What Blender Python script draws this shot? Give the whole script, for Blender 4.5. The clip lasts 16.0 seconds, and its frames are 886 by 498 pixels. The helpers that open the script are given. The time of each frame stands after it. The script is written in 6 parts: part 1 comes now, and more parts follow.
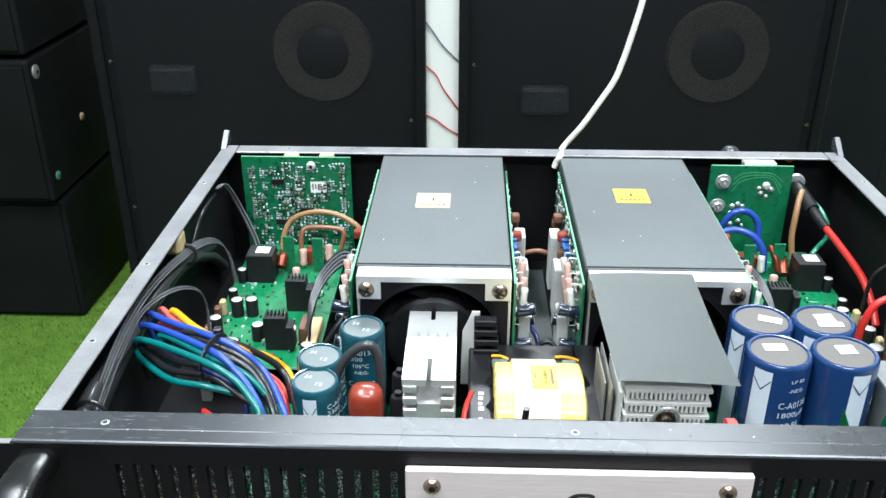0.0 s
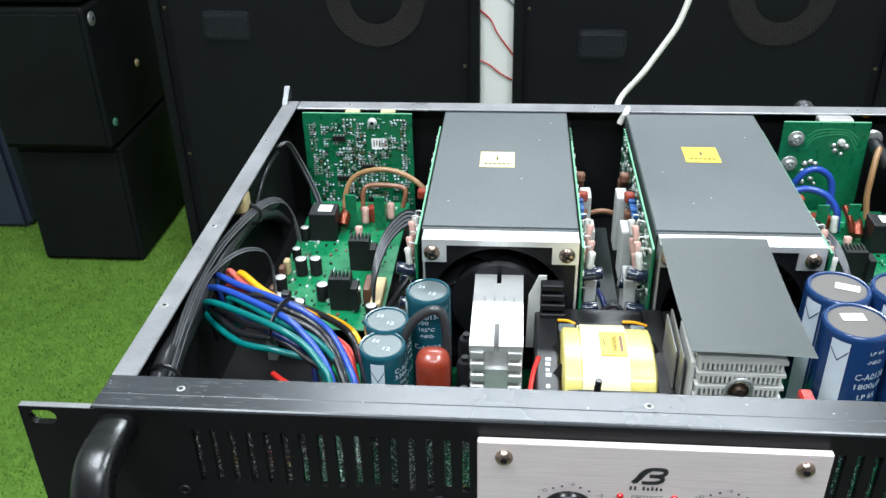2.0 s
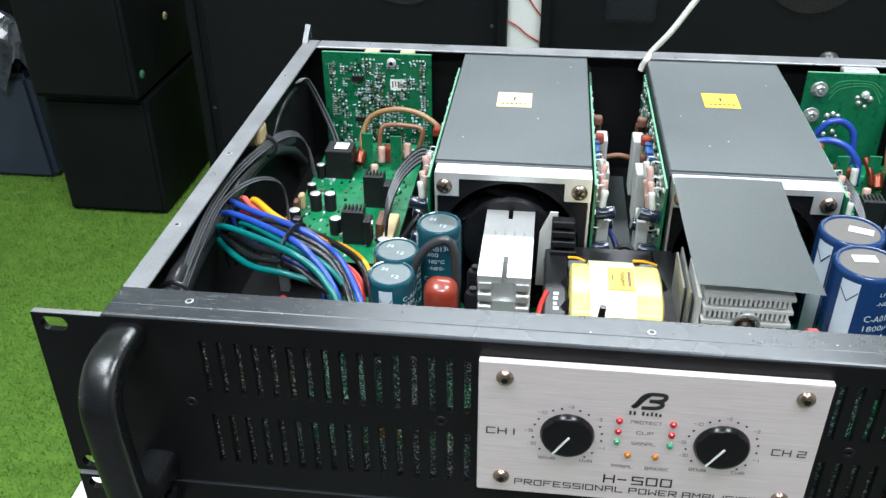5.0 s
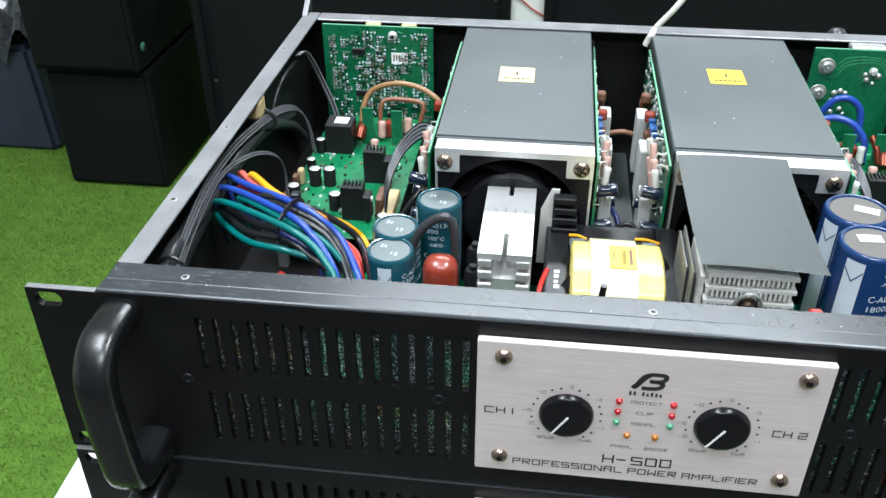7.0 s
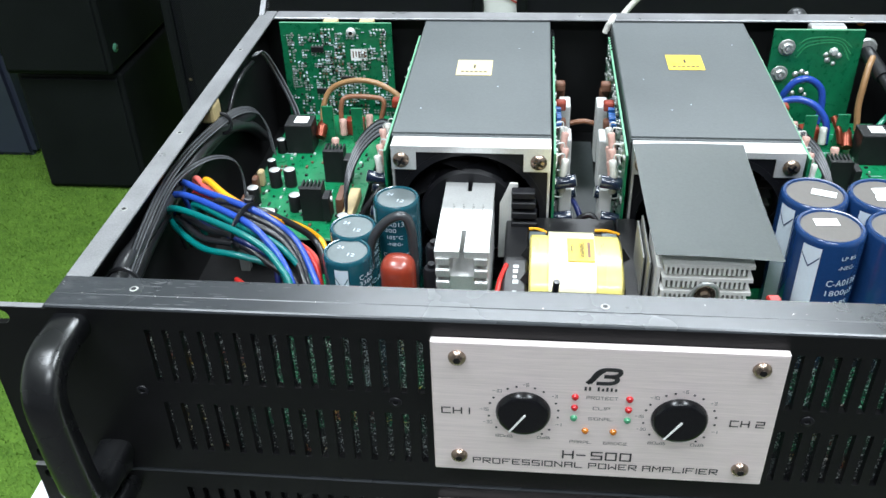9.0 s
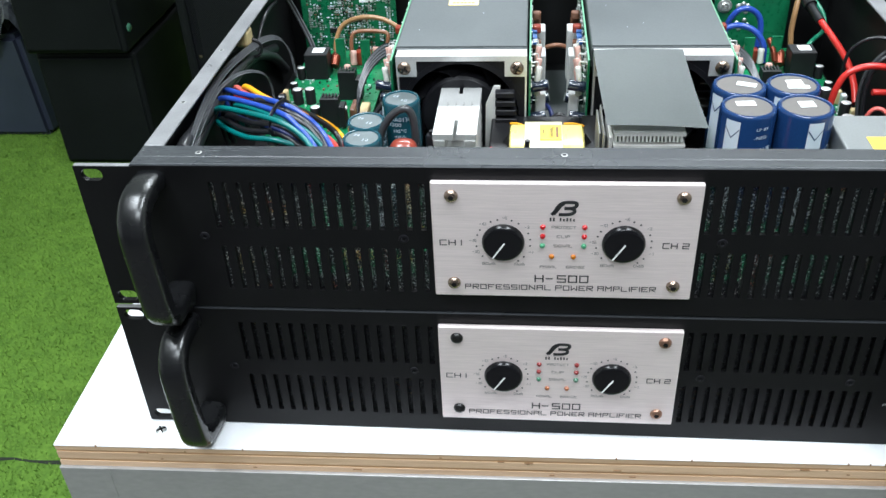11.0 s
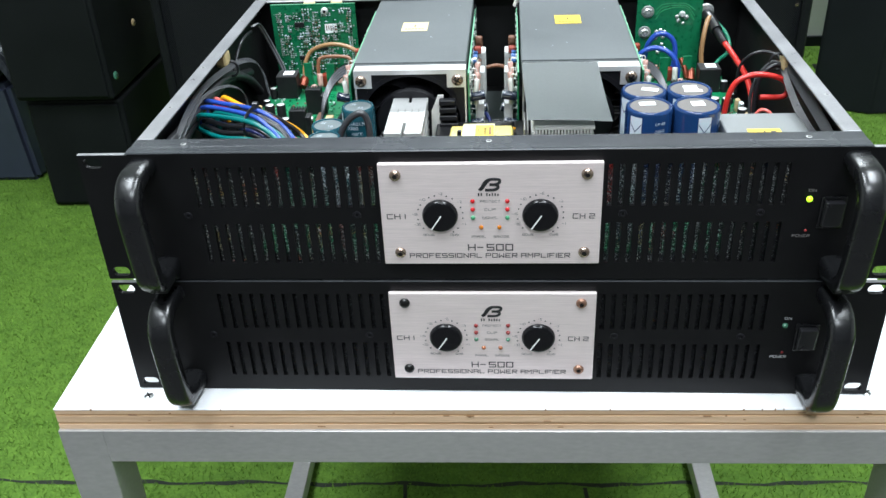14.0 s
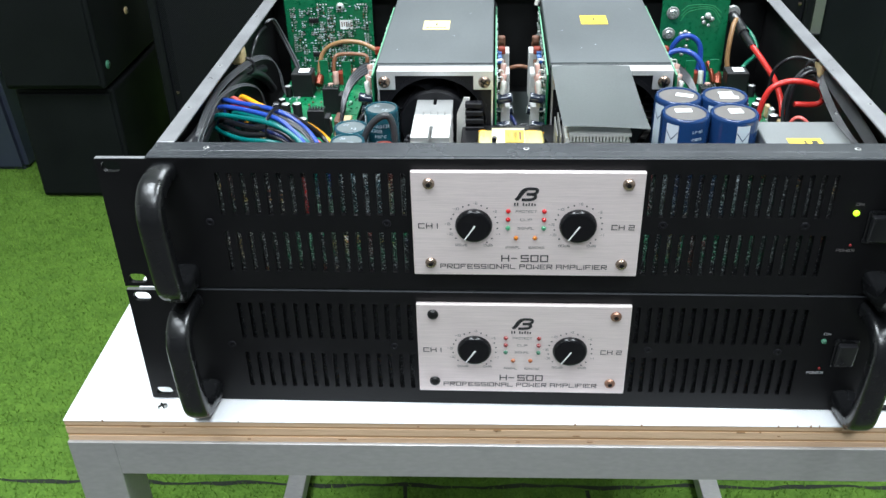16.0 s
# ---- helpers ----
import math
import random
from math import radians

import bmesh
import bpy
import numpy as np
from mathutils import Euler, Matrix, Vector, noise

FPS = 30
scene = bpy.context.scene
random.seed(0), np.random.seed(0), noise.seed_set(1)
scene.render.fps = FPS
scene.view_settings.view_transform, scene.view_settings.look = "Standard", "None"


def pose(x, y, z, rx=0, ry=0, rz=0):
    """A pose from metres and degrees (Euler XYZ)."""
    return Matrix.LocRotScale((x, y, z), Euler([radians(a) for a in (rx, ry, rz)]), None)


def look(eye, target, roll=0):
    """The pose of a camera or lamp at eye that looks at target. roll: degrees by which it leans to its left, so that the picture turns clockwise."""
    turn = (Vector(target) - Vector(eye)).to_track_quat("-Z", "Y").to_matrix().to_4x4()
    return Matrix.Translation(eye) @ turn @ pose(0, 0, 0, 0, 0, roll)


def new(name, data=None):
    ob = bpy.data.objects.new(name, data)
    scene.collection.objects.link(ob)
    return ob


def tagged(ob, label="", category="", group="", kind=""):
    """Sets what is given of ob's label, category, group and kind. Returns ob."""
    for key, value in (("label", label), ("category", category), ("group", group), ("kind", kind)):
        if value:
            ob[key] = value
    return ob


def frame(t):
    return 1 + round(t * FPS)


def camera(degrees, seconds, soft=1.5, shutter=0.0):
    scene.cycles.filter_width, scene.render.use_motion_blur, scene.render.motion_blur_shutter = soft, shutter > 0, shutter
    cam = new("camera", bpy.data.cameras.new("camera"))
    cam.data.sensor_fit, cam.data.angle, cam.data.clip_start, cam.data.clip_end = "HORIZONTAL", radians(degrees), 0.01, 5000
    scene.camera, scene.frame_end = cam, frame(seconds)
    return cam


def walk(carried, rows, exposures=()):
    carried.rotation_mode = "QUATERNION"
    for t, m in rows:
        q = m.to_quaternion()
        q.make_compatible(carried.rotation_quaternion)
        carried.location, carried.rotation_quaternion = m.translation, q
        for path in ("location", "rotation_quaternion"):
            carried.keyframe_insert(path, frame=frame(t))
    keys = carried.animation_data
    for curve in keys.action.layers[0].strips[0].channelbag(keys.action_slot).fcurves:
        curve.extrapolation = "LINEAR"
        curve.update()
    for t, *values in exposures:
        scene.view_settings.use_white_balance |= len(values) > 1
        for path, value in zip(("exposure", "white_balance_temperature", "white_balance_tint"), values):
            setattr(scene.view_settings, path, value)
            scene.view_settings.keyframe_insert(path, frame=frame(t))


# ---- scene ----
cam = camera(52.45, 16.0)
PATH = [
    (0, (-0.0418, -0.2644, 0.3925), (-0.0947, 1.5239, -0.5015), 0.10),
    (0.5, (-0.0283, -0.2597, 0.3870), (-0.1121, 1.4882, -0.5812), -0.14),
    (1, (-0.0277, -0.2585, 0.3823), (-0.1406, 1.4818, -0.5968), -0.75),
    (1.5, (-0.0437, -0.2608, 0.3810), (-0.1810, 1.4665, -0.6178), -1.05),
    (2, (-0.0517, -0.2554, 0.4000), (-0.2080, 1.4654, -0.6071), -1.30),
    (2.5, (-0.0505, -0.2570, 0.3976), (-0.2271, 1.4576, -0.6168), -1.11),
    (3, (-0.0441, -0.2602, 0.3925), (-0.2337, 1.4467, -0.6324), -0.65),
    (3.5, (-0.0405, -0.2603, 0.3905), (-0.2389, 1.4364, -0.6495), -0.79),
    (4, (-0.0456, -0.2602, 0.3879), (-0.2524, 1.4315, -0.6587), -0.81),
    (4.5, (-0.0461, -0.2649, 0.3882), (-0.2491, 1.4207, -0.6689), -0.57),
    (4.7, (-0.0444, -0.2660, 0.3850), (-0.2490, 1.4205, -0.6735), -0.50),
    (6.8, (-0.0463, -0.2621, 0.3818), (-0.2520, 1.3925, -0.7235), -0.03),
    (7, (-0.0437, -0.2611, 0.3818), (-0.2525, 1.3915, -0.7251), -0.13),
    (7.5, (-0.0338, -0.2538, 0.3772), (-0.2379, 1.3939, -0.7378), -0.33),
    (8, (-0.0252, -0.2511, 0.3771), (-0.2261, 1.3920, -0.7454), -1.45),
    (8.2, (-0.0290, -0.2502, 0.3782), (-0.2190, 1.3890, -0.7525), -1.35),
    (10.3, (-0.0283, -0.2907, 0.3872), (-0.2201, 1.3520, -0.7372), -2.72),
    (10.5, (-0.0304, -0.3036, 0.3860), (-0.2170, 1.3306, -0.7517), -2.63),
    (11, (-0.0165, -0.3712, 0.3873), (-0.2034, 1.2641, -0.7489), -2.82),
    (11.5, (-0.0068, -0.4111, 0.3748), (-0.1821, 1.2291, -0.7561), -2.72),
    (12, (0.0122, -0.4200, 0.3931), (-0.1528, 1.2450, -0.7026), -2.67),
    (12.5, (0.0196, -0.4391, 0.4007), (-0.1446, 1.2446, -0.6662), -2.87),
    (13, (0.0269, -0.4528, 0.4020), (-0.1295, 1.2416, -0.6490), -3.34),
    (13.5, (0.0195, -0.4580, 0.3900), (-0.1333, 1.2361, -0.6621), -3.18),
    (14, (0.0130, -0.4646, 0.3928), (-0.1377, 1.2411, -0.6406), -2.77),
    (14.5, (-0.0006, -0.4480, 0.3932), (-0.1508, 1.2636, -0.6305), -2.30),
    (15, (-0.0242, -0.4366, 0.3885), (-0.1680, 1.2706, -0.6435), -1.93),
    (15.5, (-0.0208, -0.4388, 0.3920), (-0.1481, 1.2594, -0.6568), -1.52),
    (16, (-0.0171, -0.4436, 0.3934), (-0.1297, 1.2534, -0.6589), -1.49),
]
walk(cam, [(t, look(eye, target, roll)) for t, eye, target, roll in PATH], exposures=[(0.0, 0.12), (1.0, -0.06), (2.0, -0.15), (8.0, -0.13), (10.5, -0.13), (11.5, -0.07), (13.0, -0.02), (16.0, -0.06)])

# ---- world and light ----
world = bpy.data.worlds.new("room_air")
scene.world = world
world.use_nodes = True
world.node_tree.nodes["Background"].inputs[0].default_value = (0.85, 0.92, 1.0, 1)
world.node_tree.nodes["Background"].inputs[1].default_value = 0.12


def area_lamp(name, eye, target, sx, sy, watts, colour):
    data = bpy.data.lights.new(name, "AREA")
    data.shape, data.size, data.size_y = "RECTANGLE", sx, sy
    data.energy, data.color = watts, colour
    ob = new(name, data)
    ob.matrix_world = look(eye, target)
    return ob


TUBE = (0.85, 0.93, 1.0)
area_lamp("unseen_ceiling_lamp", (-0.70, -0.30, 2.05), (-0.70, -0.30, 0), 0.45, 1.3, 67, TUBE)
area_lamp("unseen_ceiling_lamp", (0.70, -0.20, 2.05), (0.70, -0.20, 0), 0.45, 1.3, 67, TUBE)
# Unseen lamp added above the rear wall to brighten it
area_lamp("unseen_ceiling_lamp", (0.15, 2.06, 2.05), (0.15, 2.06, 0), 1.6, 0.25, 75, TUBE)
# Unseen lamp added in front to brighten the control plates and faceplates
area_lamp("unseen_ceiling_lamp", (0.0, -1.7, 2.05), (0.0, -1.5, 0), 1.2, 0.35, 51, TUBE)

# ---- materials ----


def mat(name, col, rough=0.5, metal=0.0, vary=0.12, scale=60.0, bump=0.1, fine=900.0, stretch=(1, 1, 1), col2=None, spec=0.5, coat=0.0, rvary=0.12, emit=0.0):
    """A painted, metal or plastic surface: two scales of tone, roughness wear and fine relief."""
    m = bpy.data.materials.new(name)
    m.use_nodes = True
    nt = m.node_tree
    n, l = nt.nodes, nt.links
    b = n["Principled BSDF"]
    b.inputs["Metallic"].default_value = metal
    b.inputs["Specular IOR Level"].default_value = spec
    b.inputs["Coat Weight"].default_value = coat
    geo = n.new("ShaderNodeNewGeometry")
    mp = n.new("ShaderNodeMapping")
    mp.inputs["Scale"].default_value = stretch
    l.new(geo.outputs["Position"], mp.inputs["Vector"])
    big = n.new("ShaderNodeTexNoise")
    big.inputs["Scale"].default_value, big.inputs["Detail"].default_value = scale, 4
    small = n.new("ShaderNodeTexNoise")
    small.inputs["Scale"].default_value, small.inputs["Detail"].default_value = fine, 3
    for t in (big, small):
        l.new(mp.outputs[0], t.inputs["Vector"])
    add = n.new("ShaderNodeMath")
    add.operation = "ADD"
    l.new(big.outputs["Fac"], add.inputs[0])
    l.new(small.outputs["Fac"], add.inputs[1])
    ramp = n.new("ShaderNodeMapRange")
    ramp.inputs["From Min"].default_value, ramp.inputs["From Max"].default_value = 0.6, 1.4
    l.new(add.outputs[0], ramp.inputs["Value"])
    mix = n.new("ShaderNodeMix")
    mix.data_type = "RGBA"
    c2 = col2 or tuple(min(1, c * (1 + vary)) for c in col)
    mix.inputs["A"].default_value = (*(c * (1 - vary) for c in col), 1)
    mix.inputs["B"].default_value = (*c2, 1)
    l.new(ramp.outputs[0], mix.inputs["Factor"])
    l.new(mix.outputs["Result"], b.inputs["Base Color"])
    rr = n.new("ShaderNodeMapRange")
    rr.inputs["To Min"].default_value, rr.inputs["To Max"].default_value = max(0.03, rough - rvary), min(1, rough + rvary)
    l.new(big.outputs["Fac"], rr.inputs["Value"])
    l.new(rr.outputs[0], b.inputs["Roughness"])
    if bump:
        bp = n.new("ShaderNodeBump")
        bp.inputs["Strength"].default_value, bp.inputs["Distance"].default_value = bump, 0.0004
        l.new(small.outputs["Fac"], bp.inputs["Height"])
        l.new(bp.outputs[0], b.inputs["Normal"])
    if emit:
        b.inputs["Emission Color"].default_value = (*col, 1)
        b.inputs["Emission Strength"].default_value = emit
    return m


M = {}
M["black_paint"] = mat("black_powder_coat", (0.0052, 0.0052, 0.0058), 0.4, vary=0.25, scale=40, bump=0.25, fine=2600, spec=0.18)
# Pale tone carries wear plus the light caught on flanges and ears
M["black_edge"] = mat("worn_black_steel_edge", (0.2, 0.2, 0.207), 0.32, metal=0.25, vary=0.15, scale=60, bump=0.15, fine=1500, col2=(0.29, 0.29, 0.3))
M["front_edge"] = mat("worn_black_front_flange", (0.027, 0.030, 0.034), 0.27, metal=0.15, vary=0.05, scale=18, bump=0.0, fine=140, col2=(0.036, 0.040, 0.045), spec=0.6, rvary=0.05)
# Wear on the flange, with its reflection put into the same colour
M["rubbed"] = mat("rubbed_and_lit_flange", (0.075, 0.079, 0.085), 0.24, metal=0.4, vary=0.25, scale=120, bump=0.05, fine=900, col2=(0.15, 0.155, 0.165))
M["inner_black"] = mat("inner_black_steel", (0.007, 0.007, 0.0075), 0.5, vary=0.3, scale=30, bump=0.15, fine=1800, spec=0.25)
M["handle"] = mat("satin_black_handle", (0.005, 0.0053, 0.006), 0.27, vary=0.2, scale=50, bump=0.04, fine=3000, rvary=0.06, spec=0.55)
M["brushed"] = mat("brushed_aluminium", (0.84, 0.735, 0.72), 0.36, metal=0.4, vary=0.1, scale=1300, bump=0.36, fine=3200, stretch=(0.03, 1, 1), rvary=0.1)
M["rocker"] = mat("grey_black_rocker", (0.014, 0.014, 0.016), 0.3, vary=0.1, bump=0.03)
M["print"] = mat("black_print", (0.02, 0.02, 0.022), 0.5, bump=0)
M["grey_print"] = mat("grey_print", (0.16, 0.15, 0.15), 0.5, bump=0)
M["pale_print"] = mat("pale_print", (0.55, 0.56, 0.57), 0.5, bump=0)
M["knob"] = mat("black_knob_plastic", (0.005, 0.005, 0.006), 0.2, vary=0.1, bump=0.03, rvary=0.04, spec=0.3)
M["white"] = mat("white_plastic", (0.82, 0.82, 0.8), 0.4, vary=0.04, bump=0.03)
M["screw"] = mat("nickel_screw", (0.33, 0.25, 0.2), 0.28, metal=0.95, vary=0.3, scale=300)
M["copper_screw"] = mat("coppery_screw", (0.3, 0.17, 0.12), 0.35, metal=0.8, vary=0.3, scale=300)
M["dark_screw"] = mat("dark_screw", (0.03, 0.03, 0.03), 0.3, metal=0.8, vary=0.3, scale=300)
M["led_red"] = mat("red_lens", (0.42, 0.008, 0.012), 0.25, bump=0, coat=0.5)
M["led_green"] = mat("green_lens", (0.05, 0.26, 0.13), 0.3, bump=0, coat=0.5)
M["led_amber"] = mat("amber_lens", (0.42, 0.13, 0.008), 0.25, bump=0, coat=0.5)
M["led_red_off"] = mat("dull_red_lens", (0.22, 0.03, 0.03), 0.25, bump=0, coat=0.5)
M["led_green_off"] = mat("dull_green_lens", (0.05, 0.16, 0.1), 0.25, bump=0, coat=0.5)
M["led_amber_off"] = mat("dull_amber_lens", (0.3, 0.1, 0.04), 0.25, bump=0, coat=0.5)
M["led_on"] = mat("lit_green_lens", (0.45, 0.9, 0.03), 0.3, bump=0, emit=1.6)
M["fishpaper"] = mat("grey_insulating_sheet", (0.083, 0.093, 0.096), 0.42, vary=0.15, scale=14, bump=0.15, fine=700)
# The same grey sheet, paled for the ceiling light the card reflects
M["card"] = mat("lit_grey_insulating_card", (0.148, 0.164, 0.163), 0.4, vary=0.08, scale=25, bump=0.12, fine=700)
M["alu"] = mat("raw_aluminium", (0.66, 0.66, 0.65), 0.38, metal=0.6, vary=0.12, scale=60, bump=0.15, fine=1200)
M["alu_fin"] = mat("bright_fin_aluminium", (0.78, 0.77, 0.74), 0.35, metal=0.3, vary=0.1, scale=60, bump=0.1, fine=1200)
M["alu_dull"] = mat("dull_aluminium", (0.42, 0.42, 0.41), 0.45, metal=0.7, vary=0.15, scale=80, bump=0.15, fine=1200)
M["can_grey"] = mat("grey_zinc_sheet", (0.19, 0.2, 0.2), 0.45, metal=0.4, vary=0.12, scale=50, bump=0.1, fine=900)
M["fan_black"] = mat("fan_black_plastic", (0.008, 0.008, 0.01), 0.4, vary=0.2, bump=0.05, spec=0.22)
M["pcb"] = mat("green_solder_mask", (0.003, 0.15, 0.056), 0.3, vary=0.25, scale=220, bump=0.2, fine=1400, coat=0.2)
M["pcb_dark"] = mat("dark_green_solder_mask", (0.004, 0.125, 0.052), 0.3, vary=0.35, scale=260, bump=0.2, fine=1400, coat=0.2)
M["pcb_edge"] = mat("pale_green_board_edge", (0.12, 0.34, 0.2), 0.5, vary=0.2)
M["trace"] = mat("tinned_track", (0.03, 0.24, 0.1), 0.35, metal=0.1, vary=0.3, scale=300)
M["solder"] = mat("solder", (0.7, 0.71, 0.7), 0.3, metal=0.45, vary=0.2, scale=500)
M["solder_dull"] = mat("dull_tinned_solder", (0.42, 0.43, 0.42), 0.34, metal=0.6, vary=0.3, scale=500)
M["ic"] = mat("black_chip_epoxy", (0.009, 0.009, 0.01), 0.45, vary=0.2, scale=200, spec=0.3)
M["teal_sleeve"] = mat("teal_capacitor_sleeve", (0.008, 0.062, 0.085), 0.22, vary=0.12, scale=80, bump=0.03, coat=0.4, rvary=0.05)
M["blue_sleeve"] = mat("blue_capacitor_sleeve", (0.009, 0.036, 0.12), 0.22, vary=0.12, scale=80, bump=0.03, coat=0.4, rvary=0.05)
M["navy_sleeve"] = mat("navy_capacitor_sleeve", (0.008, 0.014, 0.03), 0.18, vary=0.12, scale=80, bump=0.03, coat=0.5)
M["cap_top_grey"] = mat("grey_aluminium_can_top", (0.13, 0.155, 0.16), 0.38, metal=0.3, vary=0.12, scale=150)
M["cap_top_brown"] = mat("brown_vent_disc", (0.11, 0.1, 0.092), 0.55, vary=0.1, scale=150)
M["label_white"] = mat("white_label", (0.6, 0.67, 0.74), 0.4, vary=0.05, scale=150, bump=0.02)
M["label_bright"] = mat("white_sticker", (0.82, 0.83, 0.82), 0.5, vary=0.04, scale=150, bump=0.02)
M["label_yellow"] = mat("yellow_warning_label", (0.72, 0.5, 0.05), 0.4, vary=0.06, scale=150, bump=0.02)
M["label_orange"] = mat("orange_sticker", (0.75, 0.25, 0.02), 0.45, vary=0.08, scale=150, bump=0.02)
# A paler cream than the yellow label
M["label_cream"] = mat("pale_cream_label", (0.78, 0.62, 0.3), 0.4, vary=0.06, scale=150, bump=0.02)
M["yellow_tape"] = mat("yellow_winding_tape", (0.66, 0.56, 0.17), 0.3, vary=0.08, scale=120, bump=0.25, fine=400, stretch=(1, 0.2, 1), coat=0.3)
M["pale_tape"] = mat("pale_yellow_tape", (0.76, 0.7, 0.42), 0.32, vary=0.06, scale=120, bump=0.15, fine=400, coat=0.3)
M["ferrite"] = mat("black_ferrite_core", (0.007, 0.007, 0.008), 0.36, vary=0.25, scale=100, bump=0.15)
M["red_film"] = mat("red_dipped_film_capacitor", (0.22, 0.028, 0.013), 0.34, vary=0.15, scale=120, bump=0.1, coat=0.5)
M["resistor_pink"] = mat("pink_resistor_body", (0.55, 0.33, 0.28), 0.45, vary=0.15, scale=200)
M["resistor_grey"] = mat("pale_resistor_body", (0.55, 0.54, 0.5), 0.45, vary=0.12, scale=200)
M["cement"] = mat("white_cement_resistor", (0.48, 0.48, 0.47), 0.6, vary=0.1, scale=150)
M["brown"] = mat("brown_component", (0.14, 0.06, 0.035), 0.4, vary=0.2, scale=200)
M["blue_disc"] = mat("blue_component", (0.02, 0.1, 0.32), 0.3, vary=0.2, scale=200)
M["beige"] = mat("beige_nylon", (0.5, 0.38, 0.2), 0.45, vary=0.15, scale=200)
for nm, c in (("blue", (0.016, 0.055, 0.3)), ("teal", (0.0, 0.12, 0.115)), ("black", (0.012, 0.012, 0.014)), ("red", (0.5, 0.025, 0.02)), ("yellow", (0.72, 0.32, 0.01)), ("brown", (0.2, 0.085, 0.045)), ("tan", (0.27, 0.15, 0.068)), ("green", (0.01, 0.18, 0.1)), ("grey", (0.035, 0.036, 0.039)), ("silver", (0.13, 0.135, 0.145)), ("white", (0.75, 0.73, 0.68)), ("navy", (0.008, 0.016, 0.09)), ("pale", (0.085, 0.087, 0.092)), ("pink", (0.62, 0.12, 0.1))):
    M["wire_" + nm] = mat(nm + "_wire_insulation", c, 0.3 if nm != "silver" else 0.25, vary=0.1, scale=120, bump=0.04, rvary=0.06)
M["wire_slate"] = mat("slate_wire_insulation", (0.12, 0.14, 0.2), 0.4, vary=0.1, scale=120)
M["laminate"] = mat("white_laminate", (0.78, 0.79, 0.81), 0.4, vary=0.03, scale=12, bump=0.04, fine=500)
M["ply"] = mat("plywood_edge", (0.62, 0.40, 0.245), 0.6, vary=0.25, scale=40, bump=0.3, fine=500, stretch=(0.15, 1, 6), col2=(0.76, 0.54, 0.36))
M["ply_dark"] = mat("plywood_dark_ply", (0.45, 0.26, 0.125), 0.65, vary=0.3, scale=40, bump=0.3, fine=500, stretch=(0.15, 1, 6))
M["steel"] = mat("grey_painted_steel", (0.44, 0.43, 0.43), 0.36, metal=0.55, vary=0.12, scale=9, bump=0.1, fine=400, stretch=(0.4, 1, 1))
M["ply_knot"] = mat("dark_ply_void", (0.26, 0.14, 0.065), 0.7, vary=0.4, scale=200)
M["cabinet"] = mat("black_cabinet_paint", (0.006, 0.0068, 0.008), 0.45, vary=0.25, scale=10, bump=0.4, fine=420, spec=0.15)
M["speaker_black"] = mat("matt_black_speaker_paint", (0.0072, 0.0085, 0.009), 0.5, vary=0.25, scale=10, bump=0.25, fine=420, spec=0.09)
M["cabinet_grey"] = mat("charcoal_cabinet_paint", (0.011, 0.0135, 0.016), 0.5, vary=0.2, scale=10, bump=0.4, fine=420, spec=0.2)
M["port_grey"] = mat("paled_port_plastic", (0.06, 0.065, 0.085), 0.5, vary=0.2, scale=30)
M["ring"] = mat("brown_cone_surround", (0.09, 0.072, 0.066), 0.7, vary=0.15, scale=60)
M["cone"] = mat("black_paper_cone", (0.011, 0.0115, 0.014), 0.6, vary=0.2, scale=60)
M["wall"] = mat("white_wall_paint", (0.72, 0.73, 0.7), 0.7, vary=0.04, scale=6, bump=0.1, fine=300)
M["wall_dark"] = mat("darkened_unseen_wall", (0.13, 0.13, 0.135), 0.7, vary=0.08, scale=6, bump=0.1, fine=300)
M["plastic_blue"] = mat("slate_blue_plastic_bin", (0.028, 0.034, 0.056), 0.35, vary=0.2, scale=12, bump=0.05)
M["concrete"] = mat("dark_unseen_floor", (0.075, 0.073, 0.073), 0.6, vary=0.15, scale=5, bump=0.2, fine=200)
M["seam"] = mat("dark_turf_seam", (0.012, 0.018, 0.01), 0.8, vary=0.3)


def turf_material(name, dark, light, scale):
    m = mat(name, dark, 0.75, vary=0.3, scale=scale, bump=0.3, fine=220, col2=light, spec=0.2)
    return m


M["turf"] = turf_material("turf_backing", (0.075, 0.17, 0.022), (0.135, 0.26, 0.036), 40)
M["blade"] = turf_material("turf_blades", (0.075, 0.175, 0.024), (0.2, 0.35, 0.056), 15)


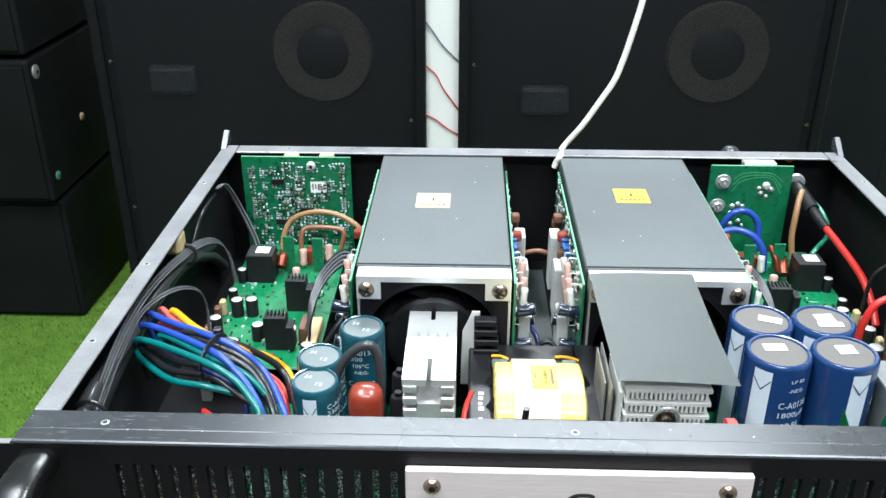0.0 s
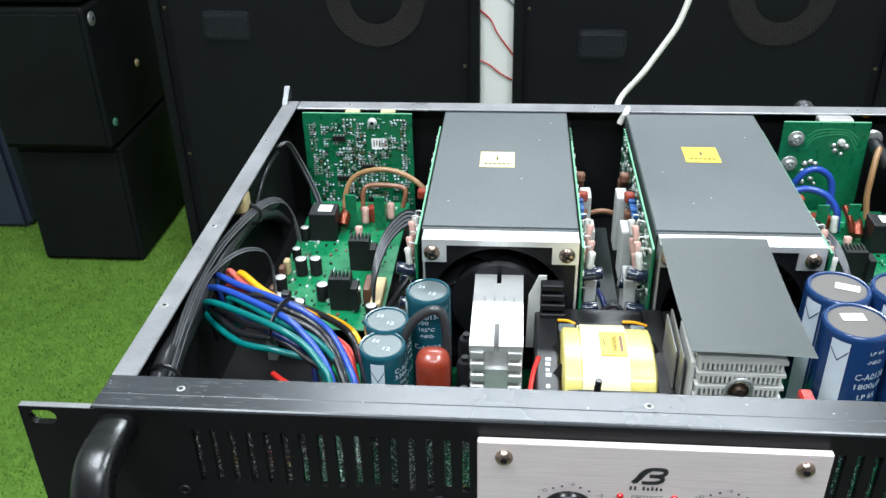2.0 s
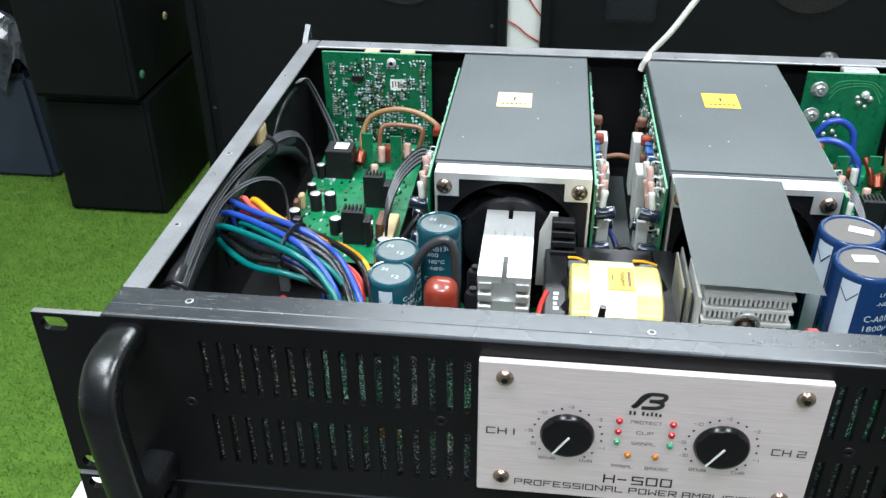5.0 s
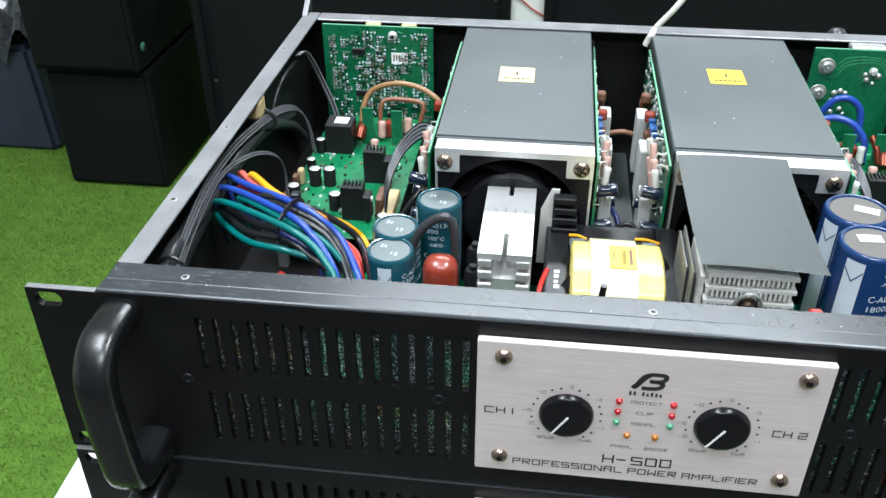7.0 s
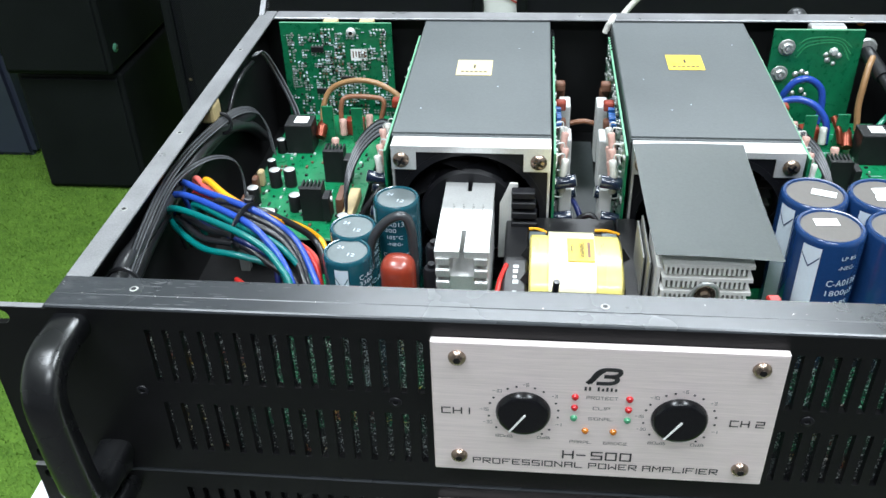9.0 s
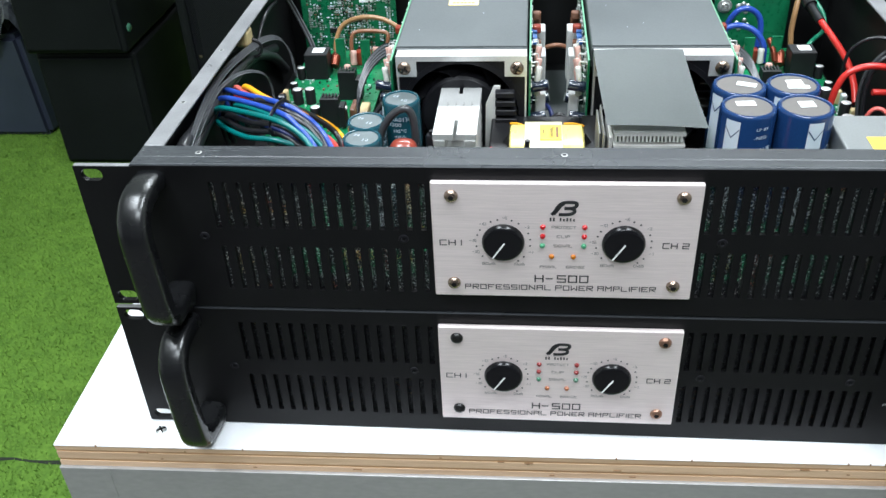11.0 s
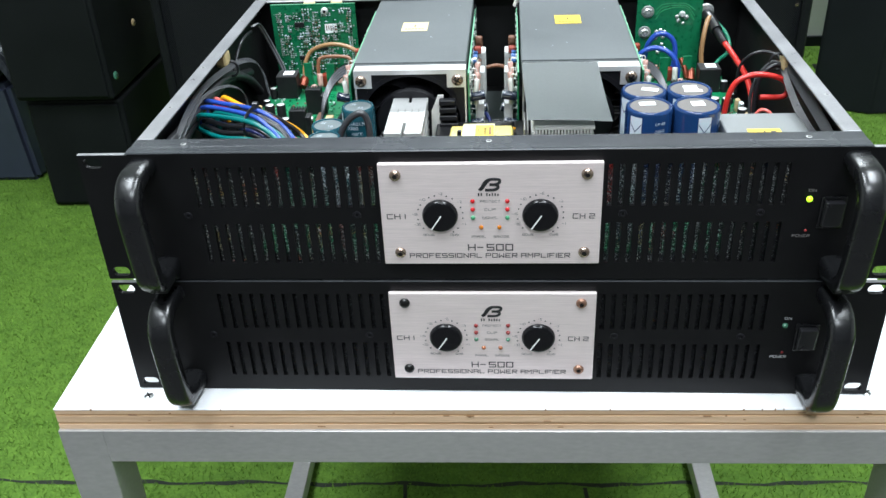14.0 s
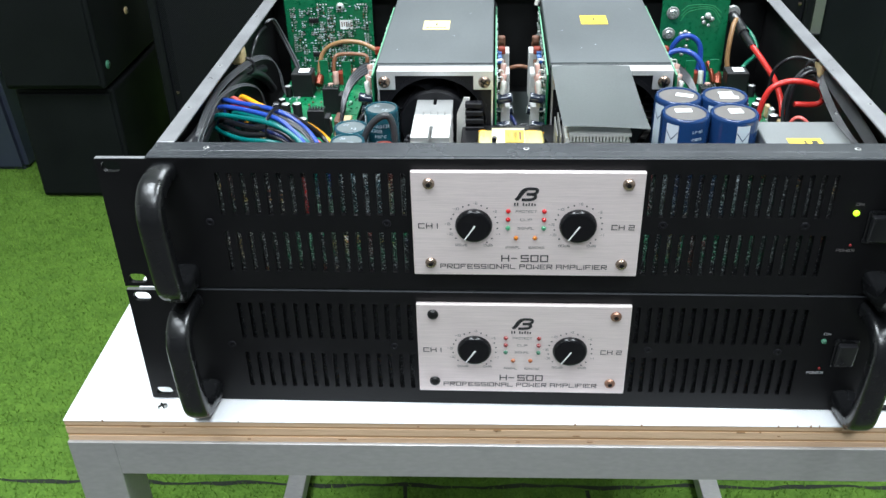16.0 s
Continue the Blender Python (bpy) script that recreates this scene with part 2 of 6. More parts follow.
def mesh_filter_material():
    """A fine fibrous dust screen: dark from the front, its fibres catching the light from behind, with coloured glints
    painted in.
    """
    m = bpy.data.materials.new("dust_screen")
    m.use_nodes = True
    nt = m.node_tree
    n, l = nt.nodes, nt.links
    b = n["Principled BSDF"]
    b.inputs["Base Color"].default_value = (0.012, 0.013, 0.014, 1)
    b.inputs["Roughness"].default_value = 0.45
    b.inputs["Specular IOR Level"].default_value = 0.3
    geo = n.new("ShaderNodeNewGeometry")

    def noise_node(scale, detail=2):
        v = n.new("ShaderNodeTexNoise")
        v.inputs["Scale"].default_value, v.inputs["Detail"].default_value = scale, detail
        l.new(geo.outputs["Position"], v.inputs["Vector"])
        return v

    def above(v, cut):
        gt = n.new("ShaderNodeMath")
        gt.operation = "GREATER_THAN"
        gt.inputs[1].default_value = cut
        l.new(v.outputs["Fac"], gt.inputs[0])
        return gt

    # speck colours stand in for glints and the parts behind the screen
    tone = n.new("ShaderNodeValToRGB")
    stops = ((0.0, (0.12, 0.55, 0.34)), (0.25, (0.16, 0.55, 0.36)), (0.31, (0.42, 0.46, 0.47)), (0.57, (0.5, 0.52, 0.52)), (0.62, (0.85, 0.84, 0.8)), (0.66, (0.7, 0.55, 0.15)), (0.69, (0.55, 0.12, 0.08)), (0.73, (0.5, 0.5, 0.5)))
    for k, (p, c) in enumerate(stops):
        e = tone.color_ramp.elements[k] if k < 2 else tone.color_ramp.elements.new(p)
        e.position, e.color = p, (*c, 1)
    l.new(noise_node(62, 1).outputs["Fac"], tone.inputs[0])
    glint = n.new("ShaderNodeMix")
    glint.data_type = "RGBA"
    glint.inputs[6].default_value = (0.012, 0.013, 0.014, 1)
    l.new(above(noise_node(1250), 0.6).outputs[0], glint.inputs[0])
    l.new(tone.outputs[0], glint.inputs[7])
    thin = n.new("ShaderNodeBsdfTranslucent")
    l.new(glint.outputs[2], thin.inputs["Color"])
    fibre = n.new("ShaderNodeAddShader")
    l.new(b.outputs[0], fibre.inputs[0])
    l.new(thin.outputs[0], fibre.inputs[1])
    tr = n.new("ShaderNodeBsdfTransparent")
    mx = n.new("ShaderNodeMixShader")
    l.new(above(noise_node(1700), 0.45).outputs[0], mx.inputs[0])
    l.new(tr.outputs[0], mx.inputs[1])
    l.new(fibre.outputs[0], mx.inputs[2])
    l.new(mx.outputs[0], n["Material Output"].inputs[0])
    return m


M["screen"] = mesh_filter_material()


def grille_material():
    """Perforated black steel in front of the drivers: round holes on a staggered grid."""
    m = bpy.data.materials.new("perforated_grille")
    m.use_nodes = True
    nt = m.node_tree
    n, l = nt.nodes, nt.links
    b = n["Principled BSDF"]
    b.inputs["Base Color"].default_value = (0.011, 0.0118, 0.0145, 1)
    b.inputs["Specular IOR Level"].default_value = 0.2
    b.inputs["Roughness"].default_value = 0.42
    geo = n.new("ShaderNodeNewGeometry")
    mp = n.new("ShaderNodeMapping")
    mp.inputs["Rotation"].default_value = (0, radians(45), 0)
    l.new(geo.outputs["Position"], mp.inputs["Vector"])
    v = n.new("ShaderNodeTexVoronoi")
    v.inputs["Scale"].default_value, v.inputs["Randomness"].default_value = 330, 0.0
    flat = n.new("ShaderNodeVectorMath")
    flat.operation = "MULTIPLY"
    flat.inputs[1].default_value = (1, 0, 1)
    l.new(mp.outputs[0], flat.inputs[0])
    l.new(flat.outputs[0], v.inputs["Vector"])
    gt = n.new("ShaderNodeMath")
    gt.operation = "GREATER_THAN"
    gt.inputs[1].default_value = 0.43
    l.new(v.outputs["Distance"], gt.inputs[0])
    tr = n.new("ShaderNodeBsdfTransparent")
    mx = n.new("ShaderNodeMixShader")
    l.new(gt.outputs[0], mx.inputs[0])
    l.new(tr.outputs[0], mx.inputs[1])
    l.new(b.outputs[0], mx.inputs[2])
    l.new(mx.outputs[0], n["Material Output"].inputs[0])
    return m


M["grille"] = grille_material()

# ---- mesh helpers ----
AT = {}


def thing(name, place, label, category, group="", kind=""):
    ob = new(name)
    ob.location = place
    AT[ob] = Vector(place)
    return tagged(ob, label, category, group, kind)


def part(name, bm, material, parent=None, label="", smooth=False):
    """Links a bmesh, given in world metres, as one mesh object under a thing or a part."""
    me = bpy.data.meshes.new(name)
    vs = [v.co for v in bm.verts]
    lo = Vector((min(v.x for v in vs), min(v.y for v in vs), min(v.z for v in vs)))
    hi = Vector((max(v.x for v in vs), max(v.y for v in vs), max(v.z for v in vs)))
    c = (lo + hi) / 2
    c.z = lo.z
    bmesh.ops.translate(bm, verts=bm.verts, vec=-c)
    if smooth:
        for f in bm.faces:
            f.smooth = True
        for e in bm.edges:
            if len(e.link_faces) == 2 and e.calc_face_angle(0) > 0.7:
                e.smooth = False
    bm.to_mesh(me)
    bm.free()
    ms = material if isinstance(material, (list, tuple)) else [material]
    for m in ms:
        me.materials.append(M[m])
    ob = new(name, me)
    if parent:
        ob.parent = parent
        ob.location = c - AT[parent]
    else:
        ob.location = c
    AT[ob] = c
    return tagged(ob, label)


def solo(name, bm, material, label, category, group="", kind="", smooth=False):
    return tagged(part(name, bm, material, None, label, smooth), label, category, group, kind)


def box(x0, x1, y0, y1, z0, z1, bevel=0.0, seg=1, bm=None, idx=0, m=None):
    own = bmesh.new()
    bmesh.ops.create_cube(own, size=1)
    for v in own.verts:
        v.co = Vector(((x0 + x1) / 2 + v.co.x * (x1 - x0), (y0 + y1) / 2 + v.co.y * (y1 - y0), (z0 + z1) / 2 + v.co.z * (z1 - z0)))
    if bevel:
        bmesh.ops.bevel(own, geom=own.edges[:], offset=bevel, segments=seg, affect="EDGES", profile=0.5)
    return merge(bm, own, idx, m)


def merge(bm, own, idx=0, m=None):
    if m is not None:
        bmesh.ops.transform(own, matrix=m, verts=own.verts)
    for f in own.faces:
        f.material_index = idx if idx else f.material_index
    if bm is None:
        return own
    tmp = bpy.data.meshes.new("tmp")
    own.to_mesh(tmp)
    own.free()
    bm.from_mesh(tmp)
    bpy.data.meshes.remove(tmp)
    return bm


def lathe(profile, place=(0, 0, 0), axis="z", n=24, bm=None, idx=0):
    """Turns (radius, height) pairs about an axis; closed where the radius is 0."""
    own = bmesh.new()
    rings = []
    for r, h in profile:
        if r < 1e-7:
            rings.append([own.verts.new((0, 0, h))])
        else:
            rings.append([own.verts.new((r * math.cos(2 * math.pi * k / n), r * math.sin(2 * math.pi * k / n), h)) for k in range(n)])
    for a, b in zip(rings, rings[1:]):
        for k in range(n):
            k2 = (k + 1) % n
            if len(a) == 1 and len(b) == 1:
                continue
            if len(a) == 1:
                own.faces.new((a[0], b[k], b[k2]))
            elif len(b) == 1:
                own.faces.new((a[k], b[0], a[k2]))
            else:
                own.faces.new((a[k], b[k], b[k2], a[k2]))
    bmesh.ops.recalc_face_normals(own, faces=own.faces)
    turn = {"z": Matrix.Identity(4), "y": pose(0, 0, 0, 90), "x": pose(0, 0, 0, 0, 90)}[axis]
    return merge(bm, own, idx, Matrix.Translation(place) @ turn)


def smooth_path(points, step=6):
    pts = [Vector(p) for p in points]
    pts = [2 * pts[0] - pts[1]] + pts + [2 * pts[-1] - pts[-2]]
    out = []
    for a, b, c, d in zip(pts, pts[1:], pts[2:], pts[3:]):
        for k in range(step):
            t = k / step
            out.append(0.5 * (2 * b + (c - a) * t + (2 * a - 5 * b + 4 * c - d) * t * t + (3 * b - a - 3 * c + d) * t ** 3))
    out.append(pts[-2])
    return out


def tube(points, rx, ry=None, n=8, step=6, up=(0, 0, 1), bm=None, idx=0, power=1.0):
    """A bar along a smooth path; a power below 1 squares off its section."""
    ry = ry or rx
    ring = [(math.copysign(abs(math.cos(2 * math.pi * q / n)) ** power, math.cos(2 * math.pi * q / n)), math.copysign(abs(math.sin(2 * math.pi * q / n)) ** power, math.sin(2 * math.pi * q / n))) for q in range(n)]
    own = bmesh.new()
    path = smooth_path(points, step)
    rings = []
    for k, p in enumerate(path):
        d = (path[min(k + 1, len(path) - 1)] - path[max(k - 1, 0)]).normalized()
        u = Vector(up)
        s = d.cross(u)
        s = s.normalized() if s.length > 1e-4 else Vector((1, 0, 0))
        w = s.cross(d)
        rings.append([own.verts.new(p + s * rx * cu + w * ry * sv) for cu, sv in ring])
    for a, b in zip(rings, rings[1:]):
        for q in range(n):
            own.faces.new((a[q], a[(q + 1) % n], b[(q + 1) % n], b[q]))
    own.faces.new(rings[0][::-1])
    own.faces.new(rings[-1])
    bmesh.ops.recalc_face_normals(own, faces=own.faces)
    return merge(bm, own, idx)


def holed_plate(us, vs, holes, depth0, depth1, place):
    """A sheet on the grid us x vs with the cells in holes left open; place(u, v, d) gives the point."""
    own = bmesh.new()
    cache = {}

    def vert(i, j, d):
        if (i, j, d) not in cache:
            cache[(i, j, d)] = own.verts.new(place(us[i], vs[j], d))
        return cache[(i, j, d)]

    nu, nv = len(us) - 1, len(vs) - 1

    def solid(i, j):
        return 0 <= i < nu and 0 <= j < nv and (i, j) not in holes

    for i in range(nu):
        for j in range(nv):
            if not solid(i, j):
                continue
            own.faces.new([vert(i, j, depth0), vert(i + 1, j, depth0), vert(i + 1, j + 1, depth0), vert(i, j + 1, depth0)])
            own.faces.new([vert(i, j + 1, depth1), vert(i + 1, j + 1, depth1), vert(i + 1, j, depth1), vert(i, j, depth1)])
            for (di, dj), (a, b) in {(-1, 0): ((i, j), (i, j + 1)), (1, 0): ((i + 1, j + 1), (i + 1, j)), (0, -1): ((i + 1, j), (i, j)), (0, 1): ((i, j + 1), (i + 1, j + 1))}.items():
                if not solid(i + di, j + dj):
                    own.faces.new([vert(*a, depth0), vert(*b, depth0), vert(*b, depth1), vert(*a, depth1)])
    bmesh.ops.recalc_face_normals(own, faces=own.faces)
    return own


def letters(text, width, height, thick=0.0001):
    """A bmesh of words in the plane x, z facing -y, centred on the origin."""
    cu = bpy.data.curves.new("words", "FONT")
    cu.body, cu.align_x, cu.size, cu.extrude, cu.resolution_u = text, "CENTER", 1.0, 0.0, 2
    ob = bpy.data.objects.new("words", cu)
    scene.collection.objects.link(ob)
    dg = bpy.context.evaluated_depsgraph_get()
    me = bpy.data.meshes.new_from_object(ob.evaluated_get(dg))
    bm = bmesh.new()
    bm.from_mesh(me)
    bpy.data.objects.remove(ob)
    bpy.data.curves.remove(cu)
    bpy.data.meshes.remove(me)
    xs, ys = [v.co.x for v in bm.verts], [v.co.y for v in bm.verts]
    cx, cy = (min(xs) + max(xs)) / 2, (min(ys) + max(ys)) / 2
    sx, sy = width / (max(xs) - min(xs)), height / (max(ys) - min(ys))
    for v in bm.verts:
        v.co = Vector(((v.co.x - cx) * sx, 0, (v.co.y - cy) * sy))
    return bm


STROKES = {"A": "00-04 04-44 44-40 02-42", "B": "00-04 04-34 34-32 02-42 42-40 40-00", "C": "44-04 04-00 00-40", "D": "00-04 04-34 34-43 43-41 41-30 30-00", "E": "44-04 04-00 00-40 02-32", "F": "44-04 04-00 02-32", "G": "44-04 04-00 00-40 40-42 42-22", "H": "00-04 40-44 02-42", "I": "00-04", "L": "04-00 00-40", "M": "00-04 04-22 22-44 44-40", "N": "00-04 04-40 40-44", "O": "00-04 04-44 44-40 40-00", "P": "00-04 04-44 44-42 42-02", "R": "00-04 04-44 44-42 42-02 12-40", "S": "00-40 40-42 42-02 02-04 04-44", "T": "04-44 24-20", "W": "04-00 00-22 22-40 40-44", "d": "44-40 40-00 00-02 02-42", "0": "00-04 04-44 44-40 40-00", "1": "00-04", "2": "04-44 44-42 42-02 02-00 00-40", "3": "04-44 44-40 40-00 12-42", "5": "00-40 40-42 42-02 02-04 04-44", "6": "44-04 04-00 00-40 40-42 42-02", "8": "00-04 04-44 44-40 40-00 02-42", "-": "02-32", " ": ""}


def square_letters(text, width, height):
    """Words in the wide square strokes of the panel print, in the plane x, z, centred on the origin."""
    lines, at = [], 0.0
    for ch in text:
        for run in STROKES[ch].split():
            lines.append([(at + int(run[k]), int(run[k + 1])) for k in (0, 3)])
        at += {"I": 1.6, "1": 1.6, " ": 2.2}.get(ch, 5.7)
    hw, far = 0.34, max(p[0] for l in lines for p in l)
    sx, sy = width / (far + 2 * hw), height / (4 + 2 * hw)
    bm = bmesh.new()
    for k, (p, q) in enumerate(lines):
        p, q = Vector(p), Vector(q)
        d = (q - p).normalized() * hw
        s = Vector((-d.y, d.x))
        y = -0.000004 * (k % 5)
        bm.faces.new([bm.verts.new(((v.x - far / 2) * sx, y, (v.y - 2) * sy)) for v in (p - d - s, q + d - s, q + d + s, p - d + s)])
    return bm


def words(name, text, x, z, width, height, y, parent, material="print"):
    bm = square_letters(text, width, height)
    bmesh.ops.translate(bm, verts=bm.verts, vec=(x, y, z))
    return part(name, bm, material, parent)


def round_words(text, width, height, centre, radius, angle, parent, material):
    """Words wrapped round an upright cylinder; angle 0 faces -y."""
    bm = letters(text, width, height)
    for v in bm.verts:
        a = v.co.x / radius + radians(angle)
        v.co = Vector((centre[0] + radius * math.sin(a), centre[1] - radius * math.cos(a), centre[2] + v.co.z))
    return part("printed_text", bm, material, parent)

# ---- room ----
FLOOR = -0.56


def build_room():
    # unseen floor, bare before the turf and dark to cut bounced light
    solo("floor", box(-3.0, 3.0, -3.0, 2.45, FLOOR - 0.10, FLOOR - 0.004), "concrete", "unseen grey floor under the turf, darkened to cut bounce and reflections", "floor", kind="structure")
    solo("turf", box(-2.88, 2.88, -0.30, 2.33, FLOOR - 0.0039, FLOOR), "turf", "green artificial turf laid over the floor", "turf", kind="structure")
    solo("wall_north", box(-3.0, 3.0, 2.33, 2.45, FLOOR, 2.1), "wall", "plain white painted wall behind the loudspeakers", "wall", kind="structure")
    # unseen wall, made dark so that the faceplates reflect less
    solo("wall_south", box(-3.0, 3.0, -3.0, -2.88, FLOOR, 2.1), "wall_dark", "unseen dark grey wall, darkened to dim reflections in the amplifiers", "wall", kind="structure")
    solo("wall_west", box(-3.0, -2.88, -2.88, 2.33, FLOOR, 2.1), "wall", "plain white painted wall", "wall", kind="structure")
    solo("wall_east", box(2.88, 3.0, -2.88, 2.33, FLOOR, 2.1), "wall", "plain white painted wall", "wall", kind="structure")
    solo("ceiling", box(-3.0, 3.0, -3.0, 2.45, 2.1, 2.2), "wall", "plain white ceiling", "ceiling", kind="structure")
    solo("baseboard", box(-2.88, 2.88, 2.318, 2.33, FLOOR, FLOOR + 0.03), "cabinet_grey", "dark grey skirting strip at the wall foot", "baseboard", kind="structure")
    rng = np.random.default_rng(5)
    n = 400000
    x = rng.uniform(-1.9, 1.5, n)
    y = rng.uniform(-0.15, 2.3, n)
    seam = 0.4575 + 0.03 * np.maximum(x + 0.05, 0) + 0.012 * np.minimum(x + 0.05, 0) + 0.0022 * np.sin(x * 31) + 0.0014 * np.sin(x * 83)
    keep = np.abs(y - seam) > rng.uniform(0.001, 0.0070, n)
    for cx in (-0.139, 0.116):
        keep &= ~((np.abs(x - cx - 0.10 * (0.455 - y)) < rng.uniform(0.001, 0.0055, n)) & (y < seam) & (y > 0.2))
    x, y = x[keep], y[keep]
    n = len(x)
    a = rng.uniform(0, 2 * np.pi, n)
    h = rng.uniform(0.004, 0.008, n)
    lean = rng.uniform(0.001, 0.006, n)
    w = rng.uniform(0.0006, 0.0011, n)
    b = rng.uniform(0, 2 * np.pi, n)
    v = np.empty((n, 3, 3))
    v[:, 0] = np.stack([x - w * np.cos(a), y - w * np.sin(a), np.full(n, FLOOR + 0.0002)], 1)
    v[:, 1] = np.stack([x + w * np.cos(a), y + w * np.sin(a), np.full(n, FLOOR + 0.0002)], 1)
    v[:, 2] = np.stack([x + lean * np.cos(b), y + lean * np.sin(b), FLOOR + h], 1)
    me = bpy.data.meshes.new("turf_blades")
    me.from_pydata(v.reshape(-1, 3).tolist(), [], np.arange(n * 3).reshape(-1, 3).tolist())
    me.materials.append(M["blade"])
    tagged(new("turf_blades", me), "short bright green artificial grass blades", "grass", kind="stuff")
    bm = bmesh.new()
    edge = []
    for k in range(121):
        sx = -1.9 + 3.4 * k / 120
        sy = 0.4575 + 0.03 * max(sx + 0.05, 0) + 0.012 * min(sx + 0.05, 0) + 0.0022 * math.sin(sx * 31) + 0.0014 * math.sin(sx * 83)
        h = 0.0030 + 0.0012 * math.sin(sx * 47 + 1)
        edge.append([bm.verts.new((sx, sy + dy, FLOOR + 0.0008)) for dy in (-h, h)])
    for p, q in zip(edge, edge[1:]):
        bm.faces.new((p[0], q[0], q[1], p[1]))
    for cx in (-0.139, 0.116):
        v = [bm.verts.new((cx + 0.10 * (0.455 - yy) + dx, yy, FLOOR + 0.0006)) for yy, dx in ((0.20, -0.0028), (0.20, 0.0028), (0.456, 0.0028), (0.456, -0.0028))]
        bm.faces.new(v)
    solo("turf_seam", bm, "seam", "dark open seam between two turf rolls", "seam", kind="structure")


build_room()


# ---- loudspeaker cabinets behind ----
def pa_cabinet(x0, x1, ring_x, ring_z, port, label):
    y0, top = 1.27, 1.05
    c = thing("pa_speaker", ((x0 + x1) / 2, 1.5, FLOOR), label, "loudspeaker", "tall speakers along the wall")
    sx0, sx1, t = x0, x1, 0.018
    bm = box(sx0, sx0 + t, y0, 1.75, FLOOR, top, 0.004)
    box(sx1 - t, sx1, y0, 1.75, FLOOR, top, 0.004, bm=bm)
    box(sx0 + t, sx1 - t, y0 + 0.004, 1.75, FLOOR, FLOOR + t, bm=bm)
    box(sx0 + t, sx1 - t, y0 + 0.004, 1.75, top - t, top, bm=bm)
    box(sx0 + t, sx1 - t, 1.735, 1.748, FLOOR + t, top - t, bm=bm)
    part("enclosure", bm, "cabinet", c)
    # baffle with the driver and the port
    part("baffle", box(sx0 + t, sx1 - t, y0 + 0.05, y0 + 0.066, FLOOR + t, top - t), "cone", c)
    drv = part("driver", lathe([(0.0, 0.01), (0.03, 0.014), (0.046, 0.004), (0.047, -0.004), (0.0, -0.004)], (ring_x, y0 + 0.046, ring_z), "y", 32), "cone", c, smooth=True)
    part("cone_ring", lathe([(0.046, 0.0), (0.06, 0.004), (0.086, 0.005), (0.09, 0.0), (0.09, -0.006), (0.046, -0.006), (0.046, 0.0)], (ring_x, y0 + 0.044, ring_z), "y", 40), "ring", drv, "brown cone surround", smooth=True)
    px, pz = port
    # the port's reflection is put into its lighter colour
    bm = box(px - 0.043, px + 0.043, y0 + 0.028, y0 + 0.05, pz - 0.026, pz + 0.026, 0.008, 2)
    part("horn_port", bm, "port_grey", c, "horn port behind the grille, paled for its reflection")
    part("grille", box(sx0 + t, sx1 - t, y0 + 0.012, y0 + 0.0132, FLOOR + t, top - t), "grille", c, "fine perforated black steel grille")
    for sx, sz in ((sx0 + 0.026, -0.021), (sx0 + 0.026, -0.3), (sx1 - 0.026, -0.123), (sx1 - 0.026, 0.12), (sx0 + 0.1, 0.1)):
        part("screw", lathe([(0.0, 0.0016), (0.003, 0.001), (0.0036, -0.0006), (0.0, -0.0006)], (sx, y0 + 0.0112, sz), "y", 10), "screw", c)


pa_cabinet(-0.70, -0.119, -0.303, -0.011, (-0.575, -0.060), "tall black loudspeaker with a perforated grille standing on the turf")
pa_cabinet(-0.060, 0.584, 0.393, -0.006, (0.095, -0.091), "tall black loudspeaker with a perforated grille beside a white cable")


def charcoal_cabinet():
    c = thing("floor_speaker", (0.96, 1.95, FLOOR), "charcoal trapezoid loudspeaker cabinet standing on turf", "loudspeaker")
    bm = bmesh.new()
    foot = [(0.806, 1.838), (0.938, 1.771), (1.26, 1.80), (1.30, 2.2), (0.99, 2.2)]
    lo = [bm.verts.new((x, y, FLOOR)) for x, y in foot]
    hi = [bm.verts.new((x, y, 1.0)) for x, y in foot]
    for k in range(5):
        bm.faces.new((lo[k], lo[(k + 1) % 5], hi[(k + 1) % 5], hi[k]))
    bm.faces.new(lo[::-1])
    bm.faces.new(hi)
    bmesh.ops.recalc_face_normals(bm, faces=bm.faces)
    bmesh.ops.bevel(bm, geom=bm.edges[:], offset=0.006, segments=2, affect="EDGES")
    part("enclosure", bm, "cabinet_grey", c)
    part("plinth", box(0.9, 1.25, 1.83, 2.15, FLOOR, FLOOR + 0.004), "cabinet", c)


charcoal_cabinet()


def small_speaker(z0, z1, y0, label, studs):
    c = thing("satellite_speaker", (-0.92, 1.4, z0), label, "loudspeaker", "stack of small speakers")
    part("enclosure", box(-1.035, -0.82, y0, 1.62, z0 + 0.002, z1 - 0.004, 0.008, 3), "speaker_black", c)
    part("front_panel", box(-1.027, -0.828, y0 - 0.006, y0, z0 + 0.012, z1 - 0.014, 0.003, 2), "speaker_black", c)
    for y, z, r, m in studs:
        st = part("stud", lathe([(0, 0.004), (r * 0.7, 0.0035), (r, 0.0015), (r, -0.001), (0, -0.001)], (-0.8195, y, z), "x", 16), m, c, "round metal mounting stud", smooth=True)
        part("stud_bore", lathe([(0, 0.0042), (r * 0.3, 0.0042), (r * 0.3, 0.003)], (-0.8195, y, z), "x", 10), "fan_black", st)


small_speaker(FLOOR, -0.295, 1.302, "small black speaker box at the foot of a stack", [])
